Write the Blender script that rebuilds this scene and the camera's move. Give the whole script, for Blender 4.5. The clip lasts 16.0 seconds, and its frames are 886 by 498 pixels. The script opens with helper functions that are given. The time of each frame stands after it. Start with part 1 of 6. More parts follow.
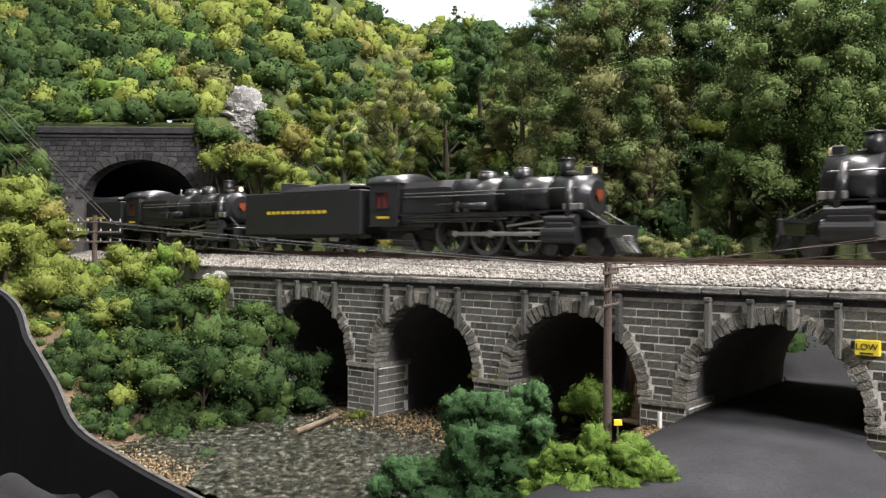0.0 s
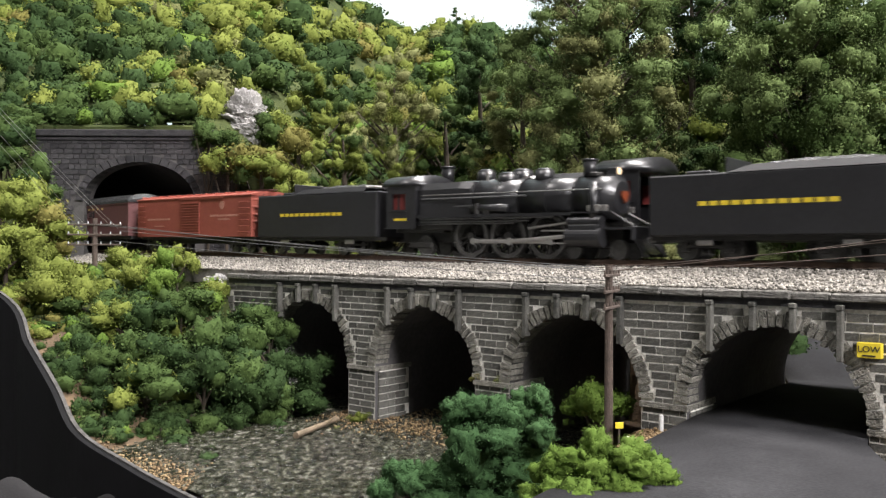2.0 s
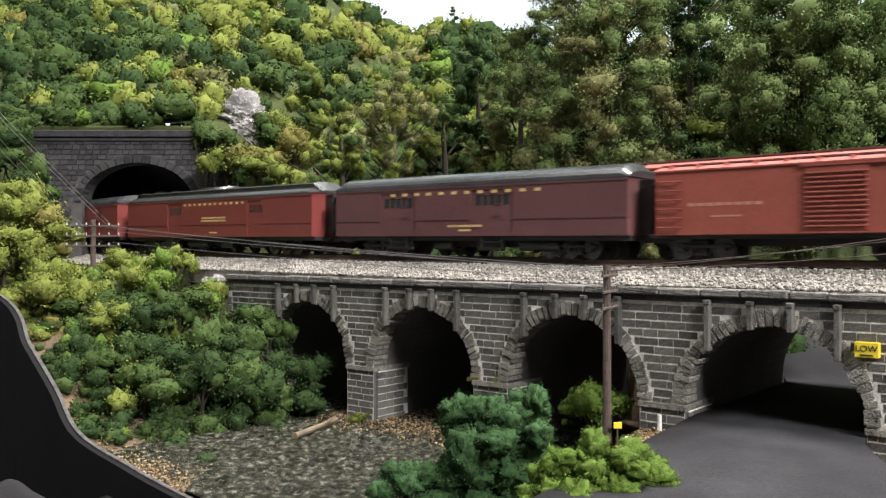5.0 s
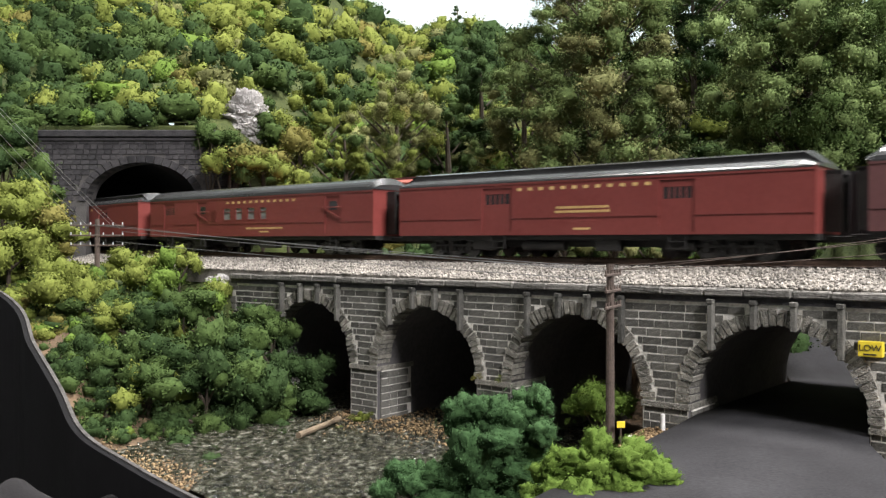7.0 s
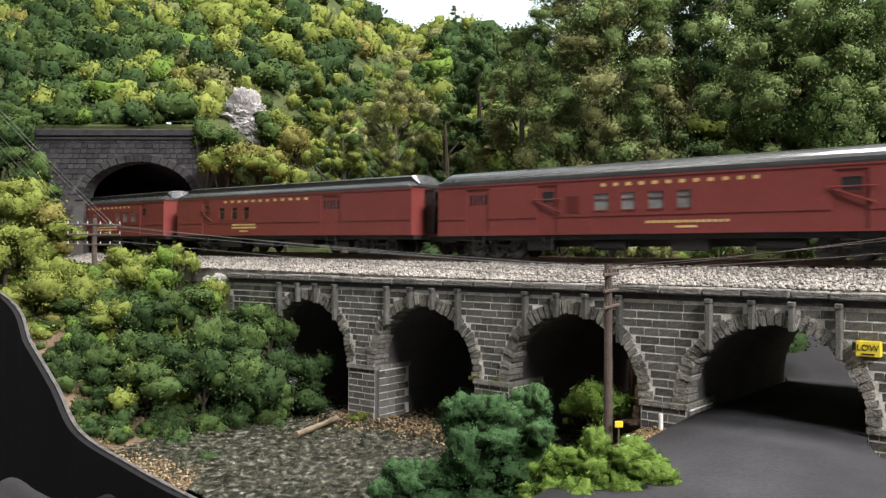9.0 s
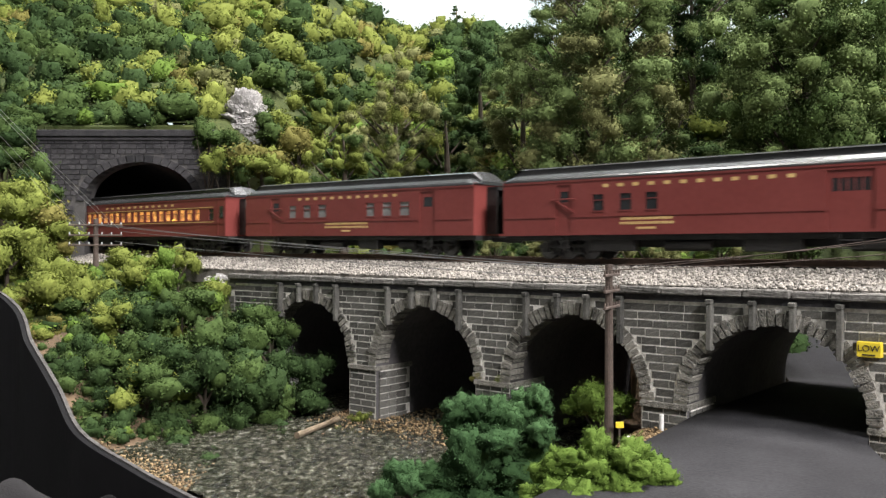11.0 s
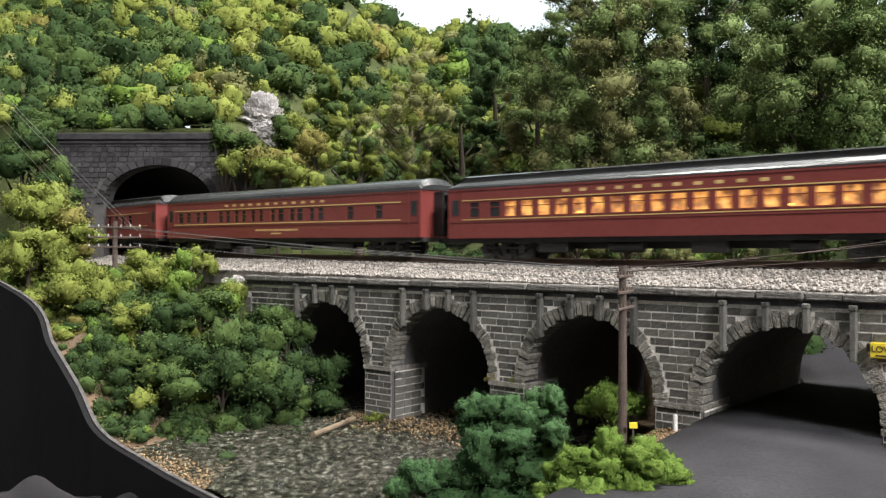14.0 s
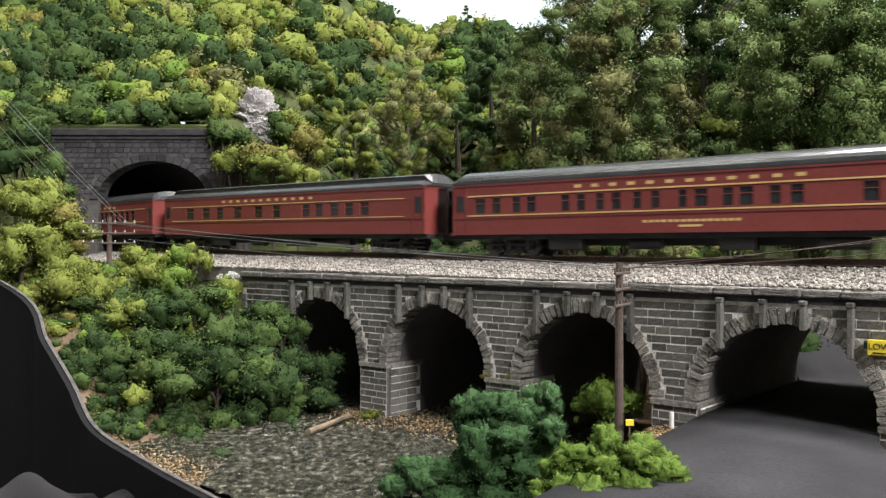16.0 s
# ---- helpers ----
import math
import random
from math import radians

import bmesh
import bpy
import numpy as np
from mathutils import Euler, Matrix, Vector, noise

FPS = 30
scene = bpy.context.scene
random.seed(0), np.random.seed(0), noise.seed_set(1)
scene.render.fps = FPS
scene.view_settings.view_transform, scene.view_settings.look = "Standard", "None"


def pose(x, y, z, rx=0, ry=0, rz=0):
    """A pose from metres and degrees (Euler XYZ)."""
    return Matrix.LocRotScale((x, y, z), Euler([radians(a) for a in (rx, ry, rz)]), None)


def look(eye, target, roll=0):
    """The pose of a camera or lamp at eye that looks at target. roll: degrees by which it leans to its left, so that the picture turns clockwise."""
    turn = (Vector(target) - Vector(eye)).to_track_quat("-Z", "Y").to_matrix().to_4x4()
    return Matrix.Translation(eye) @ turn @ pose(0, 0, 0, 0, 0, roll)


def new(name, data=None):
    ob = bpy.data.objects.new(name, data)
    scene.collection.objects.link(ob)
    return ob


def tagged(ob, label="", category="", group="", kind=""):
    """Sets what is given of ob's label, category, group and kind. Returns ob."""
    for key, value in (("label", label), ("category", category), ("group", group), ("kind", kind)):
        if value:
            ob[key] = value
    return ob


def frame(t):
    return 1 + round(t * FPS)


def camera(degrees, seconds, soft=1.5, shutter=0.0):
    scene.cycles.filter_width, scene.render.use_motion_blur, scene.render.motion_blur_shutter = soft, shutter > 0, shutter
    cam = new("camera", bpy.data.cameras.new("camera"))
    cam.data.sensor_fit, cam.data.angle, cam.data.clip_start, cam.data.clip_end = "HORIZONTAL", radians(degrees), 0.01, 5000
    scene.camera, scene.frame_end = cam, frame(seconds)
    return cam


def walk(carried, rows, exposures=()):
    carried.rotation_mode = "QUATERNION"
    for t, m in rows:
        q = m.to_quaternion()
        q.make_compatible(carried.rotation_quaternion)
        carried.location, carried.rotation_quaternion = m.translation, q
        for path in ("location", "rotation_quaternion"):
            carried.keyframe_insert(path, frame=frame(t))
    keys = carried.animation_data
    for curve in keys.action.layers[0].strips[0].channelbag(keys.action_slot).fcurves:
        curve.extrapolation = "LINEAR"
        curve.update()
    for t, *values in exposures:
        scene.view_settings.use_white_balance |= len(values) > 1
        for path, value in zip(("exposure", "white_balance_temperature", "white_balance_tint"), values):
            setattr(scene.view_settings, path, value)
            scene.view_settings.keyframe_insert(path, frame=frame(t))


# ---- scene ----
# A model railway in 1:87: a stone arch bridge, a tunnel and two passing trains.
SECONDS = 16.0
cam = camera(55.2, SECONDS, soft=1.35, shutter=0.4)
CAMERA = (
    (0.0, -0.0005, -0.0003, 0.0986, 90.101, -0.323, -0.205),
    (0.5, -0.0001, -0.0002, 0.0995, 90.317, -0.179, -0.221),
    (1.0, -0.0004, -0.0000, 0.0994, 90.288, -0.197, -0.166),
    (1.5, -0.0002, -0.0005, 0.0991, 90.250, -0.229, -0.064),
    (2.0, -0.0005, 0.0005, 0.0991, 90.206, -0.228, -0.165),
    (2.5, -0.0002, 0.0001, 0.0998, 90.132, -0.116, -0.253),
    (3.0, -0.0003, 0.0008, 0.0996, 90.092, -0.113, -0.364),
    (3.5, -0.0004, 0.0010, 0.0998, 90.082, -0.093, -0.442),
    (4.0, -0.0001, 0.0009, 0.1001, 90.083, -0.063, -0.432),
    (6.5, -0.0002, -0.0006, 0.0998, 90.165, -0.034, 0.034),
    (7.0, -0.0000, -0.0001, 0.1000, 90.072, 0.002, -0.002),
    (7.5, 0.0000, 0.0002, 0.1000, 90.068, 0.013, -0.109),
    (8.0, -0.0000, 0.0007, 0.1003, 90.030, 0.036, -0.255),
    (8.5, 0.0001, 0.0006, 0.1001, 90.041, 0.007, -0.223),
    (9.0, -0.0003, 0.0003, 0.0998, 90.062, -0.065, -0.181),
    (11.5, -0.0000, -0.0001, 0.1001, 90.070, -0.022, -0.007),
    (12.0, -0.0000, -0.0008, 0.1000, 90.117, -0.014, 0.206),
    (12.5, 0.0002, -0.0019, 0.1001, 90.178, 0.030, 0.503),
    (13.0, -0.0000, -0.0016, 0.0996, 90.186, -0.052, 0.519),
    (13.5, -0.0001, -0.0020, 0.0997, 90.187, -0.070, 0.647),
    (14.0, 0.0002, -0.0034, 0.0999, 90.194, -0.015, 0.934),
    (14.5, 0.0001, -0.0035, 0.0997, 90.151, -0.028, 1.078),
    (15.0, 0.0001, -0.0029, 0.0998, 90.102, -0.042, 1.014),
    (15.5, 0.0000, -0.0029, 0.0994, 90.120, -0.101, 0.816),
    (16.0, -0.0002, -0.0018, 0.0992, 90.054, -0.158, 0.623),
)
walk(cam, [(t, pose(x, y, z, rx, ry, rz)) for t, x, y, z, rx, ry, rz in CAMERA])

# ---- light: the room's ceiling lamps ----
world = bpy.data.worlds.new("room_air")
world.use_nodes = True
world.node_tree.nodes["Background"].inputs[0].default_value = (0.9, 0.95, 1.0, 1)
world.node_tree.nodes["Background"].inputs[1].default_value = 0.02
scene.world = world
scene.view_settings.exposure = 0.64


def ceiling_lamp(x, y, z, sx, sy, watts, colour, target):
    data = bpy.data.lights.new("ceiling_lamp", "AREA")
    data.shape, data.size, data.size_y, data.energy, data.color = "RECTANGLE", sx, sy, watts, colour
    ob = new("ceiling_lamp", data)
    ob.matrix_world = look((x, y, z), target)
    return ob


WARM = (1.0, 0.95, 0.93)
ceiling_lamp(0.50, 0.62, 1.60, 1.10, 0.14, 50, WARM, (0.10, 0.5, 0.0))
ceiling_lamp(-0.65, 0.45, 1.60, 0.30, 0.14, 9, WARM, (-0.3, 0.9, 0.1))
ceiling_lamp(1.10, -1.40, 1.52, 0.60, 0.30, 62, (1.0, 0.96, 0.97), (0.0, 0.5, 0.0))
# unseen lamp added to brighten the sky board
ceiling_lamp(0.10, 1.50, 1.62, 1.20, 0.20, 4.5, (0.95, 0.98, 1.0), (0.1, 2.3, 0.5))

# ---- materials ----
def nodes(name):
    m = bpy.data.materials.new(name)
    m.use_nodes = True
    t = m.node_tree
    return m, t, t.nodes["Principled BSDF"]


def ramp(t, stops):
    r = t.nodes.new("ShaderNodeValToRGB")
    el = r.color_ramp.elements
    while len(el) < len(stops):
        el.new(0.5)
    for e, (p, c) in zip(el, stops):
        e.position, e.color = p, (*c, 1)
    return r


def surface(name, low, high, scale=60.0, fine=700.0, rough=0.8, bump=0.3, metal=0.0, depth=0.0006, spec=0.4, island=0.0, piece=0.0,
            detail=5.0):
    """Two scales of noise between two colours, with fine relief. island, piece: variation from clump to clump or piece to piece."""
    m, t, b = nodes(name)
    co = t.nodes.new("ShaderNodeTexCoord")
    big = t.nodes.new("ShaderNodeTexNoise")
    big.inputs["Scale"].default_value, big.inputs["Detail"].default_value = scale, detail
    small = t.nodes.new("ShaderNodeTexNoise")
    small.inputs["Scale"].default_value, small.inputs["Detail"].default_value = fine, 3
    mix = t.nodes.new("ShaderNodeMath")
    mix.operation = "MULTIPLY_ADD"
    mix.inputs[1].default_value = 0.45
    half = t.nodes.new("ShaderNodeMath")
    half.operation = "MULTIPLY"
    half.inputs[1].default_value = 0.55
    for n in (big, small):
        t.links.new(co.outputs["Object"], n.inputs["Vector"])
    t.links.new(big.outputs["Fac"], half.inputs[0])
    t.links.new(small.outputs["Fac"], mix.inputs[0])
    t.links.new(half.outputs[0], mix.inputs[2])
    value = mix.outputs[0]
    for amount, node, socket in ((island, "ShaderNodeNewGeometry", "Random Per Island"), (piece, "ShaderNodeObjectInfo", "Random")):
        if amount:
            src = t.nodes.new(node)
            add = t.nodes.new("ShaderNodeMath")
            add.operation = "MULTIPLY_ADD"
            add.inputs[1].default_value = amount
            shift = t.nodes.new("ShaderNodeMath")
            shift.operation = "SUBTRACT"
            shift.inputs[1].default_value = amount / 2
            t.links.new(src.outputs[socket], add.inputs[0])
            t.links.new(value, add.inputs[2])
            t.links.new(add.outputs[0], shift.inputs[0])
            value = shift.outputs[0]
    r = ramp(t, [(0.3, low), (0.7, high)])
    t.links.new(value, r.inputs[0])
    t.links.new(r.outputs[0], b.inputs["Base Color"])
    b.inputs["Roughness"].default_value, b.inputs["Metallic"].default_value = rough, metal
    b.inputs["Specular IOR Level"].default_value = spec
    if bump:
        bm_ = t.nodes.new("ShaderNodeBump")
        bm_.inputs["Strength"].default_value, bm_.inputs["Distance"].default_value = bump, depth
        t.links.new(small.outputs["Fac"], bm_.inputs["Height"])
        t.links.new(bm_.outputs[0], b.inputs["Normal"])
    return m


def glow(name, colour, strength):
    m, t, b = nodes(name)
    b.inputs["Base Color"].default_value = (*colour, 1)
    b.inputs["Emission Color"].default_value = (*colour, 1)
    b.inputs["Emission Strength"].default_value = strength
    return m


M_STONE_RUBBLE = surface("speckled_stone", (0.038, 0.038, 0.033), (0.34, 0.325, 0.28), 420, 1500, 0.9, 0.9, depth=0.0012, piece=0.2)
M_STONE = surface("dark_stone", (0.028, 0.028, 0.025), (0.150, 0.147, 0.130), 160, 1100, 0.85, 0.6, piece=0.25, island=0.2)
M_STONE_DARK = surface("sooty_stone", (0.014, 0.014, 0.016), (0.064, 0.061, 0.064), 170, 800, 0.9, 0.6, piece=0.25, island=0.2)
M_COPE = surface("weathered_coping", (0.05, 0.049, 0.044), (0.235, 0.225, 0.205), 380, 1100, 0.9, 0.6, piece=0.2)
M_MORTAR = surface("pale_mortar", (0.34, 0.33, 0.29), (0.95, 0.92, 0.86), 260, 900, 0.9, 0.5)
M_MORTAR_DARK = surface("grimy_mortar", (0.05, 0.047, 0.047), (0.12, 0.115, 0.11), 120, 900, 0.9, 0.5)
M_BALLAST = surface("grey_ballast", (0.12, 0.112, 0.100), (0.36, 0.335, 0.295), 60, 600, 0.9, 0.5, island=0.45)
M_SOIL = surface("brown_soil", (0.04, 0.028, 0.018), (0.17, 0.115, 0.065), 40, 500, 0.95, 0.8)
M_TURF = surface("mossy_turf", (0.012, 0.024, 0.006), (0.07, 0.085, 0.02), 45, 600, 0.95, 0.8)
M_RUST_SOIL = surface("rusty_bank_soil", (0.09, 0.055, 0.026), (0.33, 0.235, 0.125), 60, 500, 0.95, 0.8, island=0.5)
M_ROAD = surface("grey_road", (0.007, 0.007, 0.0082), (0.041, 0.041, 0.044), 26, 1100, 0.8, 0.4, spec=0.15, detail=9)
M_ROCK = surface("pale_rock", (0.13, 0.125, 0.12), (0.50, 0.485, 0.47), 60, 300, 0.9, 0.8)
M_RAIL = surface("rail_steel", (0.25, 0.23, 0.21), (0.5, 0.48, 0.46), 50, 400, 0.28, 0.1, metal=1.0)
M_RAIL_SIDE = surface("rusty_rail_side", (0.03, 0.02, 0.015), (0.10, 0.06, 0.04), 50, 400, 0.8, 0.3)
M_TIE = surface("creosoted_wood", (0.018, 0.014, 0.012), (0.075, 0.06, 0.05), 90, 900, 0.9, 0.5, piece=0.4)
M_POLE = surface("brown_pole_wood", (0.045, 0.034, 0.028), (0.125, 0.095, 0.078), 200, 1500, 0.85, 0.5)
M_FASCIA = surface("black_fascia", (0.004, 0.004, 0.0045), (0.010, 0.010, 0.011), 12, 200, 0.7, 0.15, spec=0.12)
M_EDGE = surface("grey_board_edge", (0.020, 0.019, 0.018), (0.11, 0.105, 0.098), 240, 500, 0.85, 0.6)
M_CLOTH = surface("black_cloth", (0.005, 0.005, 0.0055), (0.013, 0.012, 0.013), 30, 900, 0.95, 0.3)
M_YELLOW = surface("yellow_paint", (0.72, 0.55, 0.03), (0.85, 0.68, 0.06), 60, 600, 0.5, 0.05)
M_WHITE = surface("white_paint", (0.62, 0.62, 0.60), (0.82, 0.82, 0.80), 60, 600, 0.6, 0.1)
M_INK = surface("black_ink", (0.01, 0.01, 0.01), (0.03, 0.03, 0.03), 60, 600, 0.6, 0.05)
M_WIRE = surface("grey_wire", (0.14, 0.14, 0.14), (0.25, 0.25, 0.25), 60, 600, 0.45, 0.0, metal=0.4)
M_WIRE_PALE = surface("pale_grey_wire", (0.40, 0.40, 0.40), (0.6, 0.6, 0.6), 60, 600, 0.45, 0.0)
M_GLASSBEAD = surface("pale_insulator", (0.34, 0.37, 0.37), (0.5, 0.52, 0.52), 60, 600, 0.2, 0.0)
M_TWIG = surface("dry_twig", (0.06, 0.045, 0.03), (0.22, 0.17, 0.11), 120, 900, 0.9, 0.4)
M_BARK = surface("dark_bark", (0.022, 0.017, 0.012), (0.075, 0.058, 0.042), 120, 900, 0.9, 0.4)
M_PLASTER = surface("room_plaster", (0.62, 0.62, 0.60), (0.72, 0.72, 0.70), 3, 60, 0.9, 0.1)
M_CEIL = surface("ceiling_tiles", (0.75, 0.75, 0.73), (0.82, 0.82, 0.80), 3, 60, 0.9, 0.1)
M_FLOOR = surface("grey_carpet", (0.06, 0.06, 0.065), (0.12, 0.12, 0.125), 20, 400, 0.95, 0.4)
# dark lining colour; inside the bridge arches it holds the shade
M_TUNNEL = surface("dark_lining", (0.05, 0.048, 0.05), (0.12, 0.115, 0.115), 40, 400, 0.95, 0.3)

def foam(name, low, high, island=0.10, patch=14):
    """Ground foam or fine leaves: soft patches of tone, fine grain, dry surface."""
    return surface(name, low, high, patch, 700, 0.95, 0.5, depth=0.0008, spec=0.12, island=island)


LEAF = {
    "dark": foam("dark_green_foam", (0.012, 0.026, 0.008), (0.036, 0.063, 0.020)),
    "green": foam("green_foam", (0.023, 0.043, 0.012), (0.062, 0.096, 0.027)),
    "lime": foam("yellow_green_foam", (0.074, 0.098, 0.019), (0.166, 0.190, 0.043)),
    "olive": foam("olive_foam", (0.070, 0.070, 0.018), (0.170, 0.152, 0.044)),
    "forest": foam("leafy_forest_green", (0.052, 0.080, 0.027), (0.142, 0.192, 0.068), 0.12, 22),
    "moss": foam("dull_moss_green", (0.070, 0.077, 0.029), (0.172, 0.180, 0.072), 0.12, 22),
    "near": foam("blue_green_foam", (0.018, 0.043, 0.016), (0.050, 0.100, 0.037)),
    "bright": foam("bright_green_foam", (0.048, 0.088, 0.014), (0.116, 0.176, 0.034)),
}

m, t, b = nodes("creek_water")
b.inputs["Roughness"].default_value = 0.08
b.inputs["Specular IOR Level"].default_value = 1.0
co = t.nodes.new("ShaderNodeTexCoord")
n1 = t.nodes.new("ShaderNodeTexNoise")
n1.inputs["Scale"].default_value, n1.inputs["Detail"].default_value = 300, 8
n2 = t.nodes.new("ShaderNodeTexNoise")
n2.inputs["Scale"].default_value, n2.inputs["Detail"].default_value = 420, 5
# the ramp's pale end paints glints into the water colour
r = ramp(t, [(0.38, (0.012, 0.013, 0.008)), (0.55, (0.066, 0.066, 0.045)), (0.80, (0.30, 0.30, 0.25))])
bp = t.nodes.new("ShaderNodeBump")
bp.inputs["Strength"].default_value, bp.inputs["Distance"].default_value = 1.0, 0.012
t.links.new(co.outputs["Object"], n1.inputs["Vector"])
t.links.new(co.outputs["Object"], n2.inputs["Vector"])
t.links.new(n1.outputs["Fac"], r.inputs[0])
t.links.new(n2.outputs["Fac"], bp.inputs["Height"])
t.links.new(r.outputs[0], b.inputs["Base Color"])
t.links.new(bp.outputs[0], b.inputs["Normal"])
M_WATER = m

M_SKY, t, b = nodes("pale_sky_paint")
co = t.nodes.new("ShaderNodeTexCoord")
n1 = t.nodes.new("ShaderNodeTexNoise")
n1.inputs["Scale"].default_value = 1.5
r = ramp(t, [(0.35, (0.62, 0.79, 0.86)), (0.65, (0.80, 0.89, 0.91))])
t.links.new(co.outputs["Object"], n1.inputs["Vector"])
t.links.new(n1.outputs["Fac"], r.inputs[0])
t.links.new(r.outputs[0], b.inputs["Base Color"])
t.links.new(r.outputs[0], b.inputs["Emission Color"])
b.inputs["Emission Strength"].default_value = 0.10
b.inputs["Roughness"].default_value = 0.9


# ---- mesh helpers ----
def mesh_from(name, bm, material, smooth=False):
    me = bpy.data.meshes.new(name)
    bmesh.ops.recalc_face_normals(bm, faces=bm.faces)
    bm.to_mesh(me)
    bm.free()
    for mm in material if isinstance(material, (list, tuple)) else [material]:
        me.materials.append(mm)
    if smooth:
        for p in me.polygons:
            p.use_smooth = True
    return me


def part(name, bm, material, parent=None, label="", smooth=False):
    ob = new(name, mesh_from(name, bm, material, smooth))
    ob.parent = parent
    if label:
        tagged(ob, label)
    return ob


def raw_mesh(name, verts, faces, materials, slots=None, smooth=False):
    """A mesh from arrays: verts (n, 3), faces (m, k)."""
    me = bpy.data.meshes.new(name)
    k = faces.shape[1]
    me.vertices.add(len(verts))
    me.vertices.foreach_set("co", np.ascontiguousarray(verts, dtype=np.float32).ravel())
    me.loops.add(faces.size)
    me.loops.foreach_set("vertex_index", np.ascontiguousarray(faces, dtype=np.int32).ravel())
    me.polygons.add(len(faces))
    me.polygons.foreach_set("loop_start", np.arange(0, faces.size, k, dtype=np.int32))
    for mm in materials:
        me.materials.append(mm)
    if slots is not None:
        me.polygons.foreach_set("material_index", np.ascontiguousarray(slots, dtype=np.int32))
    if smooth:
        me.polygons.foreach_set("use_smooth", np.ones(len(faces), dtype=bool))
    me.update(calc_edges=True)
    me.validate()
    return me


def box(bm, x0, x1, y0, y1, z0, z1, bevel=0.0):
    made = bmesh.ops.create_cube(bm, size=1, matrix=Matrix.Translation(((x0 + x1) / 2, (y0 + y1) / 2, (z0 + z1) / 2))
                                 @ Matrix.Diagonal((x1 - x0, y1 - y0, z1 - z0, 1)))
    if bevel:
        edges = {e for v in made["verts"] for e in v.link_edges}
        bmesh.ops.bevel(bm, geom=list(edges), offset=bevel, segments=1, affect="EDGES")
    return bm


def rod(bm, a, b_, r0, r1=None, sides=10, caps=True):
    """A round bar from a to b_."""
    a, b_ = Vector(a), Vector(b_)
    d = b_ - a
    rot = d.to_track_quat("Z", "Y").to_matrix().to_4x4()
    bmesh.ops.create_cone(bm, cap_ends=caps, segments=sides, radius1=r0, radius2=r0 if r1 is None else r1, depth=d.length,
                          matrix=Matrix.Translation((a + b_) / 2) @ rot)
    return bm


def ball(bm, c, r, sx=1, sy=1, sz=1, level=2):
    bmesh.ops.create_icosphere(bm, subdivisions=level, radius=r, matrix=Matrix.Translation(c) @ Matrix.Diagonal((sx, sy, sz, 1)))
    return bm


def profile(bm, outline, x0, x1, plane="yz"):
    """A closed outline of (y, z) extruded from x0 to x1 along x."""
    lo = [bm.verts.new((x0, y, z)) for y, z in outline]
    hi = [bm.verts.new((x1, y, z)) for y, z in outline]
    n = len(outline)
    bm.faces.new(lo[::-1])
    bm.faces.new(hi)
    for i in range(n):
        bm.faces.new((lo[i], lo[(i + 1) % n], hi[(i + 1) % n], hi[i]))
    return bm


# ---- the plan: s runs along the bridge towards the viewer's end, d from the near track towards the viewer ----
P0, U, N = Vector((0.12, 0.399)), Vector((0.766, -0.643)), Vector((-0.643, -0.766))
ROT = math.degrees(math.atan2(U.y, U.x))
BEND_AT, BEND, BEND_LEN = -0.27, 0.3, 0.30
RAIL_Z, FAR_D, FACE_D, BACK_D = 0.0955, -0.045, 0.045, -0.080


def plan(s, d, z=0.0):
    """A place in the bridge's straight frame."""
    p = P0 + U * s + N * d
    return Vector((p.x, p.y, z))


def rail_height(s):
    return RAIL_Z + 0.004 * min(1.0, max(0.0, (-s - 0.05) / 0.5))


def track(s, d=0.0):
    """The track's centre line at s, its heading and height: straight on the bridge, easing round towards the tunnel."""
    ang = math.atan2(U.y, U.x)
    if s >= BEND_AT:
        p = P0 + U * s
    else:
        p = P0 + U * BEND_AT
        left = BEND_AT - s
        arc = min(left, BEND_LEN)
        steps = 24
        for i in range(steps):
            a = ang - BEND * arc * (i + 0.5) / steps
            p = p - Vector((math.cos(a), math.sin(a))) * (arc / steps)
        ang -= BEND * arc
        p = p - Vector((math.cos(ang), math.sin(ang))) * (left - arc)
    side = Vector((math.sin(ang), -math.cos(ang)))
    p = p + side * d
    return Vector((p.x, p.y, rail_height(s))), ang


def plan_sd(x, y):
    q = Vector((x, y)) - P0
    return q.dot(U), q.dot(N)


PORTAL_Y, PORTAL_X0, PORTAL_X1, PORTAL_TOP = 0.755, -0.364, -0.205, 0.2065
OPEN_X0, OPEN_X1, OPEN_TOP = -0.318, -0.219, 0.178


def smooth01(a, lo, hi):
    k = min(1.0, max(0.0, (a - lo) / (hi - lo)))
    return k * k * (3 - 2 * k)


def rolling(x, y, scale, amount):
    return amount * noise.fractal(Vector((x * scale, y * scale, 0.3)), 1.0, 2.0, 4)


def hill_cap(x):
    return max(0.17, 0.53 - 0.26 * max(0.0, x + 0.12) - 0.6 * max(0.0, x - 0.01)) if x > -0.12 else 0.53 + 0.05 * min(1.0, -x - 0.12)


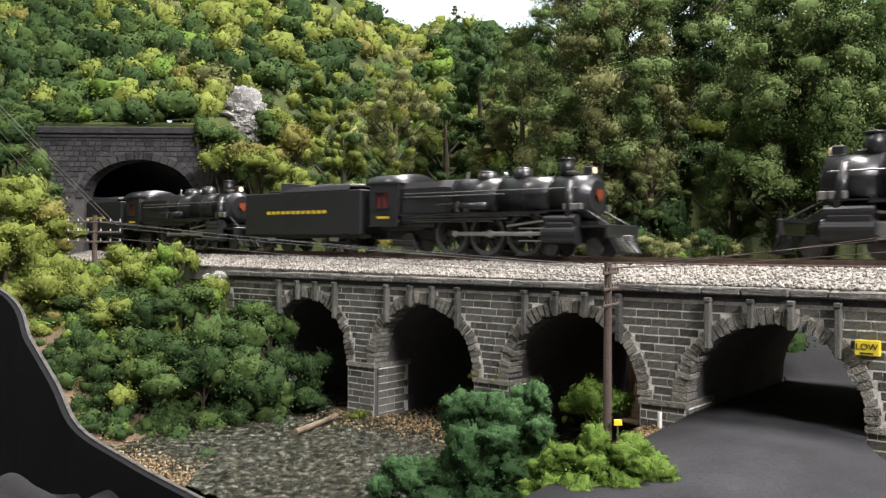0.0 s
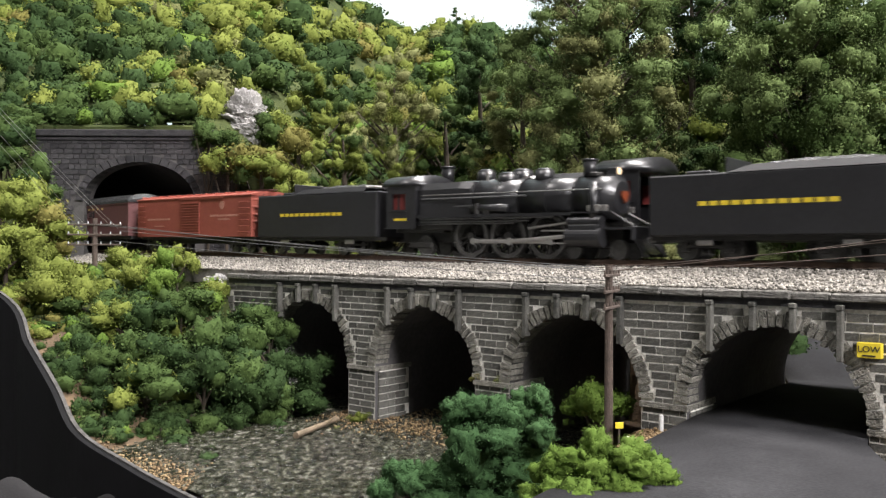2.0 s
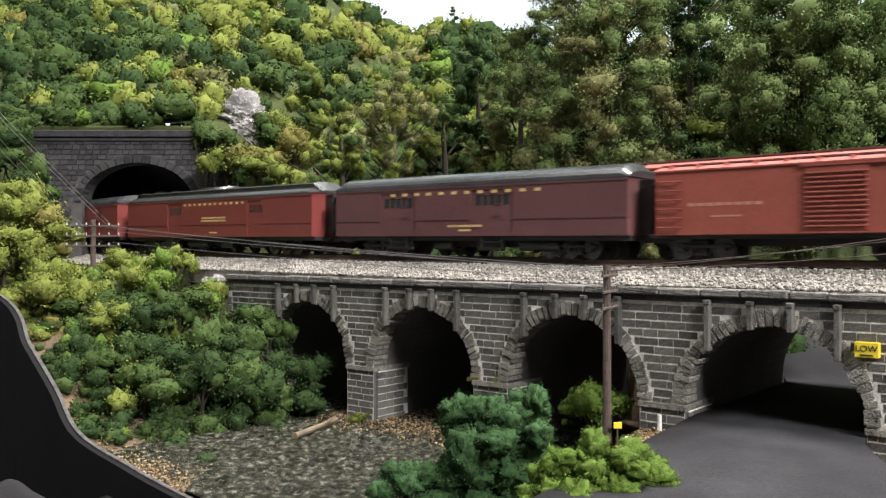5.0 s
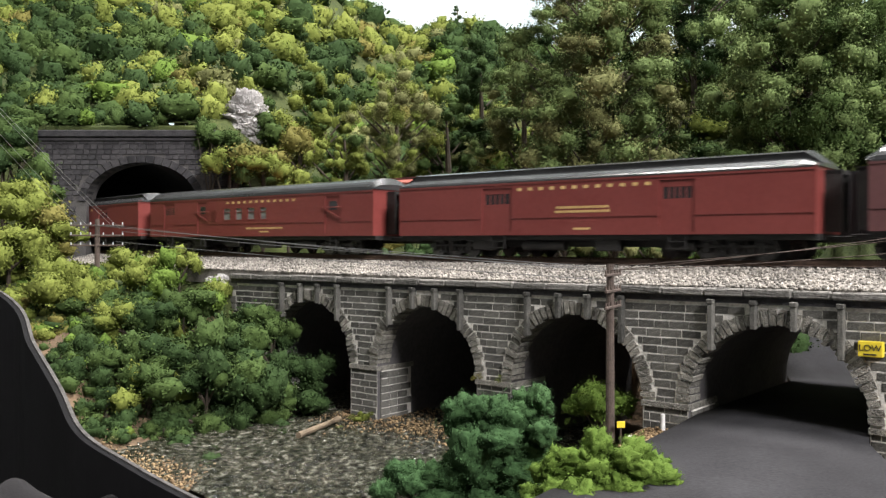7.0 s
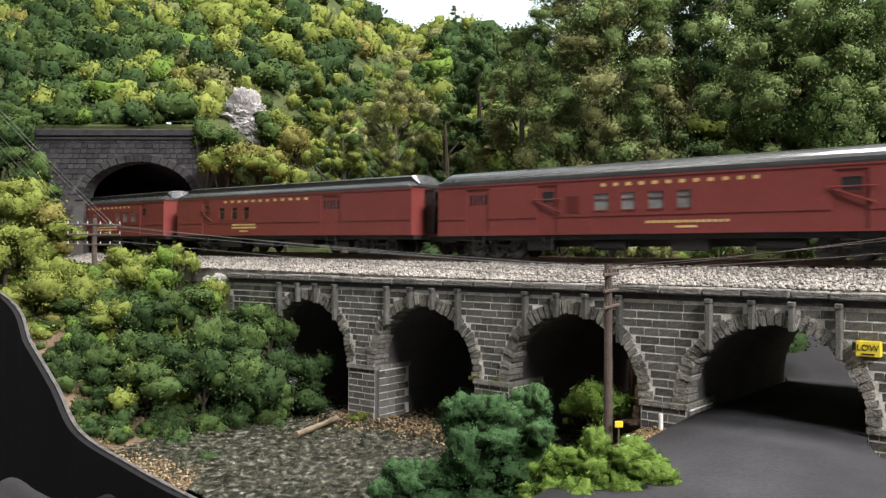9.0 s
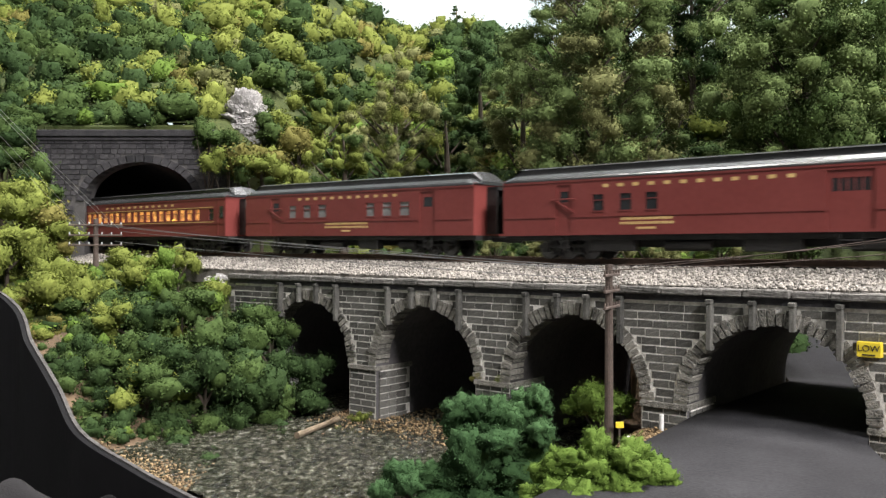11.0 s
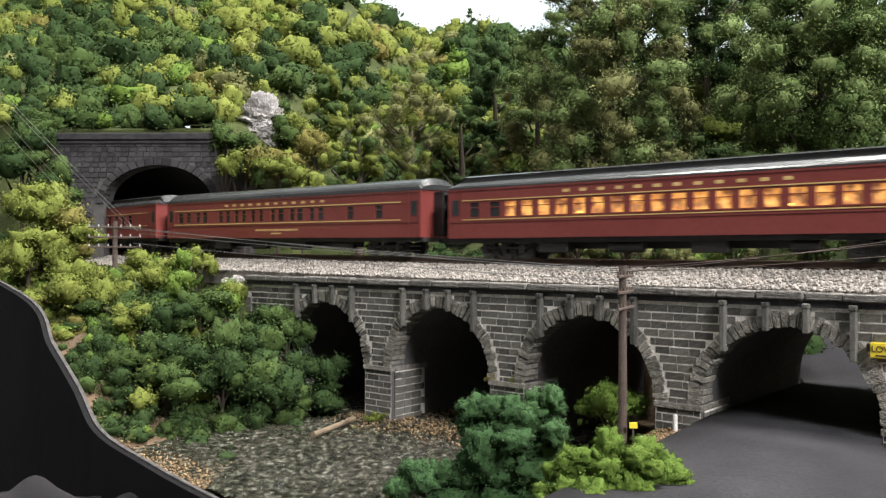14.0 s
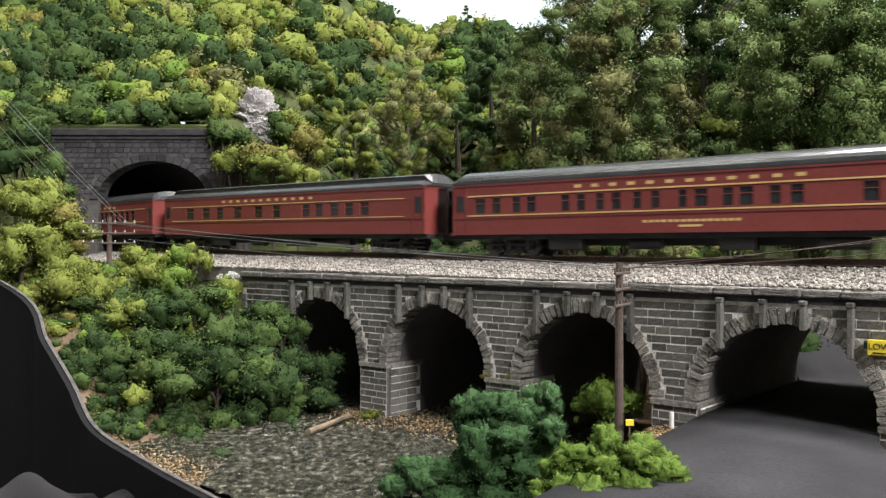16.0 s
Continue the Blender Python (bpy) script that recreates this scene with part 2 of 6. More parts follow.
def ground_z(x, y):
    s, d = plan_sd(x, y)
    out = 0.30 * max(0.0, d - 0.055)
    low = 0.024 * smooth01(s, -0.03 + out, 0.0 + out)
    if d < BACK_D - 0.004:
        # behind the bridge: an embankment, open only where the road passes
        left = 0.012 + 0.75 * (d + 0.08)
        gully = smooth01(s, left - 0.012, left + 0.002) * (1 - smooth01(s, 0.10, 0.12)) * (1 - smooth01(-d, 0.27, 0.30))
        bank = 0.083 + rolling(x, y, 14, 0.004)
        climb = 0.024 + 0.20 * max(0.0, -d - 0.09)
        z = bank * (1 - gully) + min(bank, climb) * gully
        rise = max(0.0, -d - 0.15)
        z = max(z, 0.083 + 0.62 * rise + rolling(x, y, 9, 0.012) * min(1, rise * 20)) if rise > 0 and gully < 0.5 else z
    elif s < -0.285:
        # embankment carrying the line from the bridge to the tunnel
        z = 0.083 if d < FACE_D - 0.01 else max(0.002, 0.083 - (d - FACE_D + 0.01) * 0.95) + rolling(x, y, 14, 0.004)
        z += (low - z) * smooth01(s, -0.30, -0.285) if d > FACE_D else 0
    else:
        z = low + rolling(x, y, 20, 0.002)
        if d > FACE_D:
            side = smooth01(-s, 0.20, 0.36)
            z = max(z, side * (0.075 - (d - FACE_D) * 0.8))
    if s < -0.16 and d > FACE_D:
        # bank below the tunnel, down to the board's edge
        k = smooth01(-x, 0.11, 0.21)
        z = max(z, k * min(0.080, 0.40 * max(0.0, y - 0.372)))
    if y > PORTAL_Y + 0.012:
        back = y - PORTAL_Y
        z = max(z, PORTAL_TOP - 0.005 + 0.50 * back - 1.1 * max(0.0, x - PORTAL_X1 - 0.01) + 0.004 + rolling(x, y, 9, 0.015) * min(1.0, back * 8))
    elif x < PORTAL_X0 + 0.012:
        side = PORTAL_X0 - x
        z = max(z, 0.088 + 0.5 * max(0.0, side) * smooth01(y, 0.5, 0.62))
    return min(z, hill_cap(x) + rolling(x, y, 7, 0.02))


# ---- room ----
def slab(name, x0, x1, y0, y1, z0, z1, material, label, category):
    ob = part(name, box(bmesh.new(), x0, x1, y0, y1, z0, z1), material)
    return tagged(ob, label, category, kind="structure")


slab("floor", -4.2, 4.6, -3.6, 3.0, -1.05, -1.0, M_FLOOR, "dark grey carpet floor of the layout room", "floor")
slab("ceiling", -4.2, 4.6, -3.6, 3.0, 1.7, 1.75, M_CEIL, "pale ceiling above the layout", "ceiling")
slab("wall_west", -4.3, -4.2, -3.6, 3.0, -1.0, 1.7, M_PLASTER, "plain pale room wall", "wall")
slab("wall_east", 4.6, 4.7, -3.6, 3.0, -1.0, 1.7, M_PLASTER, "plain pale room wall", "wall")
slab("wall_south", -4.2, 4.6, -3.7, -3.6, -1.0, 1.7, M_PLASTER, "plain pale room wall behind the viewer", "wall")
slab("wall_north", -4.2, 4.6, 3.0, 3.1, -1.0, 1.7, M_PLASTER, "plain pale room wall behind the backdrop", "wall")
slab("backdrop", -4.1, 4.5, 2.6, 2.62, -0.2, 1.6, M_SKY, "pale blue painted sky board behind the hills", "backdrop")

# ---- ground ----
GX0, GX1, GY0, GY1, STEP = -2.1, 1.5, 0.20, 2.2, 0.0125
nx, ny = int((GX1 - GX0) / STEP) + 1, int((GY1 - GY0) / STEP) + 1
# the board's curved front edge, in plan, with the height of its top
EDGE = [(-0.62, 0.74, 0.135), (-0.40, 0.60, 0.105), (-0.26, 0.50, 0.073), (-0.222, 0.46, 0.047), (-0.190, 0.42, 0.030),
        (-0.164, 0.385, 0.016), (-0.130, 0.355, 0.0084), (-0.100, 0.33, 0.0034), (-0.070, 0.303, 0.001), (-0.02, 0.262, 0.0),
        (0.08, 0.225, 0.0), (0.30, 0.215, 0.0), (0.60, 0.215, 0.0), (1.5, 0.215, 0.0)]


def edge_y(x):
    for (xa, ya, za), (xb, yb, zb) in zip(EDGE, EDGE[1:]):
        if xa <= x <= xb:
            return ya + (yb - ya) * (x - xa) / (xb - xa)
    return 0.74 if x < EDGE[0][0] else 0.215


gx = np.linspace(GX0, GX1, nx)
gy = np.linspace(GY0, GY1, ny)
verts = np.array([(x, max(y, edge_y(x)), ground_z(x, max(y, edge_y(x)))) for y in gy for x in gx])
keep = []
for j in range(ny - 1):
    for i in range(nx - 1):
        x, y = gx[i] + STEP / 2, gy[j] + STEP / 2
        if gy[j + 1] < edge_y(x):
            continue
        a = j * nx + i
        if OPEN_X0 - 0.008 < x < OPEN_X1 + 0.008 and PORTAL_Y < gy[j + 1] + 0.001 and gy[j] < PORTAL_Y + 0.03 and verts[a][2] < 0.16:
            continue
        keep.append((a, a + 1, a + nx + 1, a + nx))
keep = np.array(keep)
turf = (verts[keep[:, 0], 2] > 0.05).astype(int)
ground = new("ground", raw_mesh("ground", verts, keep, [M_SOIL, M_TURF], turf, smooth=True))
tagged(ground, "brown scenery ground of the layout, rising into a hill", "ground", kind="structure")

# ---- foliage ----
RNG = np.random.default_rng(7)


def clump_cloud(n, grain, lobes=7, flat=0.8, seed=0, leafy=False):
    """One clump of foam or leaves of radius about 1: small crumbs on a lumpy surface. Returns verts and triangles."""
    g = np.random.default_rng(seed)
    cen = g.normal(size=(lobes, 3))
    cen /= np.linalg.norm(cen, axis=1)[:, None]
    cen *= 0.55 * g.random((lobes, 1)) ** 0.5
    rad = 0.35 + 0.3 * g.random(lobes)
    which = g.integers(0, lobes, n)
    v = g.normal(size=(n, 3))
    v /= np.linalg.norm(v, axis=1)[:, None]
    p = cen[which] + v * (rad[which] * (0.72 + 0.34 * g.random(n)))[:, None]
    inner = np.zeros(n, bool)
    for c, r_ in zip(cen, rad):
        inner |= np.linalg.norm(p - c, axis=1) < r_ * 0.62
    p, v = p[~inner], v[~inner]
    p[:, 2] *= flat
    n = len(p)
    size = grain * (0.55 + 0.9 * g.random(n))
    if leafy:
        a = g.normal(size=(n, 3))
        a /= np.linalg.norm(a, axis=1)[:, None]
        b_ = np.cross(a, v + 0.6 * g.normal(size=(n, 3)))
        b_ /= np.linalg.norm(b_, axis=1)[:, None] + 1e-9
        quad = np.stack([p - a * size[:, None], p + b_ * size[:, None] * 0.6, p + a * size[:, None], p - b_ * size[:, None] * 0.6], 1)
        verts_ = quad.reshape(-1, 3)
        base = np.arange(n)[:, None] * 4
        tris = np.concatenate([base + [0, 1, 2], base + [0, 2, 3]], 1).reshape(-1, 3)
        return verts_, tris
    corners = np.array([(1, 1, 1), (1, -1, -1), (-1, 1, -1), (-1, -1, 1)]) / 1.3
    q = g.normal(size=(n, 4))
    q /= np.linalg.norm(q, axis=1)[:, None]
    w, x, y, z = q.T
    rot = np.stack([np.stack([1 - 2 * (y * y + z * z), 2 * (x * y - z * w), 2 * (x * z + y * w)], -1),
                    np.stack([2 * (x * y + z * w), 1 - 2 * (x * x + z * z), 2 * (y * z - x * w)], -1),
                    np.stack([2 * (x * z - y * w), 2 * (y * z + x * w), 1 - 2 * (x * x + y * y)], -1)], 1)
    crumb = np.einsum("nij,kj->nki", rot, corners) * size[:, None, None] + p[:, None, :]
    base = np.arange(n)[:, None] * 4
    tris = np.concatenate([base + f for f in ([0, 1, 2], [0, 3, 1], [0, 2, 3], [1, 3, 2])], 1).reshape(-1, 3)
    return crumb.reshape(-1, 3), tris


def foam_clump(level, seed, crumbs, grain, solid=0.90, deep=0.82, loose=0.75, crumple=0.0, top=1.05):
    """A lump of foam of radius about 1: a knobbly solid covered with crumbs that lie along its surface."""
    g = np.random.default_rng(seed)
    shift = Vector((seed * 3.1, seed * 1.7, 0))

    def reach(q):
        big = noise.voronoi(q * 1.7 + shift)[0][0]
        mid = noise.voronoi(q * 4.2 + shift)[0][0]
        return 0.36 + 0.78 * (1 - big) + 0.38 * (1 - mid) - 0.24 + 0.20 * noise.noise(q * 9 + shift)

    bm = bmesh.new()
    bmesh.ops.create_icosphere(bm, subdivisions=level, radius=1)
    for v_ in bm.verts:
        q = v_.co.normalized()
        v_.co = q * (reach(q) * solid * (1 + crumple * g.uniform(-1, 1)))
        v_.co.z *= 0.88
    core = np.array([v_.co[:] for v_ in bm.verts])
    tris = np.array([[v_.index for v_ in f_.verts] for f_ in bm.faces])
    bm.free()
    out = g.normal(size=(crumbs, 3))
    out /= np.linalg.norm(out, axis=1)[:, None]
    far_ = np.array([reach(Vector(o)) for o in out]) * g.uniform(deep, top, crumbs)
    c = out * far_[:, None]
    c[:, 2] *= 0.88
    face = out + loose * g.normal(size=(crumbs, 3))
    a = np.cross(face, g.normal(size=(crumbs, 3)))
    a /= np.linalg.norm(a, axis=1)[:, None]
    b_ = np.cross(face, a)
    b_ /= np.linalg.norm(b_, axis=1)[:, None]
    sz = grain * g.uniform(0.5, 1.25, (crumbs, 1))
    quad = np.stack([c - a * sz, c + b_ * sz * 0.75, c + a * sz, c - b_ * sz * 0.75], 1).reshape(-1, 3)
    base = len(core) + np.arange(crumbs)[:, None] * 4
    return np.concatenate([core, quad]), np.concatenate([tris, np.concatenate([base + [0, 1, 2], base + [0, 2, 3]], 1).reshape(-1, 3)])


FOAM = [foam_clump(1, k, 120, 0.10, 0.90, 0.84, 0.8, 0.10) for k in range(8)]
FOAM_HILL = [foam_clump(2, 80 + k, 330, 0.078, 0.86, 0.82, 0.85, 0.10) for k in range(12)]
FOAM_FINE = [foam_clump(2, 20 + k, 430, 0.068, 0.86, 0.82, 0.85, 0.10) for k in range(12)]


LEAFY = [clump_cloud(500, 0.072, lobes=9, seed=40 + k, leafy=True) for k in range(8)]
TREE_LEAF = [foam_clump(1, 120 + k, 660, 0.054, 0.74, 0.68, 0.9, 0.10, 1.08) for k in range(12)]


def gather(clumps, cloud):
    """Join clumps (x, y, z, r, slot) into one set of arrays."""
    vs, fs, ms, at = [], [], [], 0
    for k, (x, y, z, r_, slot) in enumerate(clumps):
        v, f = cloud[k % len(cloud)]
        a = RNG.random() * 6.283
        c_, s_ = math.cos(a), math.sin(a)
        w = np.empty_like(v)
        w[:, 0], w[:, 1], w[:, 2] = v[:, 0] * c_ - v[:, 1] * s_, v[:, 0] * s_ + v[:, 1] * c_, v[:, 2]
        w *= 0.78 + 0.5 * RNG.random(3)
        vs.append(w * r_ + (x, y, z))
        fs.append(f + at)
        ms.append(np.full(len(f), slot))
        at += len(v)
    return np.concatenate(vs), np.concatenate(fs), np.concatenate(ms)


# hillside cover
clumps = []
tint = ["dark", "green", "lime", "olive", "bright", "moss"]


def tint_at(x, y):
    n_ = noise.noise(Vector((x * 9, y * 9, 5))) + 0.35 * RNG.normal()
    return 0 if n_ < -0.30 else 1 if n_ < 0.02 else 4 if n_ < 0.08 else 2 if n_ < 0.52 else 3 if n_ < 0.66 else 5


for _ in range(10500):
    x, y = RNG.uniform(-1.0, 0.75), RNG.uniform(0.40, 1.72)
    if abs(x) > 0.57 * y + 0.04:
        continue
    s, d = plan_sd(x, y)
    if y < PORTAL_Y + 0.015 and (d > -0.125 or s < -0.60) and not (x < PORTAL_X0 - 0.01 and y > 0.60):
        continue
    if PORTAL_X0 - 0.02 < x < PORTAL_X1 + 0.02 and y < PORTAL_Y + 0.015:
        continue
    if s > 0.0 and d > -0.35 and d > -0.13 - 0.3 * s:
        continue
    z = ground_z(x, y)
    if z > hill_cap(x) - 0.012 and y > 1.75:
        continue
    r_ = RNG.uniform(0.013, 0.027) * (0.75 + 0.35 * y)
    # strip behind the far track: the trains' shade is put in as dark foam
    low_strip = y < PORTAL_Y and d > -0.19
    if low_strip:
        r_ *= 0.6
    clumps.append((x, y, z + r_ * RNG.uniform(0.15, 0.65), r_, 0 if low_strip else tint_at(x, y)))
# thin out those that crowd each other
RNG.shuffle(clumps)
kept, cells = [], {}
for c in clumps:
    key = (int(c[0] / 0.05), int(c[1] / 0.05))
    near = [o for i in (-1, 0, 1) for j in (-1, 0, 1) for o in cells.get((key[0] + i, key[1] + j), ())]
    if all((o[0] - c[0]) ** 2 + (o[1] - c[1]) ** 2 > (0.47 * (o[3] + c[3])) ** 2 for o in near):
        kept.append(c)
        cells.setdefault(key, []).append(c)
kept = [(float(a), float(b_), float(c), float(d_), int(e)) for a, b_, c, d_, e in kept]
ROCK_AT = (-0.186, 0.80)
kept = [c for c in kept if not (abs(c[0] - ROCK_AT[0]) < 0.022 and 0.70 < c[1] < 0.83)]
v, f, ms = gather(kept, FOAM_HILL)
hill_cover = new("hillside_bushes", raw_mesh("hillside_bushes", v, f, [LEAF[k] for k in tint], ms))
tagged(hill_cover, "mixed green and yellow-green foam bushes covering the hillside", "bushes", kind="stuff")


def bush(name, x, y, z, r_, tone, label, second=None, count=9, flat=0.85, cloud=None, trunk=True, group="", category="bush"):
    """A foam bush or small tree: a twig stem and a crown of clumps. z: the crown's middle."""
    base = ground_z(x, y)
    root = new(name)
    root.location = (x, y, base)
    top = z - base
    if trunk:
        bm = bmesh.new()
        rod(bm, (0, 0, -0.004), (0, 0, max(0.004, top)), r_ * 0.045 + 0.0004, r_ * 0.03 + 0.0003, 7)
        for k in range(4):
            a = k * 1.7
            rod(bm, (0, 0, top * 0.5), (math.cos(a) * r_ * 0.5, math.sin(a) * r_ * 0.5, top), r_ * 0.04 + 0.0003, 0.0003, 5)
        part("stem", bm, M_BARK, root)
    cl = []
    for k in range(count):
        v = RNG.normal(size=3)
        v /= np.linalg.norm(v)
        v *= 0.45 + 0.45 * RNG.random()
        v[2] = abs(v[2]) * 1.1 - 0.25
        slot = 1 if second and RNG.random() < 0.4 else 0
        cl.append((v[0] * r_, v[1] * r_, top + v[2] * r_ * flat, r_ * RNG.uniform(0.34, 0.58), slot))
    v, f, ms = gather(cl, cloud or FOAM_FINE)
    crown = new("crown", raw_mesh("crown", v, f, [LEAF[tone], LEAF[second or tone]], ms))
    crown.parent = root
    return tagged(root, label, category, group)


F = 1500.0


def spot(px, py, depth):
    """The place seen at that angle from the viewer's stand, at that distance."""
    return (px - 784) / F * depth, depth, 0.10 - (py - 443) / F * depth


BANK_TOP = [  # across, down, distance, radius, tone, second
    (38, 372, 0.60, 62, "lime", "olive"), (15, 450, 0.56, 55, "lime", None), (105, 435, 0.60, 50, "lime", "olive"),
    (80, 545, 0.535, 55, "lime", "olive"), (110, 500, 0.53, 66, "lime", None), (170, 545, 0.52, 52, "lime", "green"),
    (215, 475, 0.60, 45, "lime", "green"), (268, 490, 0.57, 52, "lime", "bright"), (318, 462, 0.58, 30, "lime", None),
    (378, 525, 0.555, 36, "bright", "lime"),
]
BANK_FOOT = [  # the same, above the creek; dark tones near the arch hold the shade there
    (235, 575, 0.50, 62, "green", "lime"), (322, 560, 0.51, 62, "green", "dark"), (440, 580, 0.515, 58, "green", "dark"),
    (180, 650, 0.455, 58, "green", "dark"), (262, 690, 0.445, 66, "green", "lime"), (350, 640, 0.47, 85, "green", "dark"),
    (345, 735, 0.45, 58, "green", "dark"), (450, 680, 0.48, 74, "dark", "green"), (535, 665, 0.495, 54, "dark", None),
    (520, 715, 0.485, 45, "dark", "green"), (290, 778, 0.43, 28, "green", "dark"), (430, 735, 0.465, 45, "dark", "green"),
    (240, 640, 0.47, 58, "green", "lime"), (188, 715, 0.43, 32, "dark", "green"), (108, 632, 0.468, 24, "dark", "green"), (262, 768, 0.428, 26, "green", "dark"), (365, 668, 0.452, 40, "dark", "green"), (92, 592, 0.50, 34, "olive", "lime"), (138, 628, 0.475, 40, "green", "dark"), (205, 750, 0.425, 26, "dark", "green"),
    (300, 640, 0.475, 60, "green", "dark"), (400, 640, 0.49, 60, "dark", "green"), (480, 600, 0.51, 50, "green", "dark"),
]
HILL_FOOT = [  # the same, round the tunnel
    (35, 250, 0.74, 50, "green", "dark"), (5, 285, 0.72, 62, "dark", "green"), (62, 335, 0.70, 40, "dark", "green"),
    (405, 300, 0.74, 40, "lime", "green"), (372, 245, 0.75, 34, "green", None), (465, 300, 0.75, 52, "lime", "olive"),
    (510, 330, 0.72, 40, "lime", "green"), (85, 208, 0.785, 30, "green", "dark"), (150, 214, 0.79, 34, "dark", "green"),
    (205, 214, 0.79, 32, "green", None), (258, 216, 0.785, 32, "dark", "green"), (312, 212, 0.785, 36, "dark", "green"),
    (355, 215, 0.785, 26, "green", "dark"), (395, 190, 0.83, 26, "olive", "lime"), (485, 235, 0.80, 40, "lime", "green"),
    (530, 265, 0.78, 45, "lime", "olive"),
]
for px, py, depth, rad, tone, second in BANK_TOP + BANK_FOOT + HILL_FOOT:
    x, y, z = spot(px, py, depth)
    bush("bush", x, y, z, rad / F * depth * 1.25, tone, {"lime": "yellow-green foam bush on the embankment", "green": "mid-green foam bush above the creek",
         "dark": "dark green shaded foam bush beside the bridge", "bright": "bright green foam bush by the bridge end",
         "olive": "olive foam bush behind the track"}[tone], second, count=10, group="embankment bushes")

def lobed(name, lobes, depth, tone, label, category):
    """A foam tree of several rounded lobes (across, down, radius)."""
    x0, y0, _ = spot(sum(l[0] for l in lobes) / len(lobes), 800, depth)
    base = ground_z(x0, y0)
    root = new(name)
    root.location = (x0, y0, base)
    bm = bmesh.new()
    cl = []
    for k, (px, py, rad) in enumerate(lobes):
        x, y, z = spot(px, py, depth)
        x, z, r_ = x - x0, z - base, rad / F * depth
        rod(bm, (0, 0, -0.003), (x, 0, max(0.004, z)), 0.0014, 0.0007, 7)
        for _ in range(4):
            v = RNG.normal(size=3)
            v /= np.linalg.norm(v)
            cl.append((x + v[0] * r_ * 0.42, v[1] * r_ * 0.5 + RNG.normal() * 0.003, z + v[2] * r_ * 0.36, r_ * RNG.uniform(0.6, 0.78), 0))
    part("stem", bm, M_BARK, root)
    v, f, ms = gather(cl, FOAM_DENSE)
    crown = new("crown", raw_mesh("crown", v, f, [LEAF[tone]], ms))
    crown.parent = root
    return tagged(root, label, category)


FOAM_DENSE = [foam_clump(3, 60 + k, 1700, 0.036, 0.92, 0.90, 0.8, 0.05) for k in range(8)]
lobed("tree", ((882, 712, 52), (832, 716, 46), (938, 716, 48), (968, 722, 30), (860, 800, 75), (790, 828, 50), (735, 838, 52), (690, 855, 40), (930, 820, 64), (830, 885, 85), (910, 900, 85),
               (760, 890, 60), (885, 770, 72), (825, 768, 52), (940, 768, 50), (690, 900, 45)), 0.30, "near",
      "dark green foam tree in front of the bridge", "tree")
lobed("bush", ((1055, 806, 52), (1005, 822, 50), (1110, 810, 50), (1155, 838, 48), (1065, 855, 85), (975, 852, 44), (1190, 868, 36), (1125, 872, 72), (1010, 880, 70),
               (1185, 905, 45), (960, 885, 45), (1095, 845, 65)), 0.25, "bright",
      "bright green foam bush beside the road", "bush")
x, y, z = spot(1060, 715, 0.385)
bush("bush", x, y, z, 0.0165, "bright", "bright green bush at the foot of the pier", None, 18, category="bush")
x, y, z = spot(640, 742, 0.47)
bush("bush", x, y, z, 0.006, "lime", "small yellow-green tuft at the pier's foot", None, 6, category="bush", trunk=False)


def big_tree(px, py, depth, base_py, rx, rz, tone, second, label, count=70, seed=1, cloud=None, grain=1.0):
    """A trunk with limbs and a crown of leafy clumps with gaps. rx, rz: half the crown's width and height as seen."""
    g = np.random.default_rng(seed)
    x, y, z = spot(px, py, depth)
    base = ground_z(x, y)
    root = new("tree")
    root.location = (x, y, base)
    rx, rz, top = rx / F * depth, rz / F * depth, z - base
    bm = bmesh.new()
    rod(bm, (0, 0, -0.005), (0.002, 0, top * 0.6), 0.0045, 0.0032, 9)
    rod(bm, (0.002, 0, top * 0.6), (0, 0, top + rz * 0.7), 0.0032, 0.0008, 7)
    part("trunk", bm, M_BARK, root)
    bm = bmesh.new()
    cl = []
    for k in range(count):
        v = g.normal(size=3)
        v /= np.linalg.norm(v)
        v *= g.random() ** 0.33
        tall = v[2]
        width = (1.0 - 0.35 * max(0, tall) - 0.15 * max(0, -tall)) * (0.85 + 0.3 * noise.noise(Vector((v[0] * 3, v[2] * 3, seed))))
        p = (v[0] * rx * width, v[1] * rx * width, top + tall * rz)
        cl.append((*p, rx * g.uniform(0.12, 0.27), int(g.random() < 0.35)))
        if k % 2 == 0:
            start = (p[0] * 0.35, p[1] * 0.35, max(0.01, p[2] - abs(p[0]) * 0.5 - 0.006))
            rod(bm, start, p, 0.0011, 0.0003, 5, False)
    part("limb", bm, M_BARK, root, "thin bare twisted branches")
    v, f, ms = gather(cl, cloud or TREE_LEAF)
    crown = new("crown", raw_mesh("crown", v, f, [LEAF[tone], LEAF[second]], ms))
    crown.parent = root
    return tagged(root, label, "tree", "trees behind the track")


big_tree(1060, 140, 0.66, 430, 175, 320, "forest", "moss", "tall dark leafy model tree behind the track", 260, 1)
big_tree(1425, 165, 0.58, 430, 185, 280, "forest", "green", "tall full green model tree behind the track", 290, 2)
big_tree(1150, 330, 0.62, 430, 70, 90, "moss", "forest", "low drooping olive-green tree behind the track", 60, 15)
big_tree(1225, 140, 0.78, 430, 135, 310, "dark", "forest", "tall dark tree between two others", 210, 3)
big_tree(1590, 150, 0.66, 430, 140, 300, "forest", "moss", "tall green model tree at the end of the row", 90, 4)
big_tree(1110, 120, 0.90, 430, 150, 250, "dark", "forest", "dark tree in the second row", 80, 12)
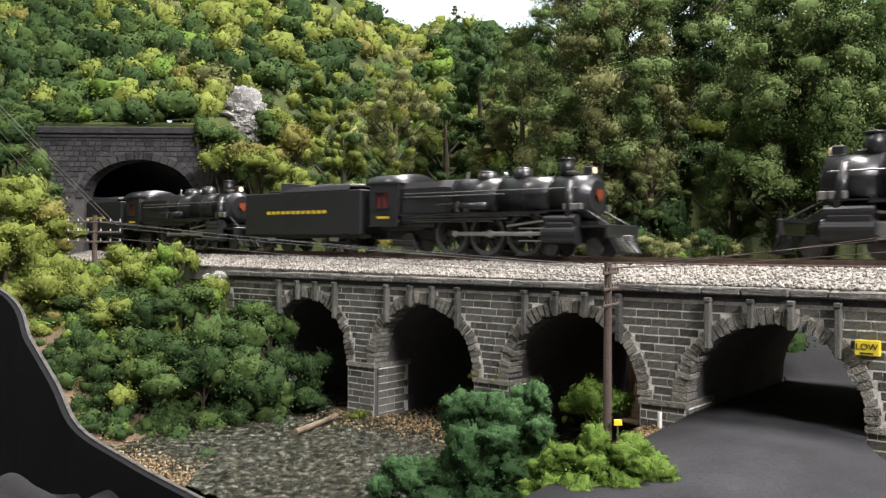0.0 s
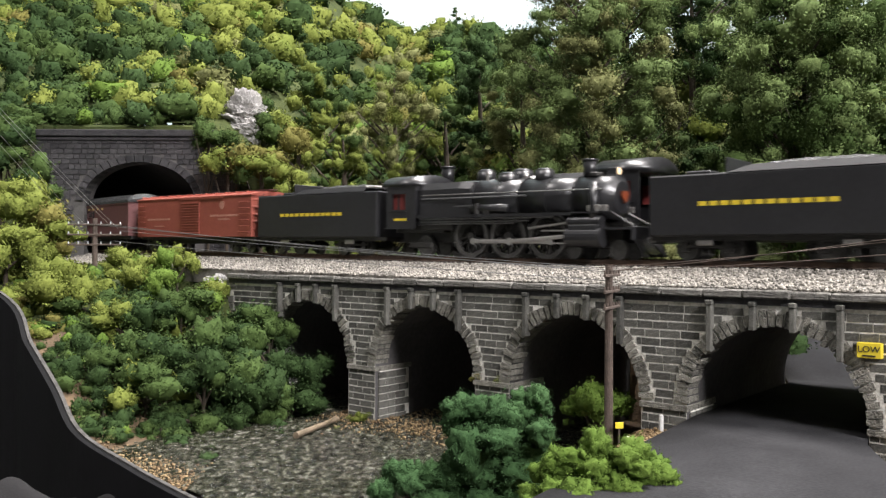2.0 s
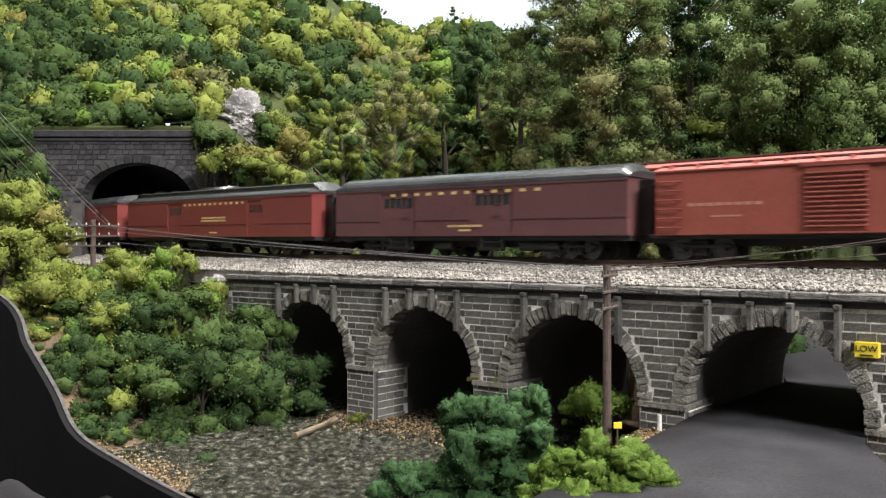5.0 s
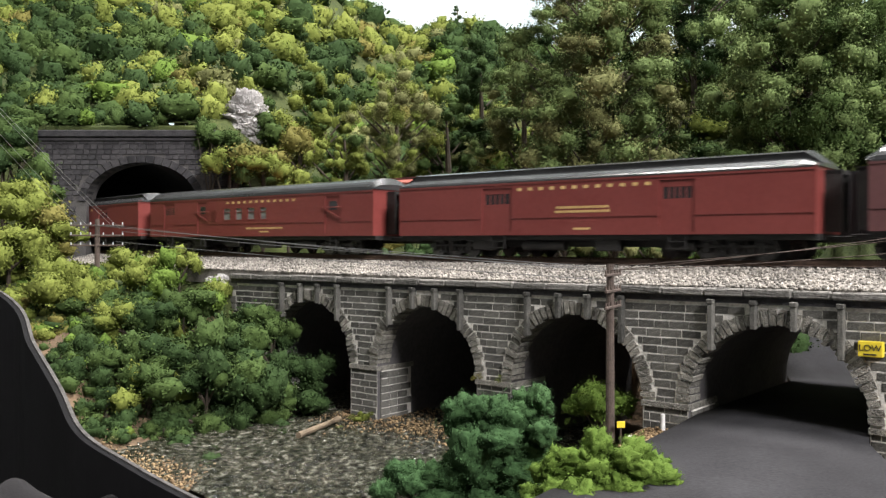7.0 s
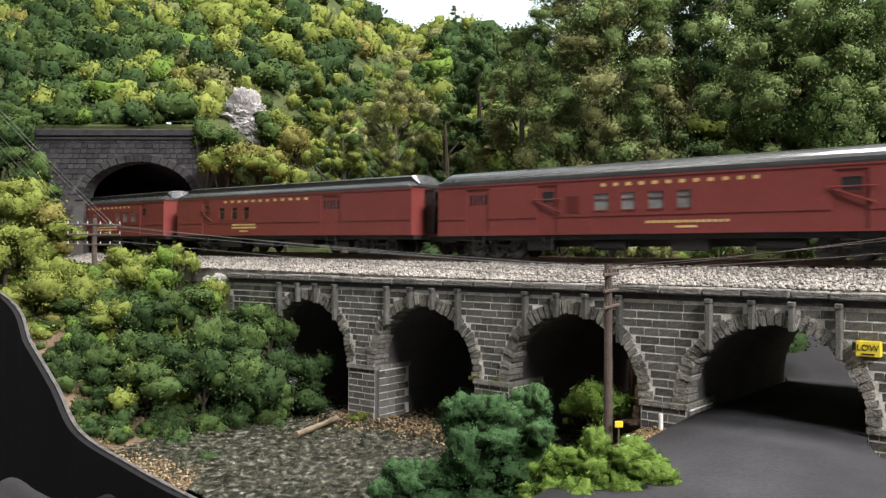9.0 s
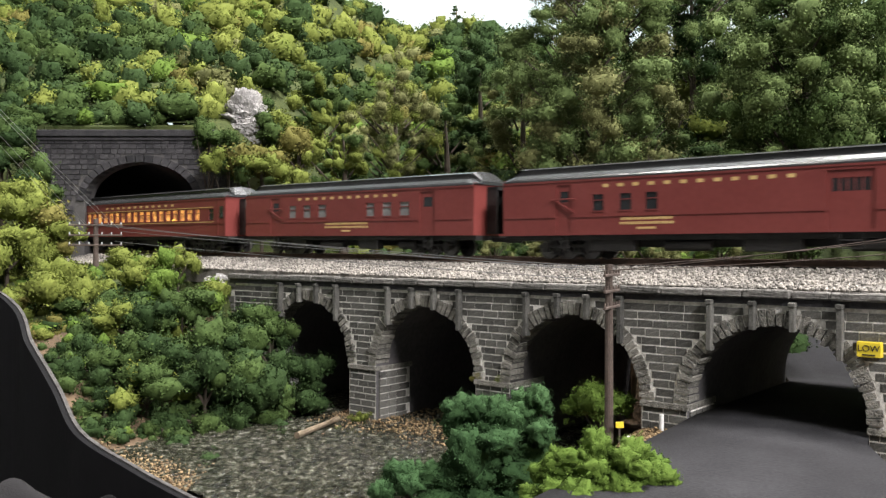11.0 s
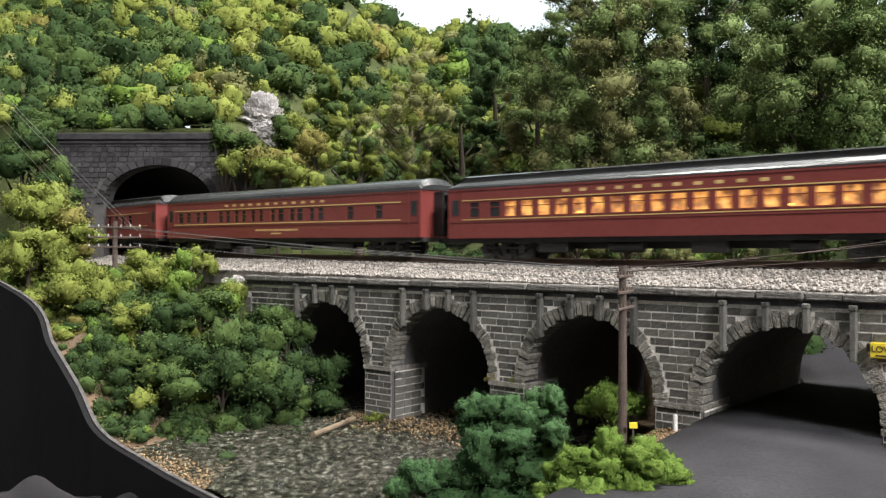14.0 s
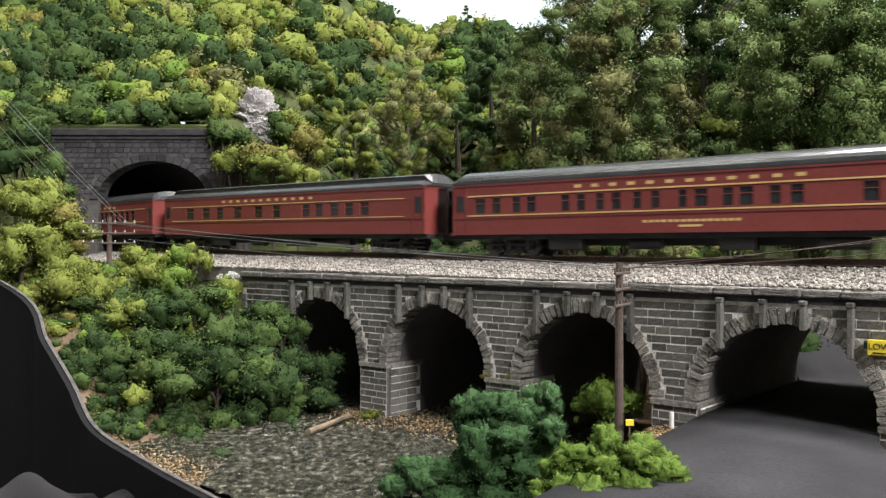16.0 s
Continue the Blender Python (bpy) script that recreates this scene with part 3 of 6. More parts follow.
big_tree(1520, 110, 0.88, 430, 170, 270, "forest", "dark", "tall shaded tree in the second row", 80, 13)
big_tree(1000, 60, 0.80, 430, 90, 150, "forest", "dark", "dark leafy tree on the slope", 60, 18)
big_tree(1300, 335, 0.62, 430, 95, 90, "forest", "green", "low green tree at the foot of the slope", 80, 19)
big_tree(1400, 360, 0.60, 430, 70, 60, "moss", "forest", "low olive-green tree at the foot of the slope", 50, 20)
big_tree(1320, 60, 0.86, 430, 130, 230, "dark", "forest", "dark tree closing the second row", 70, 16)
big_tree(925, 250, 0.78, 430, 120, 170, "moss", "forest", "dull green leafy tree behind the track", 80, 5)
big_tree(700, 235, 0.80, 430, 100, 115, "moss", "lime", "olive-green feathery tree behind the track", 80, 6)
big_tree(570, 215, 0.86, 430, 90, 100, "lime", "green", "yellow-green bushy tree below the hill", 50, 7, FOAM_FINE)
big_tree(850, 200, 0.86, 430, 90, 130, "dark", "green", "dark green tree below the hill", 50, 8, FOAM_FINE)
big_tree(790, 260, 0.80, 430, 70, 80, "green", "dark", "mid-green tree behind the track", 40, 9, FOAM_FINE)
big_tree(610, 290, 0.76, 430, 75, 60, "lime", "green", "low yellow-green tree behind the track", 40, 14, FOAM_FINE)

for k in range(26):
    s_, d_ = -0.20 + 0.0068 * k, -0.098 - 0.022 * RNG.random()
    p = plan(s_, d_)
    r_ = RNG.uniform(0.008, 0.014)
    tone = ("green", "moss", "bright", "dark", "forest")[k % 5]
    bush("bush", p.x, p.y, 0.094 + r_ * RNG.uniform(0.1, 0.9), r_, tone, "low green bush along the far side of the line", "moss", 8, cloud=TREE_LEAF if k % 2 else FOAM_FINE,
         group="trackside bushes")
for k, (s_, r_) in enumerate(((-0.062, 0.0042), (-0.050, 0.0050), (-0.040, 0.0034), (0.02, 0.004))):
    p = plan(s_, -0.085)
    bm = ball(bmesh.new(), (0, 0, 0), r_, 1.3, 0.9, 0.6, 3)
    for v_ in bm.verts:
        v_.co += v_.co.normalized() * 0.0016 * noise.noise(v_.co * 400 + Vector((k, 0, 0)))
    ob = part("boulder", bm, M_ROCK)
    ob.location = (p.x, p.y, 0.0905)
    tagged(ob, "pale grey boulder beside the far track", "rock", "trackside boulders")

# low cover on the bank below the tunnel
cover = []
for _ in range(1300):
    x, y = RNG.uniform(-0.42, -0.085), RNG.uniform(0.36, 0.74)
    s, d = plan_sd(x, y)
    if y < edge_y(x) + 0.012 or d < 0.052 or (s > -0.30 and d < 0.058):
        continue
    z = ground_z(x, y)
    if z < 0.006 and RNG.random() < 0.75:
        continue
    # tone by place: shade low and near the bridge is put into the colour
    shade = (-x - 0.10) / 0.2 + (y - 0.45) * 2 + 0.3 * RNG.normal() - 0.25
    r_ = RNG.uniform(0.004, 0.010)
    cover.append((x, y, z + r_ * 0.3, r_, 2 if shade > 0.75 else 4 if shade > 0.55 else 1 if shade > 0.25 else 0))
v, f, ms = gather(cover, FOAM)
tagged(new("bank_undergrowth", raw_mesh("bank_undergrowth", v, f, [LEAF[k] for k in tint], ms)), "low green and yellow-green foam undergrowth on the bank", "bushes", kind="stuff")

# pine on the skyline
x, y, z = spot(810, 90, 1.5)
pine = new("pine_tree")
pine.location = (x, y, ground_z(x, y))
bm = bmesh.new()
top = z + 0.078 - ground_z(x, y)
rod(bm, (0, 0, -0.01), (0, 0, top), 0.002, 0.0006, 7)
part("trunk", bm, M_TWIG, pine)
cl = [(RNG.normal() * 0.003, RNG.normal() * 0.003, top - 0.085 * k / 14, 0.005 + 0.014 * k / 14, 0) for k in range(15)]
v, f, ms = gather(cl, FOAM)
crown = new("crown", raw_mesh("crown", v, f, [LEAF["dark"]], ms))
crown.parent = pine
tagged(pine, "slim dark pine on the skyline", "tree")

# ---- rock outcrop ----
bm = bmesh.new()
ball(bm, (0, 0, 0), 0.0235, 0.80, 0.6, 1.22, 6)
for v_ in bm.verts:
    q = v_.co * 85
    n_ = noise.fractal(Vector((q.x * 0.7, q.y, q.z * 2.6)), 0.7, 2.2, 6)
    v_.co += v_.co.normalized() * (0.0060 * n_ + 0.0011 * noise.noise(Vector((q.x * 3.5, q.y * 3, q.z * 5))))
    v_.co.z = v_.co.z * 0.75 + 0.25 * round(v_.co.z / 0.0045) * 0.0045
x, y, z = spot(438, 214, 0.795)
rock = part("rock_outcrop", bm, M_ROCK)
rock.location = (x, y, z)
tagged(rock, "pale grey layered rock face on the hillside", "rock")

# ---- water and road ----
bm = bmesh.new()
bmesh.ops.create_grid(bm, x_segments=230, y_segments=230, size=0.5, matrix=Matrix.Translation((-0.09, 0.44, 0.0055)) @ Matrix.Diagonal((0.34, 0.36, 1, 1)))
for v_ in bm.verts:
    q = v_.co
    q.z += 0.0010 * noise.noise(Vector((q.x * 110, q.y * 170, 2))) + 0.0010 * noise.noise(Vector((q.x * 330, q.y * 430, 4)))
bmesh.ops.delete(bm, geom=[v_ for v_ in bm.verts if v_.co.y < edge_y(v_.co.x) + 0.0015], context="VERTS")
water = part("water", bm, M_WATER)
tagged(water, "rippled murky creek water, glints partly painted as pale flecks", "water", kind="structure")

bm = bmesh.new()
rows_ = []
for k in range(41):
    d = 0.20 - 0.012 * k
    wid = 0.5
    s_mid = 0.0515 + (0.02 * max(0, d - 0.05) / 0.1) - 0.50 * max(0.0, -d - 0.08)
    half = 0.033 + 0.10 * max(0.0, d - 0.06) + 0.10 * max(0.0, -d - 0.08)
    flare = 1.0 + 5.0 * max(0.0, d - 0.046)
    z_ = 0.0285 + 0.20 * max(0.0, -d - 0.09)
    rows_.append([bm.verts.new(plan(s_mid + e * half * (flare if e > 0 else 1.0), d, z_ + 0.0008 * (1 - abs(e)))) for e in (-1, -0.5, 0, 0.5, 1)])
for a_, b_ in zip(rows_, rows_[1:]):
    for i in range(4):
        bm.faces.new((a_[i], a_[i + 1], b_[i + 1], b_[i]))
road = part("road", bm, M_ROAD, smooth=True)
sol = road.modifiers.new("depth", "SOLIDIFY")
sol.thickness, sol.offset = 0.003, -1
tagged(road, "worn grey road passing under the bridge", "road", kind="structure")

# ---- board edge ----
def smooth_edge(pts, per=8):
    out = []
    for i in range(len(pts) - 1):
        p0, p1, p2, p3 = (Vector(pts[max(0, i - 1)]), Vector(pts[i]), Vector(pts[i + 1]), Vector(pts[min(len(pts) - 1, i + 2)]))
        for k in range(per):
            u = k / per
            out.append(0.5 * (2 * p1 + (p2 - p0) * u + (2 * p0 - 5 * p1 + 4 * p2 - p3) * u * u + (3 * p1 - p0 - 3 * p2 + p3) * u ** 3))
    return out + [Vector(pts[-1])]


curve = smooth_edge(EDGE)


def strip(curve, inner, outer, lift, bottom):
    bm = bmesh.new()
    last = None
    for i, p in enumerate(curve):
        q = curve[min(i + 1, len(curve) - 1)] - curve[max(i - 1, 0)]
        side = Vector((q.y, -q.x, 0)).normalized()
        a_, b_ = p + side * inner, p + side * outer
        ring = [bm.verts.new((a_.x, a_.y, p.z + lift)), bm.verts.new((b_.x, b_.y, p.z + lift)),
                bm.verts.new((b_.x, b_.y, bottom if bottom is not None else p.z + lift - 0.004)),
                bm.verts.new((a_.x, a_.y, bottom if bottom is not None else p.z + lift - 0.004))]
        if last:
            for k in range(4):
                bm.faces.new((last[k], last[(k + 1) % 4], ring[(k + 1) % 4], ring[k]))
        else:
            bm.faces.new(ring)
        last = ring
    bm.faces.new(last[::-1])
    return bm


fascia = part("fascia", strip(curve, 0.0, 0.003, 0.001, -0.30), M_FASCIA)
tagged(fascia, "curved black board along the front of the layout", "fascia", kind="structure")
trim = part("trim", strip(curve, -0.0014, 0.0004, 0.0018, None), M_EDGE)
tagged(trim, "rough grey edge of the front board", "trim", kind="structure")
bench = part("layout_table", box(box(bmesh.new(), -2.1, 1.5, 0.80, 2.2, -0.10, -0.02), -0.25, 1.5, 0.50, 0.80, -0.10, -0.02), M_FASCIA)
tagged(bench, "dark wooden table under the layout", "table", kind="structure")

# ---- bridge ----
ARCH_C, ARCH_R, SPRING, COPE = (0.0501, -0.0406, -0.1318, -0.2230, 0.1412), 0.035, 0.0360, 0.0785
WALL_S0, WALL_S1, WALL_Z0 = -0.30, 0.24, -0.006
bridge = new("stone_bridge")
bridge.location = plan(0, 0, 0)
bridge.rotation_euler = (0, 0, radians(ROT))
bpy.context.view_layer.update()
# in the bridge's own space x is s and y is minus d


def arch_wall(d_front, d_back):
    """The bridge's core: upright strips over each stretch, from face to face, leaving the arches open."""
    bm = bmesh.new()
    cuts = []
    at = WALL_S0
    for c in sorted(ARCH_C):
        cuts.append((at, c - ARCH_R, None))
        cuts.append((c - ARCH_R, c + ARCH_R, c))
        at = c + ARCH_R
    cuts.append((at, WALL_S1, None))
    for s0, s1, c in cuts:
        n = 1 if c is None else 26
        for k in range(n):
            if c is None:
                a_, b_, za, zb = s0, s1, WALL_Z0, WALL_Z0
            else:
                ta, tb = math.pi * (1 - k / n), math.pi * (1 - (k + 1) / n)
                a_, b_ = c + ARCH_R * math.cos(ta), c + ARCH_R * math.cos(tb)
                za, zb = SPRING + ARCH_R * math.sin(ta), SPRING + ARCH_R * math.sin(tb)
            fr = [bm.verts.new((x, -d_front, z)) for x, z in ((a_, za), (b_, zb), (b_, COPE), (a_, COPE))]
            bk = [bm.verts.new((x, -d_back, z)) for x, z in ((a_, za), (b_, zb), (b_, COPE), (a_, COPE))]
            bm.faces.new(fr)
            bm.faces.new(bk[::-1])
            bm.faces.new((fr[0], bk[0], bk[1], fr[1]))
            bm.faces.new((fr[3], fr[2], bk[2], bk[3]))
            if c is None:
                bm.faces.new((fr[0], fr[3], bk[3], bk[0]))
                bm.faces.new((fr[1], bk[1], bk[2], fr[2]))
    bmesh.ops.remove_doubles(bm, verts=bm.verts, dist=1e-6)
    return bm


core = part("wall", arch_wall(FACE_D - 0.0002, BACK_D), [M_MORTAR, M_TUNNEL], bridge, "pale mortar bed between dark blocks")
# inner arch faces take the dark lining: shade put into the colour
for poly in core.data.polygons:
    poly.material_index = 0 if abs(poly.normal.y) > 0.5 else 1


def in_arch(s, z, grow=0.0):
    for c in ARCH_C:
        if z < SPRING:
            if abs(s - c) < ARCH_R + grow * (0.0 if z < SPRING - 0.002 else 1):
                return True
        elif (s - c) ** 2 + (z - SPRING) ** 2 < (ARCH_R + grow) ** 2:
            return True
    return False


BR = random.Random(3)


def stone_mesh(name, w, h, depth, jitter, material):
    bm = bmesh.new()
    box(bm, -w / 2, w / 2, -depth, 0.0005, -h / 2, h / 2)
    for f_ in list(bm.faces):
        if f_.normal.y < -0.5:
            r_ = bmesh.ops.inset_region(bm, faces=[f_], thickness=min(w, h) * 0.08, depth=min(w, h) * 0.03)
    for v_ in bm.verts:
        v_.co += Vector((BR.uniform(-1, 1), BR.uniform(-1, 1) * 0.6, BR.uniform(-1, 1))) * jitter
    return mesh_from(name, bm, material)


COURSE, JOINT, UPRIGHT = 0.00362, 0.00060, 0.00022
courses = []
z = WALL_Z0
while z < COPE - 0.002:
    courses.append(z)
    z += COURSE
block_meshes = {}
spare = []
count = 0
for r_, z in enumerate(courses):
    top = min(z + COURSE, COPE)
    mid = (z + top) / 2
    s = WALL_S0 + (0.004 if r_ % 2 else 0.0)
    while s < WALL_S1:
        w = BR.choice((0.0075, 0.0088, 0.0095, 0.0105, 0.0068))
        a, b_ = s, s + w
        s = b_
        # trim to the free stretch beside an arch ring
        ring = 0.0060
        for c in ARCH_C:
            lim = ARCH_R + 0.0002 if mid < SPRING - 0.0015 else (math.sqrt(max(0.0, (ARCH_R + ring) ** 2 - (mid - SPRING) ** 2)) if mid - SPRING < ARCH_R + ring else 0)
            if lim:
                if a > c - lim and b_ < c + lim:
                    a = b_ = 0
                    break
                if a < c - lim < b_ and (c - lim - a) >= 0:
                    b_ = c - lim
                if a < c + lim < b_ and b_ > c:
                    a = c + lim
        if b_ - a < 0.0016:
            continue
        h = top - z - JOINT
        key = (round((b_ - a - UPRIGHT) / 0.0002), round(h / 0.0001), BR.randint(0, 2))
        if key not in block_meshes:
            block_meshes[key] = stone_mesh("stone_block", key[0] * 0.0002, key[1] * 0.0001, 0.00006, 0.00012, M_STONE)
        place = Matrix.Translation(((a + b_) / 2, -(FACE_D - 0.0002), mid))
        if count < 300 and -0.22 < a < 0.11 and z > 0.0:
            ob = new("stone_block", block_meshes[key])
            ob.parent = bridge
            ob.matrix_basis = place
            count += 1
        else:
            spare.append((block_meshes[key], place))


def join_meshes(name, items, material, parent):
    bm = bmesh.new()
    for me, place in items:
        n0 = len(bm.verts)
        bm.from_mesh(me)
        bm.verts.ensure_lookup_table()
        for v_ in bm.verts[n0:]:
            v_.co = place @ v_.co
    ob = part(name, bm, material, parent)
    return tagged(ob, kind="stuff")


join_meshes("distant_stonework", spare, M_STONE, bridge)

# arch rings, each of wedge stones
for c in ARCH_C:
    n = 37
    for k in range(n):
        a0, a1 = math.pi * k / n + 0.009, math.pi * (k + 1) / n - 0.009 - BR.random() * 0.008
        bm = bmesh.new()
        r0, r1 = ARCH_R - BR.uniform(0.0002, 0.0014), ARCH_R + 0.0052 + BR.uniform(-0.0008, 0.0008)
        out = BR.uniform(0.0003, 0.0015)
        lo, hi = [], []
        for a, r_ in ((a0, r0), (a1, r0), (a1, r1), (a0, r1)):
            lo.append(bm.verts.new((c + r_ * math.cos(a), -(FACE_D - 0.010), SPRING + r_ * math.sin(a))))
            hi.append(bm.verts.new((c + r_ * math.cos(a) + BR.uniform(-1, 1) * 0.0003, -(FACE_D + out), SPRING + r_ * math.sin(a) + BR.uniform(-1, 1) * 0.0003)))
        bm.faces.new(lo)
        bm.faces.new(hi[::-1])
        for i in range(4):
            bm.faces.new((lo[i], hi[i], hi[(i + 1) % 4], lo[(i + 1) % 4]))
        part("arch_stone", bm, M_STONE_RUBBLE, bridge)
    # drip boards over the crown
    for off, low in ((-0.0245, 0.0590), (-0.0070, 0.0685), (0.0085, 0.0685), (0.0255, 0.0590)):
        bm = bmesh.new()
        box(bm, c + off - 0.0011, c + off + 0.0011, -(FACE_D + 0.0032), -(FACE_D - 0.001), low, 0.0800, 0.0003)
        box(bm, c + off - 0.0014, c + off + 0.0014, -(FACE_D + 0.0036), -(FACE_D - 0.001), 0.0780, 0.0800, 0.0003)
        part("pilaster", bm, M_STONE, bridge, "narrow dark strut below the coping")

# impost bands and pier sides inside the arches; pale flanks end where light would end
for k, c in enumerate(sorted(ARCH_C)[:-1]):
    s0, s1 = c + ARCH_R, sorted(ARCH_C)[k + 1] - ARCH_R
    bm = box(bmesh.new(), s0 - 0.0006, s1 + 0.0006, -(FACE_D + 0.0009), -(FACE_D - 0.03), SPRING - 0.0035, SPRING - 0.0008, 0.0003)
    part("impost", bm, M_STONE_RUBBLE, bridge, "pale projecting band at the foot of the arch")
side_blocks = []
for c in ARCH_C:
    for edge, sign in ((c - ARCH_R, 1), (c + ARCH_R, -1)):
        x0, x1 = (edge, edge + 0.0005) if sign > 0 else (edge - 0.0005, edge)
        part("pier_side", box(bmesh.new(), x0, x1, -FACE_D + 0.0035, -FACE_D + 0.0275, WALL_Z0, SPRING - 0.0036), M_MORTAR, bridge, "mortared pier flank")
        for r_ in range(9):
            z = WALL_Z0 + 0.001 + r_ * 0.0041
            y = 0.0
            while y < 0.022:
                w = BR.choice((0.006, 0.008, 0.009))
                me = stone_mesh("side", w - 0.0004, 0.0036, 0.0008, 0.00012, M_STONE)
                side_blocks.append((me, Matrix.Translation((edge, -FACE_D + 0.002 + y + w / 2, z + 0.0022)) @ Matrix.Rotation(radians(90) * sign, 4, "Z")))
                y += w
join_meshes("barrel_stonework", side_blocks, M_STONE, bridge)

# coping course
s = WALL_S0
while s < WALL_S1:
    w = BR.uniform(0.014, 0.024)
    bm = box(bmesh.new(), s, s + w - 0.0004, -(FACE_D + 0.0024 + BR.uniform(-0.0003, 0.0003)), -(FACE_D - 0.008), 0.0812, 0.0846 + BR.uniform(-0.0003, 0.0003), 0.0006)
    bmesh.ops.subdivide_edges(bm, edges=bm.edges, cuts=3, use_grid_fill=True)
    for v_ in bm.verts:
        v_.co += Vector((0, BR.uniform(-1, 1), BR.uniform(-1, 1))) * 0.00013
    part("coping_stone", bm, M_COPE, bridge)
    s += w
bm = box(bmesh.new(), WALL_S0, WALL_S1, -(FACE_D + 0.0008), -BACK_D, 0.0786, 0.0811)
box(bm, WALL_S0, WALL_S1, -BACK_D - 0.006, -BACK_D + 0.001, 0.0786, 0.086)
part("deck", bm, M_STONE_DARK, bridge)
# ruined abutment wing at the far end
bm = bmesh.new()
for k in range(9):
    for j in range(3):
        if BR.random() < 0.9:
            box(bm, WALL_S0 - 0.004 - 0.010 * j, WALL_S0 + 0.005 - 0.010 * j, -(FACE_D + BR.uniform(-0.001, 0.0015)), -(FACE_D - 0.02), 0.034 + 0.0052 * k, 0.0388 + 0.0052 * k, 0.0004)
part("wing_wall", bm, M_STONE, bridge)
tagged(bridge, "dark grey cut-stone railway viaduct with pale mortar joints", "bridge")

bm = ball(bmesh.new(), (0, 0, 0), 0.0095, 1.2, 0.7, 0.8, 4)
for v_ in bm.verts:
    v_.co += v_.co.normalized() * (0.0035 * noise.fractal(v_.co * 220, 0.8, 2.1, 4))
ob = part("broken_rock", bm, M_ROCK)
ob.location = plan(-0.314, FACE_D - 0.002, 0.076)
tagged(ob, "pale broken rock at the bridge end below the ballast", "rock")

# LOW sign on the face
sign = new("clearance_sign")
sign.parent = None
sign.matrix_world = Matrix.Translation(plan(0.0858, FACE_D + 0.0030, 0.0640)) @ pose(0, 0, 0, 0, 0, ROT)
part("board", box(bmesh.new(), -0.0041, 0.0041, -0.0004, 0.0030, -0.0028, 0.0028, 0.0002), M_YELLOW, sign)


def lettering(text, size, material, parent, place):
    cu = bpy.data.curves.new("lettering", "FONT")
    cu.body, cu.size, cu.align_x, cu.align_y, cu.extrude = text, size, "CENTER", "CENTER", 0.00005
    tmp = bpy.data.objects.new("lettering", cu)
    scene.collection.objects.link(tmp)
    me = bpy.data.meshes.new_from_object(tmp.evaluated_get(bpy.context.evaluated_depsgraph_get()))
    bpy.data.objects.remove(tmp)
    me.materials.clear()
    me.materials.append(material)
    ob = new("lettering", me)
    ob.parent = parent
    ob.matrix_basis = place
    return ob


lettering("LOW", 0.0032, M_INK, sign, pose(0, -0.00055, 0.0004, 90, 0, 0))
part("bar", box(bmesh.new(), -0.0022, 0.0022, -0.0006, -0.0003, -0.0021, -0.0016), M_INK, sign)
tagged(sign, "small yellow LOW sign fixed to the bridge face", "sign")

# ---- tunnel portal ----
portal = new("tunnel_portal")
portal.location = (0, PORTAL_Y, 0)
oc, orad = (OPEN_X0 + OPEN_X1) / 2, (OPEN_X1 - OPEN_X0) / 2
RISE = 0.70
ospring = OPEN_TOP - orad * RISE
bm = bmesh.new()
xs = [PORTAL_X0, OPEN_X0] + [oc - orad * math.cos(math.pi * k / 26) for k in range(1, 26)] + [OPEN_X1, PORTAL_X1, PORTAL_X1 + 0.022]


def portal_low(x, inside):
    return ospring + orad * RISE * math.sqrt(max(0.0, 1 - ((x - oc) / orad) ** 2)) if inside else 0.06


def portal_high(x):
    return PORTAL_TOP if x <= PORTAL_X1 + 1e-6 else 0.185


for xa, xb in zip(xs, xs[1:]):
    inside = OPEN_X0 - 1e-6 <= xa and xb <= OPEN_X1 + 1e-6
    za, zb = portal_low(xa, inside), portal_low(xb, inside)
    fr = [bm.verts.new((x, 0, z)) for x, z in ((xa, za), (xb, zb), (xb, portal_high(xb)), (xa, portal_high(xa)))]
    bk = [bm.verts.new((v_.co.x, 0.02, v_.co.z)) for v_ in fr]
    bm.faces.new(fr)
    bm.faces.new(bk[::-1])
    bm.faces.new((fr[0], bk[0], bk[1], fr[1]))
    bm.faces.new((fr[3], fr[2], bk[2], bk[3]))
    if not inside:
        bm.faces.new((fr[0], fr[3], bk[3], bk[0]))
        bm.faces.new((fr[1], bk[1], bk[2], fr[2]))
bmesh.ops.remove_doubles(bm, verts=bm.verts, dist=1e-6)
part("wall", bm, M_MORTAR_DARK, portal)
pm, low_stones = {}, []
row = 0
z = 0.084
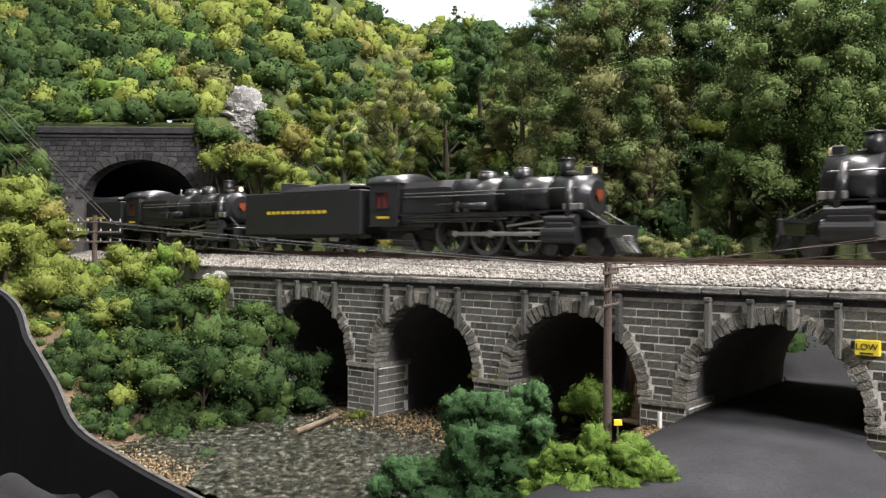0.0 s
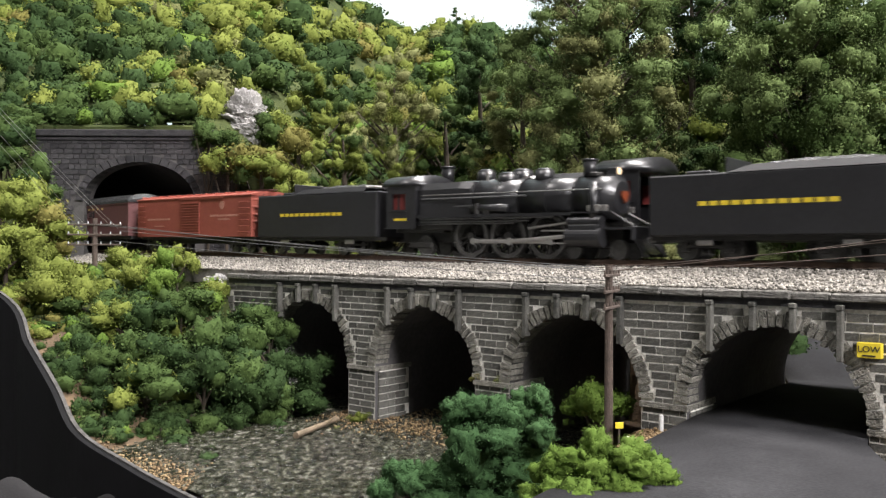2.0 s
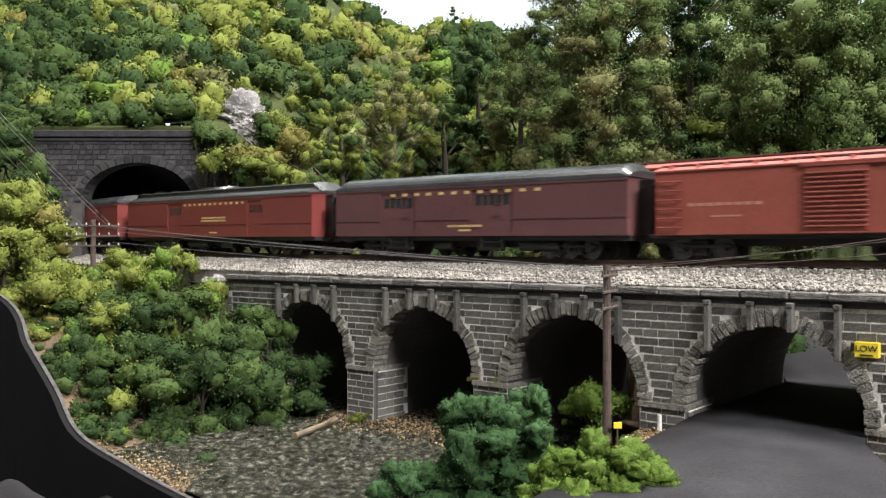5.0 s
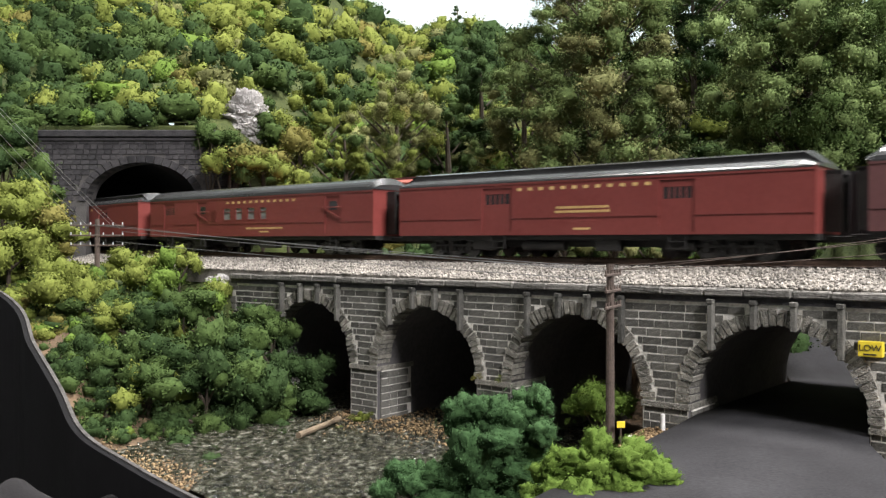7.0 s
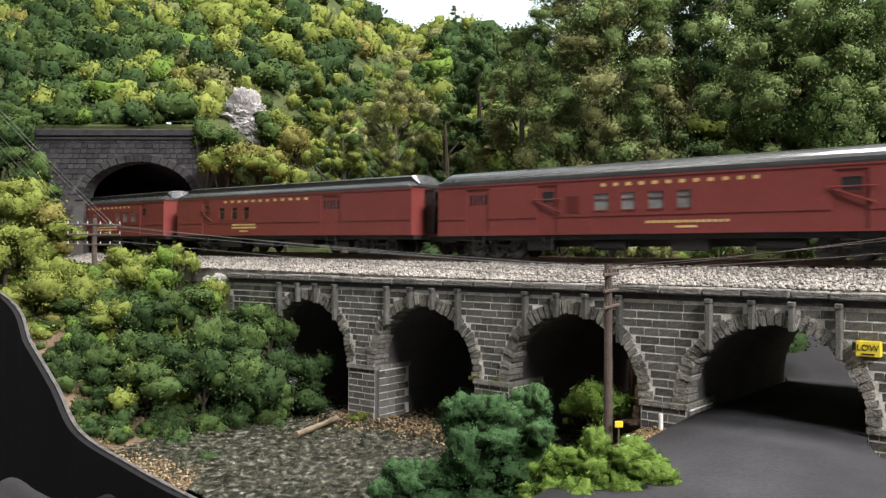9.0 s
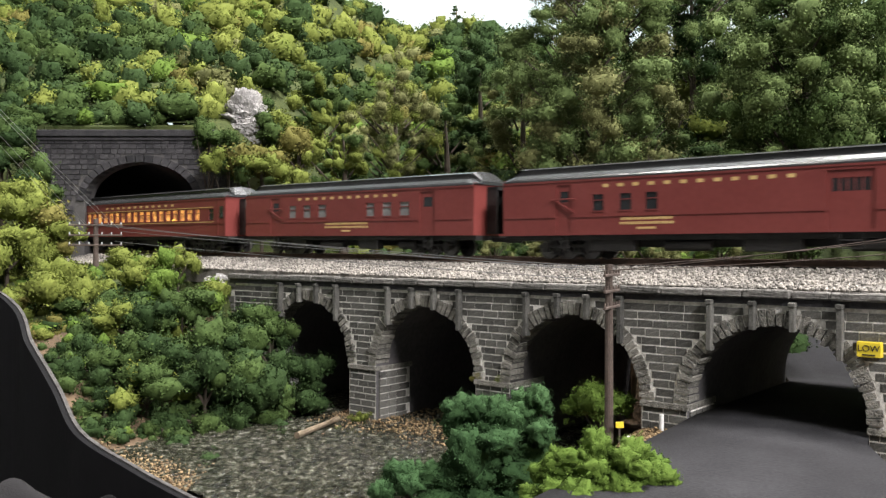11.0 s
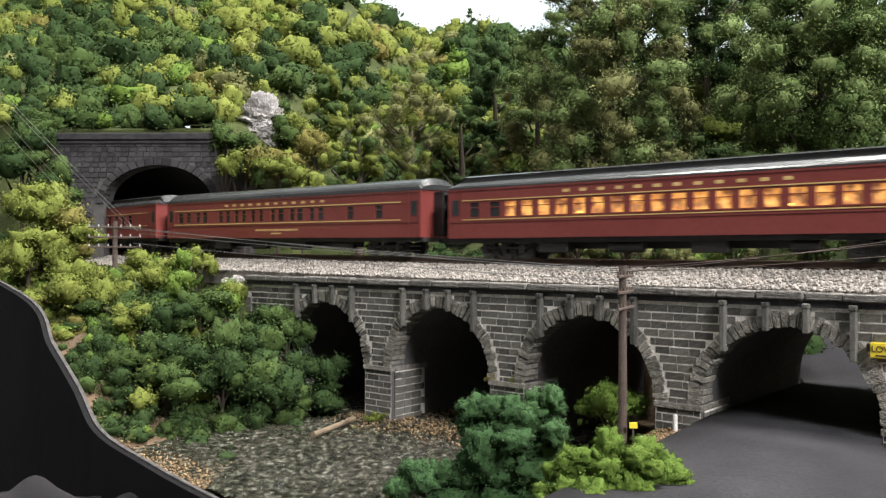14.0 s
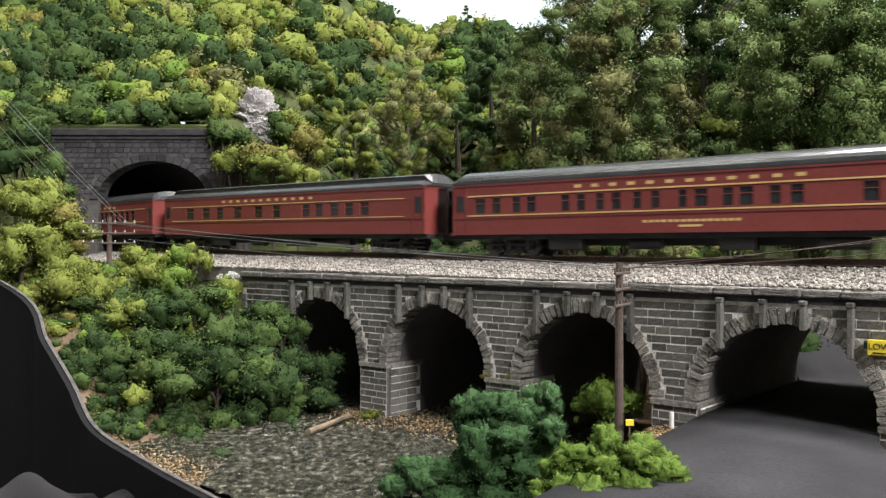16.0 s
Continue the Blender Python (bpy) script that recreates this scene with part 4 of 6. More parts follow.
while z < PORTAL_TOP - 0.008:
    x = PORTAL_X0 + (0.003 if row % 2 else 0)
    while x < PORTAL_X1 + 0.016:
        w = BR.choice((0.0055, 0.0066, 0.0076))
        if x + w > PORTAL_X1 and z > 0.185 - max(0, x + w - PORTAL_X1) * 0.5:
            break
        inside = any((max(0, abs(px_ - oc)) < orad + 0.007 and z + 0.0028 < ospring) or
                     (((px_ - oc) / (orad + 0.007)) ** 2 + ((z + 0.0028 - ospring) / (orad * RISE + 0.007)) ** 2 < 1) for px_ in (x, x + w))
        if not inside:
            key = round(w * 10000) + BR.randint(0, 2) / 10
            if key not in pm:
                pm[key] = stone_mesh("stone_block", w - 0.0005, 0.0041, 0.0008, 0.00016, M_STONE_DARK)
            if z > 0.135:
                ob = new("stone_block", pm[key])
                ob.parent, ob.location = portal, (x + w / 2, 0, z + 0.0023)
            else:
                low_stones.append((pm[key], Matrix.Translation((x + w / 2, 0, z + 0.0023))))
        x += w
    z += 0.0046
    row += 1
join_meshes("low_stonework", low_stones, M_STONE_DARK, portal)
n = 21
for k in range(n):
    a0, a1 = math.pi * k / n + 0.01, math.pi * (k + 1) / n - 0.01
    bm = bmesh.new()
    lo, hi = [], []
    for a, e in ((a0, 0), (a1, 0), (a1, 0.0065), (a0, 0.0065)):
        x, z = oc + (orad + e) * math.cos(a), ospring + (orad * RISE + e) * math.sin(a)
        lo.append(bm.verts.new((x, 0.012, z)))
        hi.append(bm.verts.new((x, -0.0018, z)))
    bm.faces.new(lo)
    bm.faces.new(hi[::-1])
    for i in range(4):
        bm.faces.new((lo[i], hi[i], hi[(i + 1) % 4], lo[(i + 1) % 4]))
    part("arch_stone", bm, M_STONE_DARK, portal)
for z0, z1, e in ((PORTAL_TOP - 0.006, PORTAL_TOP, 0.0045), (PORTAL_TOP - 0.0095, PORTAL_TOP - 0.0065, 0.0025)):
    part("coping_stone", box(bmesh.new(), PORTAL_X0 - 0.003, PORTAL_X1 + 0.004, -e, 0.022, z0, z1, 0.0006), M_STONE_DARK, portal)
part("backfill", box(bmesh.new(), PORTAL_X0 + 0.002, PORTAL_X1, 0.0135, 0.030, 0.192, 0.2135, 0.002), M_TURF, portal, "mossy earth behind the parapet")
# bore sheet in the same dark lining as the bridge arches
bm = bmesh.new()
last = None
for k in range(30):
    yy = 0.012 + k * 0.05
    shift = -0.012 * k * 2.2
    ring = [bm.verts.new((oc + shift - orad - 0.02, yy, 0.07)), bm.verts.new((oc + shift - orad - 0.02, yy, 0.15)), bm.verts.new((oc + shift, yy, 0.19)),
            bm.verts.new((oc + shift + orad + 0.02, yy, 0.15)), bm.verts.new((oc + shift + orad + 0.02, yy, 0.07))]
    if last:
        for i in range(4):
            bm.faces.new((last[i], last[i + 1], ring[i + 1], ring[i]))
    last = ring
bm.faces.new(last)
part("tunnel_lining", bm, M_TUNNEL, portal, "dark bore of the tunnel")
tagged(portal, "sooty dark stone double-track tunnel portal", "tunnel portal")

# ---- trains ----
SPEED, FAR_SPEED = 0.1525, -0.128
movers = []   # thing, s of its middle at the start, speed, d, facing
spinners = []  # wheel or rod, kind, place, radius, speed, phase

M_BLACK = surface("black_engine_paint", (0.007, 0.007, 0.008), (0.022, 0.022, 0.024), 60, 500, 0.33, 0.04, spec=0.5)
M_TENDER = surface("satin_black_paint", (0.010, 0.010, 0.011), (0.021, 0.021, 0.023), 40, 500, 0.42, 0.05)
M_GEAR = surface("grimy_running_gear", (0.008, 0.008, 0.008), (0.034, 0.032, 0.030), 120, 700, 0.55, 0.3)
M_STEEL = surface("bright_rod_steel", (0.28, 0.27, 0.26), (0.5, 0.48, 0.46), 80, 500, 0.35, 0.05, metal=0.9)
M_PIPE = surface("dull_grey_pipe", (0.06, 0.06, 0.06), (0.20, 0.20, 0.20), 90, 600, 0.35, 0.05, metal=0.5)
M_TYRE = surface("wheel_rim_steel", (0.06, 0.058, 0.056), (0.14, 0.136, 0.132), 80, 500, 0.4, 0.05, metal=0.6)
M_MAROON = surface("maroon_car_paint", (0.145, 0.030, 0.026), (0.195, 0.046, 0.040), 30, 500, 0.42, 0.04)
M_BROWN = surface("dull_brown_car_paint", (0.085, 0.036, 0.036), (0.125, 0.054, 0.054), 30, 500, 0.5, 0.04)
M_FREIGHT = surface("oxide_red_freight_paint", (0.21, 0.050, 0.034), (0.29, 0.076, 0.054), 35, 500, 0.6, 0.1)
M_ROOF = surface("black_roof_paint", (0.022, 0.023, 0.024), (0.05, 0.052, 0.053), 30, 400, 0.24, 0.03, spec=0.6)
M_GOLD = surface("gold_lettering", (0.50, 0.34, 0.12), (0.68, 0.50, 0.22), 60, 500, 0.4, 0.0)
M_LETTER = surface("yellow_lettering", (0.55, 0.40, 0.02), (0.72, 0.56, 0.05), 60, 500, 0.5, 0.0)
M_FADED = surface("faded_white_lettering", (0.34, 0.14, 0.10), (0.45, 0.24, 0.19), 60, 500, 0.6, 0.0)
M_WINDOW = surface("dark_window_glass", (0.012, 0.014, 0.016), (0.03, 0.034, 0.036), 20, 100, 0.08, 0.0)
# grey reflection on the glass, put into the pane colour
M_PALE_WINDOW = surface("pale_reflection_window", (0.11, 0.115, 0.115), (0.30, 0.31, 0.30), 60, 300, 0.3, 0.0)
M_CABIN = surface("red_cab_lining", (0.11, 0.02, 0.018), (0.24, 0.04, 0.035), 60, 300, 0.6, 0.0)
M_PLATE = surface("orange_red_number_plate", (0.12, 0.026, 0.010), (0.18, 0.042, 0.016), 60, 300, 0.4, 0.0)
M_COAL = surface("black_coal", (0.006, 0.006, 0.006), (0.03, 0.03, 0.03), 300, 900, 0.35, 0.8, depth=0.001)
M_LAMP = glow("warm_lamp_glass", (1.0, 0.72, 0.42), 0.5)
M_LIT = glow("amber_lit_interior", (1.0, 0.42, 0.06), 0.62)
tr = M_LIT.node_tree
tr.nodes["Principled BSDF"].inputs["Base Color"].default_value = (0.50, 0.24, 0.10, 1)
co = tr.nodes.new("ShaderNodeTexCoord")
n1 = tr.nodes.new("ShaderNodeTexNoise")
n1.inputs["Scale"].default_value = 260
r = ramp(tr, [(0.38, (0.10, 0.035, 0.015)), (0.52, (0.70, 0.27, 0.05)), (0.66, (1.0, 0.55, 0.14))])
tr.links.new(co.outputs["Object"], n1.inputs["Vector"])
tr.links.new(n1.outputs["Fac"], r.inputs[0])
tr.links.new(r.outputs[0], tr.nodes["Principled BSDF"].inputs["Emission Color"])
M_LITBULB = glow("yellow_bulb", (1.0, 0.72, 0.12), 1.6)


def wheel_mesh(r_, wide, spokes):
    """A flanged wheel about y."""
    bm = bmesh.new()
    n = 28 if r_ > 0.008 else 14
    for r0, r1, y0, y1 in ((r_ * 0.80, r_, 0, wide), (r_ * 0.8, r_ * 1.07, wide, wide + 0.0005)):
        rings = []
        for y, r2 in ((y0, r0), (y0, r1), (y1, r1), (y1, r0)):
            rings.append([bm.verts.new((r2 * math.cos(6.28319 * i / n), y, r2 * math.sin(6.28319 * i / n))) for i in range(n)])
        for a, b_ in zip(rings, rings[1:] + rings[:1]):
            for i in range(n):
                bm.faces.new((a[i], a[(i + 1) % n], b_[(i + 1) % n], b_[i]))
    return bm


def spoked(r_, wide, spokes):
    bm = bmesh.new()
    for k in range(spokes):
        a = 6.28319 * k / spokes
        rod(bm, (0, wide * 0.5, 0), (r_ * 0.84 * math.cos(a), wide * 0.5, r_ * 0.84 * math.sin(a)), r_ * 0.055, r_ * 0.045, 4)
    rod(bm, (0, -0.0004, 0), (0, wide, 0), r_ * 0.2, None, 12)
    # balance weight and crank boss
    for i in range(5):
        a = math.pi + (i - 2) * 0.22
        box(bm, r_ * 0.62 * math.cos(a) - r_ * 0.13, r_ * 0.62 * math.cos(a) + r_ * 0.13, 0.0002, wide * 0.8, r_ * 0.62 * math.sin(a) - r_ * 0.12, r_ * 0.62 * math.sin(a) + r_ * 0.12)
    rod(bm, (r_ * 0.36, -0.0012, 0), (r_ * 0.36, wide, 0), r_ * 0.11, None, 10)
    return bm


SHARED = {}


def shared(key, make, material, smooth=False):
    if key not in SHARED:
        SHARED[key] = mesh_from(key, make(), material, smooth)
    return SHARED[key]


def child(name, me, parent, place=None):
    ob = new(name, me)
    ob.parent = parent
    if place is not None:
        ob.matrix_basis = place
    return ob


def disc_wheel():
    bm = wheel_mesh(0.0054, 0.0018, 0)
    rod(bm, (0, 0.0004, 0), (0, 0.0014, 0), 0.0050, None, 14)
    rod(bm, (0, -0.0002, 0), (0, 0.0018, 0), 0.0014, None, 8)
    return bm


def truck(parent, x, axles, pitch):
    """A bogie: side frames with springs, and its wheels."""
    def make():
        bm = bmesh.new()
        half = pitch * (axles - 1) / 2 + 0.0045
        for sgn in (-1, 1):
            y0, y1 = sorted((sgn * 0.0112, sgn * 0.0126))
            box(bm, -half, half, y0, y1, 0.0058, 0.0074, 0.0003)
            for k in range(axles):
                cx = (k - (axles - 1) / 2) * pitch
                box(bm, cx - 0.0017, cx + 0.0017, y0 - 0.0003, y1 + 0.0003, 0.0036, 0.0084, 0.0003)
            for k in range(axles - 1):
                cx = (k - (axles - 2) / 2) * pitch
                for e in (-0.0012, 0.0012):
                    rod(bm, (cx + e, sgn * 0.0119, 0.0030), (cx + e, sgn * 0.0119, 0.0062), 0.0008, None, 7)
                box(bm, cx - 0.0030, cx + 0.0030, y0, y1, 0.0024, 0.0032)
        box(bm, -0.003, 0.003, -0.0115, 0.0115, 0.0060, 0.0090)
        for k in range(axles):
            cx = (k - (axles - 1) / 2) * pitch
            rod(bm, (cx, -0.009, 0.0054), (cx, 0.009, 0.0054), 0.0009, None, 7)
        return bm
    ob = child("truck", shared(f"truck_{axles}_{pitch}", make, M_GEAR), parent, pose(x, 0, 0))
    me = shared("disc_wheel", disc_wheel, M_TYRE)
    for k in range(axles):
        cx = (k - (axles - 1) / 2) * pitch
        child("wheel", me, ob, pose(cx, -0.0092, 0.0054))
        child("wheel", me, ob, pose(cx, 0.0092, 0.0054, 0, 0, 180))
    return ob


def dashes(bm, x0, x1, z0, z1, y, n, gap=0.3, thick=0.00012):
    """A row of small bars on a side, standing in for a word."""
    w = (x1 - x0) / n
    for k in range(n):
        a = x0 + k * w + w * gap / 2
        box(bm, a, a + w * (1 - gap), min(y, y + thick), max(y, y + thick), z0, z1)
    return bm


def panel(bm, x0, x1, z0, z1, y, thick, holes):
    """An upright plate at y with rectangular holes (x0, x1, z0, z1) through it."""
    xs = sorted({x0, x1, *(h[0] for h in holes), *(h[1] for h in holes)})
    zs = sorted({z0, z1, *(h[2] for h in holes), *(h[3] for h in holes)})
    y2 = y + thick
    grid = {}

    def vert(x, yy, z):
        key = (round(x, 6), round(yy, 6), round(z, 6))
        if key not in grid:
            grid[key] = bm.verts.new((x, yy, z))
        return grid[key]

    def solid(i, j):
        if not (0 <= i < len(xs) - 1 and 0 <= j < len(zs) - 1):
            return False
        cx, cz = (xs[i] + xs[i + 1]) / 2, (zs[j] + zs[j + 1]) / 2
        return not any(h[0] < cx < h[1] and h[2] < cz < h[3] for h in holes)

    for i in range(len(xs) - 1):
        for j in range(len(zs) - 1):
            if not solid(i, j):
                continue
            a, b_, c, d_ = xs[i], xs[i + 1], zs[j], zs[j + 1]
            bm.faces.new((vert(a, y, c), vert(b_, y, c), vert(b_, y, d_), vert(a, y, d_)))
            bm.faces.new((vert(a, y2, d_), vert(b_, y2, d_), vert(b_, y2, c), vert(a, y2, c)))
            for di, dj, e in ((-1, 0, ((a, c), (a, d_))), (1, 0, ((b_, d_), (b_, c))), (0, -1, ((b_, c), (a, c))), (0, 1, ((a, d_), (b_, d_)))):
                if not solid(i + di, j + dj):
                    (ax, az), (bx, bz) = e
                    bm.faces.new((vert(ax, y, az), vert(bx, y, bz), vert(bx, y2, bz), vert(ax, y2, az)))
    return bm


SILL, EAVE, CROWN, HALF = 0.0120, 0.0402, 0.0478, 0.0174


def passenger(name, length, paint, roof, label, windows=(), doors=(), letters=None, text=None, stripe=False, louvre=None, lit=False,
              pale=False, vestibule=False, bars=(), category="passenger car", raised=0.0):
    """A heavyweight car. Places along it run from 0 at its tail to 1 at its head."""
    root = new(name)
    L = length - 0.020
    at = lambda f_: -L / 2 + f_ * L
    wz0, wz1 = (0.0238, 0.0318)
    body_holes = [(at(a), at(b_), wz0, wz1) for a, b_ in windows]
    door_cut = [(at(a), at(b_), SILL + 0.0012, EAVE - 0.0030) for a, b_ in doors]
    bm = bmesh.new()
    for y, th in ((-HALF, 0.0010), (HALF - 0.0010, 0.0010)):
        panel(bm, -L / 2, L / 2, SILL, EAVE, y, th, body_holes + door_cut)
    for x in (-L / 2, L / 2 - 0.001):
        box(bm, x, x + 0.001, -HALF + 0.001, HALF - 0.001, SILL, EAVE + 0.001)
    part("body", bm, paint, root)
    # ends: door and diaphragm
    for sgn in (-1, 1):
        x = sgn * L / 2
        bm = bmesh.new()
        box(bm, min(x, x + sgn * 0.0070), max(x, x + sgn * 0.0070), -0.0058, -0.0046, SILL + 0.001, 0.0385)
        box(bm, min(x, x + sgn * 0.0070), max(x, x + sgn * 0.0070), 0.0046, 0.0058, SILL + 0.001, 0.0385)
        box(bm, min(x, x + sgn * 0.0070), max(x, x + sgn * 0.0070), -0.0058, 0.0058, 0.0372, 0.0390)
        box(bm, min(x, x + sgn * 0.0004), max(x, x + sgn * 0.0004), -0.0046, 0.0046, SILL + 0.001, 0.0372)
        part("diaphragm", bm, M_GEAR, root)
        part("coupler", box(bmesh.new(), min(x, x + sgn * 0.0102), max(x, x + sgn * 0.0102), -0.0012, 0.0012, 0.0085, 0.0112, 0.0003), M_GEAR, root)
    # roof
    bm = bmesh.new()
    if roof == "arch":
        prof = [(HALF * 1.02 * math.cos(a), EAVE + (CROWN - EAVE) * math.sin(a)) for a in (math.pi * k / 14 for k in range(15))]
        profile(bm, prof[::-1], -L / 2 + 0.004, L / 2 - 0.004)
        for sgn in (-1, 1):
            x = sgn * (L / 2 - 0.004)
            lo = [bm.verts.new((x, y, z)) for y, z in prof]
            hi = [bm.verts.new((x + sgn * 0.0048, y * 0.99, EAVE + (z - EAVE) * 0.45)) for y, z in prof]
            for i in range(14):
                bm.faces.new((lo[i], lo[i + 1], hi[i + 1], hi[i]) if sgn > 0 else (hi[i], hi[i + 1], lo[i + 1], lo[i]))
            bm.faces.new(hi if sgn > 0 else hi[::-1])
    else:
        prof = [(HALF * 1.02, EAVE), (HALF * 0.98, EAVE + 0.0011), (HALF * 0.80, EAVE + 0.0030), (HALF * 0.56, EAVE + 0.0042), (HALF * 0.56, EAVE + 0.0062),
                (HALF * 0.62, EAVE + 0.0064), (HALF * 0.40, EAVE + 0.0075), (0, EAVE + 0.0080)]
        prof = prof + [(-y, z) for y, z in prof[-2::-1]]
        profile(bm, prof[::-1], -L / 2 + 0.006, L / 2 - 0.006)
        for sgn in (-1, 1):
            x = sgn * (L / 2 - 0.006)
            lo = [bm.verts.new((x, y, z)) for y, z in prof]
            hi = [bm.verts.new((x + sgn * 0.0068, y * 0.98, EAVE + (z - EAVE) * 0.25)) for y, z in prof]
            for i in range(len(prof) - 1):
                bm.faces.new((lo[i], lo[i + 1], hi[i + 1], hi[i]))
            bm.faces.new(hi)
    box(bm, -L / 2 + 0.001, L / 2 - 0.001, -HALF * 1.02, HALF * 1.02, EAVE - 0.0006, EAVE + 0.0002)
    part("roof", bm, M_ROOF, root, "satin black roof with lit crown")
    def make_vent():
        return box(bmesh.new(), -0.002, 0.002, -0.0014, 0.0014, 0, 0.0014, 0.0004)
    for k in range(6):
        x = -L / 2 + L * (k + 0.7) / 6.4
        vz = EAVE + 0.0042 if roof != "arch" else CROWN - 0.0014
        child("roof_vent", shared("roof_vent", make_vent, M_ROOF), root, pose(x, -0.0085 if roof != "arch" else -0.006, vz - 0.0006))
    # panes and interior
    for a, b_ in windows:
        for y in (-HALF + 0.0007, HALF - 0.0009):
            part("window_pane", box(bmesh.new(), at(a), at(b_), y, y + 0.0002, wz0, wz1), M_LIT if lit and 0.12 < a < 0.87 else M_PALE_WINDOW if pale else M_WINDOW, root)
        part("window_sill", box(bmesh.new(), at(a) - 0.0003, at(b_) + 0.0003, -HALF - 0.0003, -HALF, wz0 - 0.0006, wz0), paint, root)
        for y in (-HALF + 0.0002, HALF - 0.0006):
            part("window_sash", box(bmesh.new(), at(a), at(b_), y, y + 0.0004, (wz0 + wz1) / 2 + 0.0010, (wz0 + wz1) / 2 + 0.0014), paint, root)
    if lit:
        bm = bmesh.new()
        for f_ in (0.33, 0.55, 0.72):
            ball(bm, (at(f_), -HALF + 0.0002, wz0 + 0.0008), 0.0008, 2.2, 0.3, 0.6, 1)
        part("bulb", bm, M_LITBULB, root, "glowing yellow bulbs")
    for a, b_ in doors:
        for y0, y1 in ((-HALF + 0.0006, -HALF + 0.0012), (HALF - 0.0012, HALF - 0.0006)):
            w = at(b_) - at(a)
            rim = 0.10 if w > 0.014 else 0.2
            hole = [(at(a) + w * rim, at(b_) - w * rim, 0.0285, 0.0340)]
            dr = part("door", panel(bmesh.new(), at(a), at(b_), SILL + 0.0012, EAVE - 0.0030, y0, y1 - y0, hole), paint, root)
            part("window_pane", box(bmesh.new(), hole[0][0], hole[0][1], y0 + 0.0003, y0 + 0.0005, 0.0285, 0.0340), M_WINDOW, dr)
            for k in range(1, 5 if w > 0.014 else 1):
                xm = hole[0][0] + (hole[0][1] - hole[0][0]) * k / 5
                part("muntin", box(bmesh.new(), xm - 0.0003, xm + 0.0003, y0, y0 + 0.0004, 0.0285, 0.0340), paint, dr)
            bm = bmesh.new()
            yy = -0.0165 if y0 < 0 else 0.0165
            for z in (0.0052, 0.0085):
                box(bm, at(a) + w * 0.25, at(b_) - w * 0.25, yy - 0.0008, yy + 0.0008, z, z + 0.0005)
            for x in (at(a) + w * 0.25, at(b_) - w * 0.25 - 0.0005):
                box(bm, x, x + 0.0005, yy - 0.0004, yy + 0.0004, 0.0052, 0.0118)
            part("step", bm, M_GEAR, root)
    for a, b_ in bars:
        bm = bmesh.new()
        rod(bm, (at(a) - 0.002, -HALF - 0.0008, 0.0300), (at(b_) + 0.003, -HALF - 0.0008, 0.0300), 0.0004, None, 6)
        rod(bm, (at(a), -HALF - 0.0006, 0.0290), (at(b_) + 0.002, -HALF - 0.0006, 0.0235), 0.0004, None, 6)
        part("grab_bar", bm, paint, root)
    if louvre:
        bm = bmesh.new()
        for k in range(8):
            box(bm, at(louvre[0]), at(louvre[1]), -HALF - 0.0004, -HALF, 0.0232 + k * 0.0011, 0.0238 + k * 0.0011)
        part("louvre", bm, paint, root)
    # belt rail, letter board
    for sgn in (-1, 1):
        y = sgn * HALF
        y0, y1 = sorted((y, y + sgn * 0.00035))
        bm = bmesh.new()
        edges = [0.0, *sorted(v_ for d_ in doors for v_ in d_), 1.0]
        for a, b_ in zip(edges[::2], edges[1::2]):
            if b_ - a > 0.01:
                box(bm, at(a), at(b_), y0, y1, 0.0208, 0.0216)
        box(bm, at(0), at(1), y0, y1, EAVE - 0.0016, EAVE - 0.0007)
        part("belt_rail", bm, paint, root)
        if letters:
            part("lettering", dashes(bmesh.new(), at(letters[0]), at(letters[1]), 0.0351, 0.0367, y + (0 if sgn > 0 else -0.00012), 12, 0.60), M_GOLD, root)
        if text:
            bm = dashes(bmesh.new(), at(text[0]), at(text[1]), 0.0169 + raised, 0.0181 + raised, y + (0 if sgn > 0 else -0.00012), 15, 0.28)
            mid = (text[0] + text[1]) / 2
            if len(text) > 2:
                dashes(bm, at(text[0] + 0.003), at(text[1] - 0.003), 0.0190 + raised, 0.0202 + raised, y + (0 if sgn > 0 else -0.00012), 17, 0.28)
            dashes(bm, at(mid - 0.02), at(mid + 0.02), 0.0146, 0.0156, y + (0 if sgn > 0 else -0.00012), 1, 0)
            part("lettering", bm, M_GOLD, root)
        if stripe:
            bm = bmesh.new()
            for z in (0.0328, 0.0221):
                box(bm, at(0.04), at(0.94), y0, y1, z, z + (0.0005 if stripe == "thin" else 0.0007))
            part("stripe", bm, M_GOLD, root, "thin gold line")
    if vestibule:
        for x in (at(0.0) + 0.001, at(1.0) - 0.010):
            for sgn in (-1, 1):
                y0, y1 = sorted((sgn * HALF, sgn * (HALF + 0.0003)))
                bm = box(bmesh.new(), x, x + 0.0005, y0, y1, SILL, 0.038)
                box(bm, x + 0.0085, x + 0.009, y0, y1, SILL, 0.038)
                part("vestibule_door", bm, paint, root)
                part("window_pane", box(bmesh.new(), x + 0.0025, x + 0.0070, y0, y1, 0.0250, 0.0335), M_WINDOW, root)
                bm = bmesh.new()
                for k in range(3):
                    box(bm, x + 0.001, x + 0.008, min(sgn * 0.0150, sgn * 0.0172), max(sgn * 0.0150, sgn * 0.0172), 0.0040 + k * 0.0026, 0.0044 + k * 0.0026)
                part("step", bm, M_GEAR, root)
    # underframe
    bm = box(bmesh.new(), -L / 2, L / 2, -0.0150, 0.0150, 0.0095, SILL)
    box(bm, -L * 0.25, L * 0.25, -0.003, 0.003, 0.0060, 0.0096)
    part("underframe", bm, M_GEAR, root)
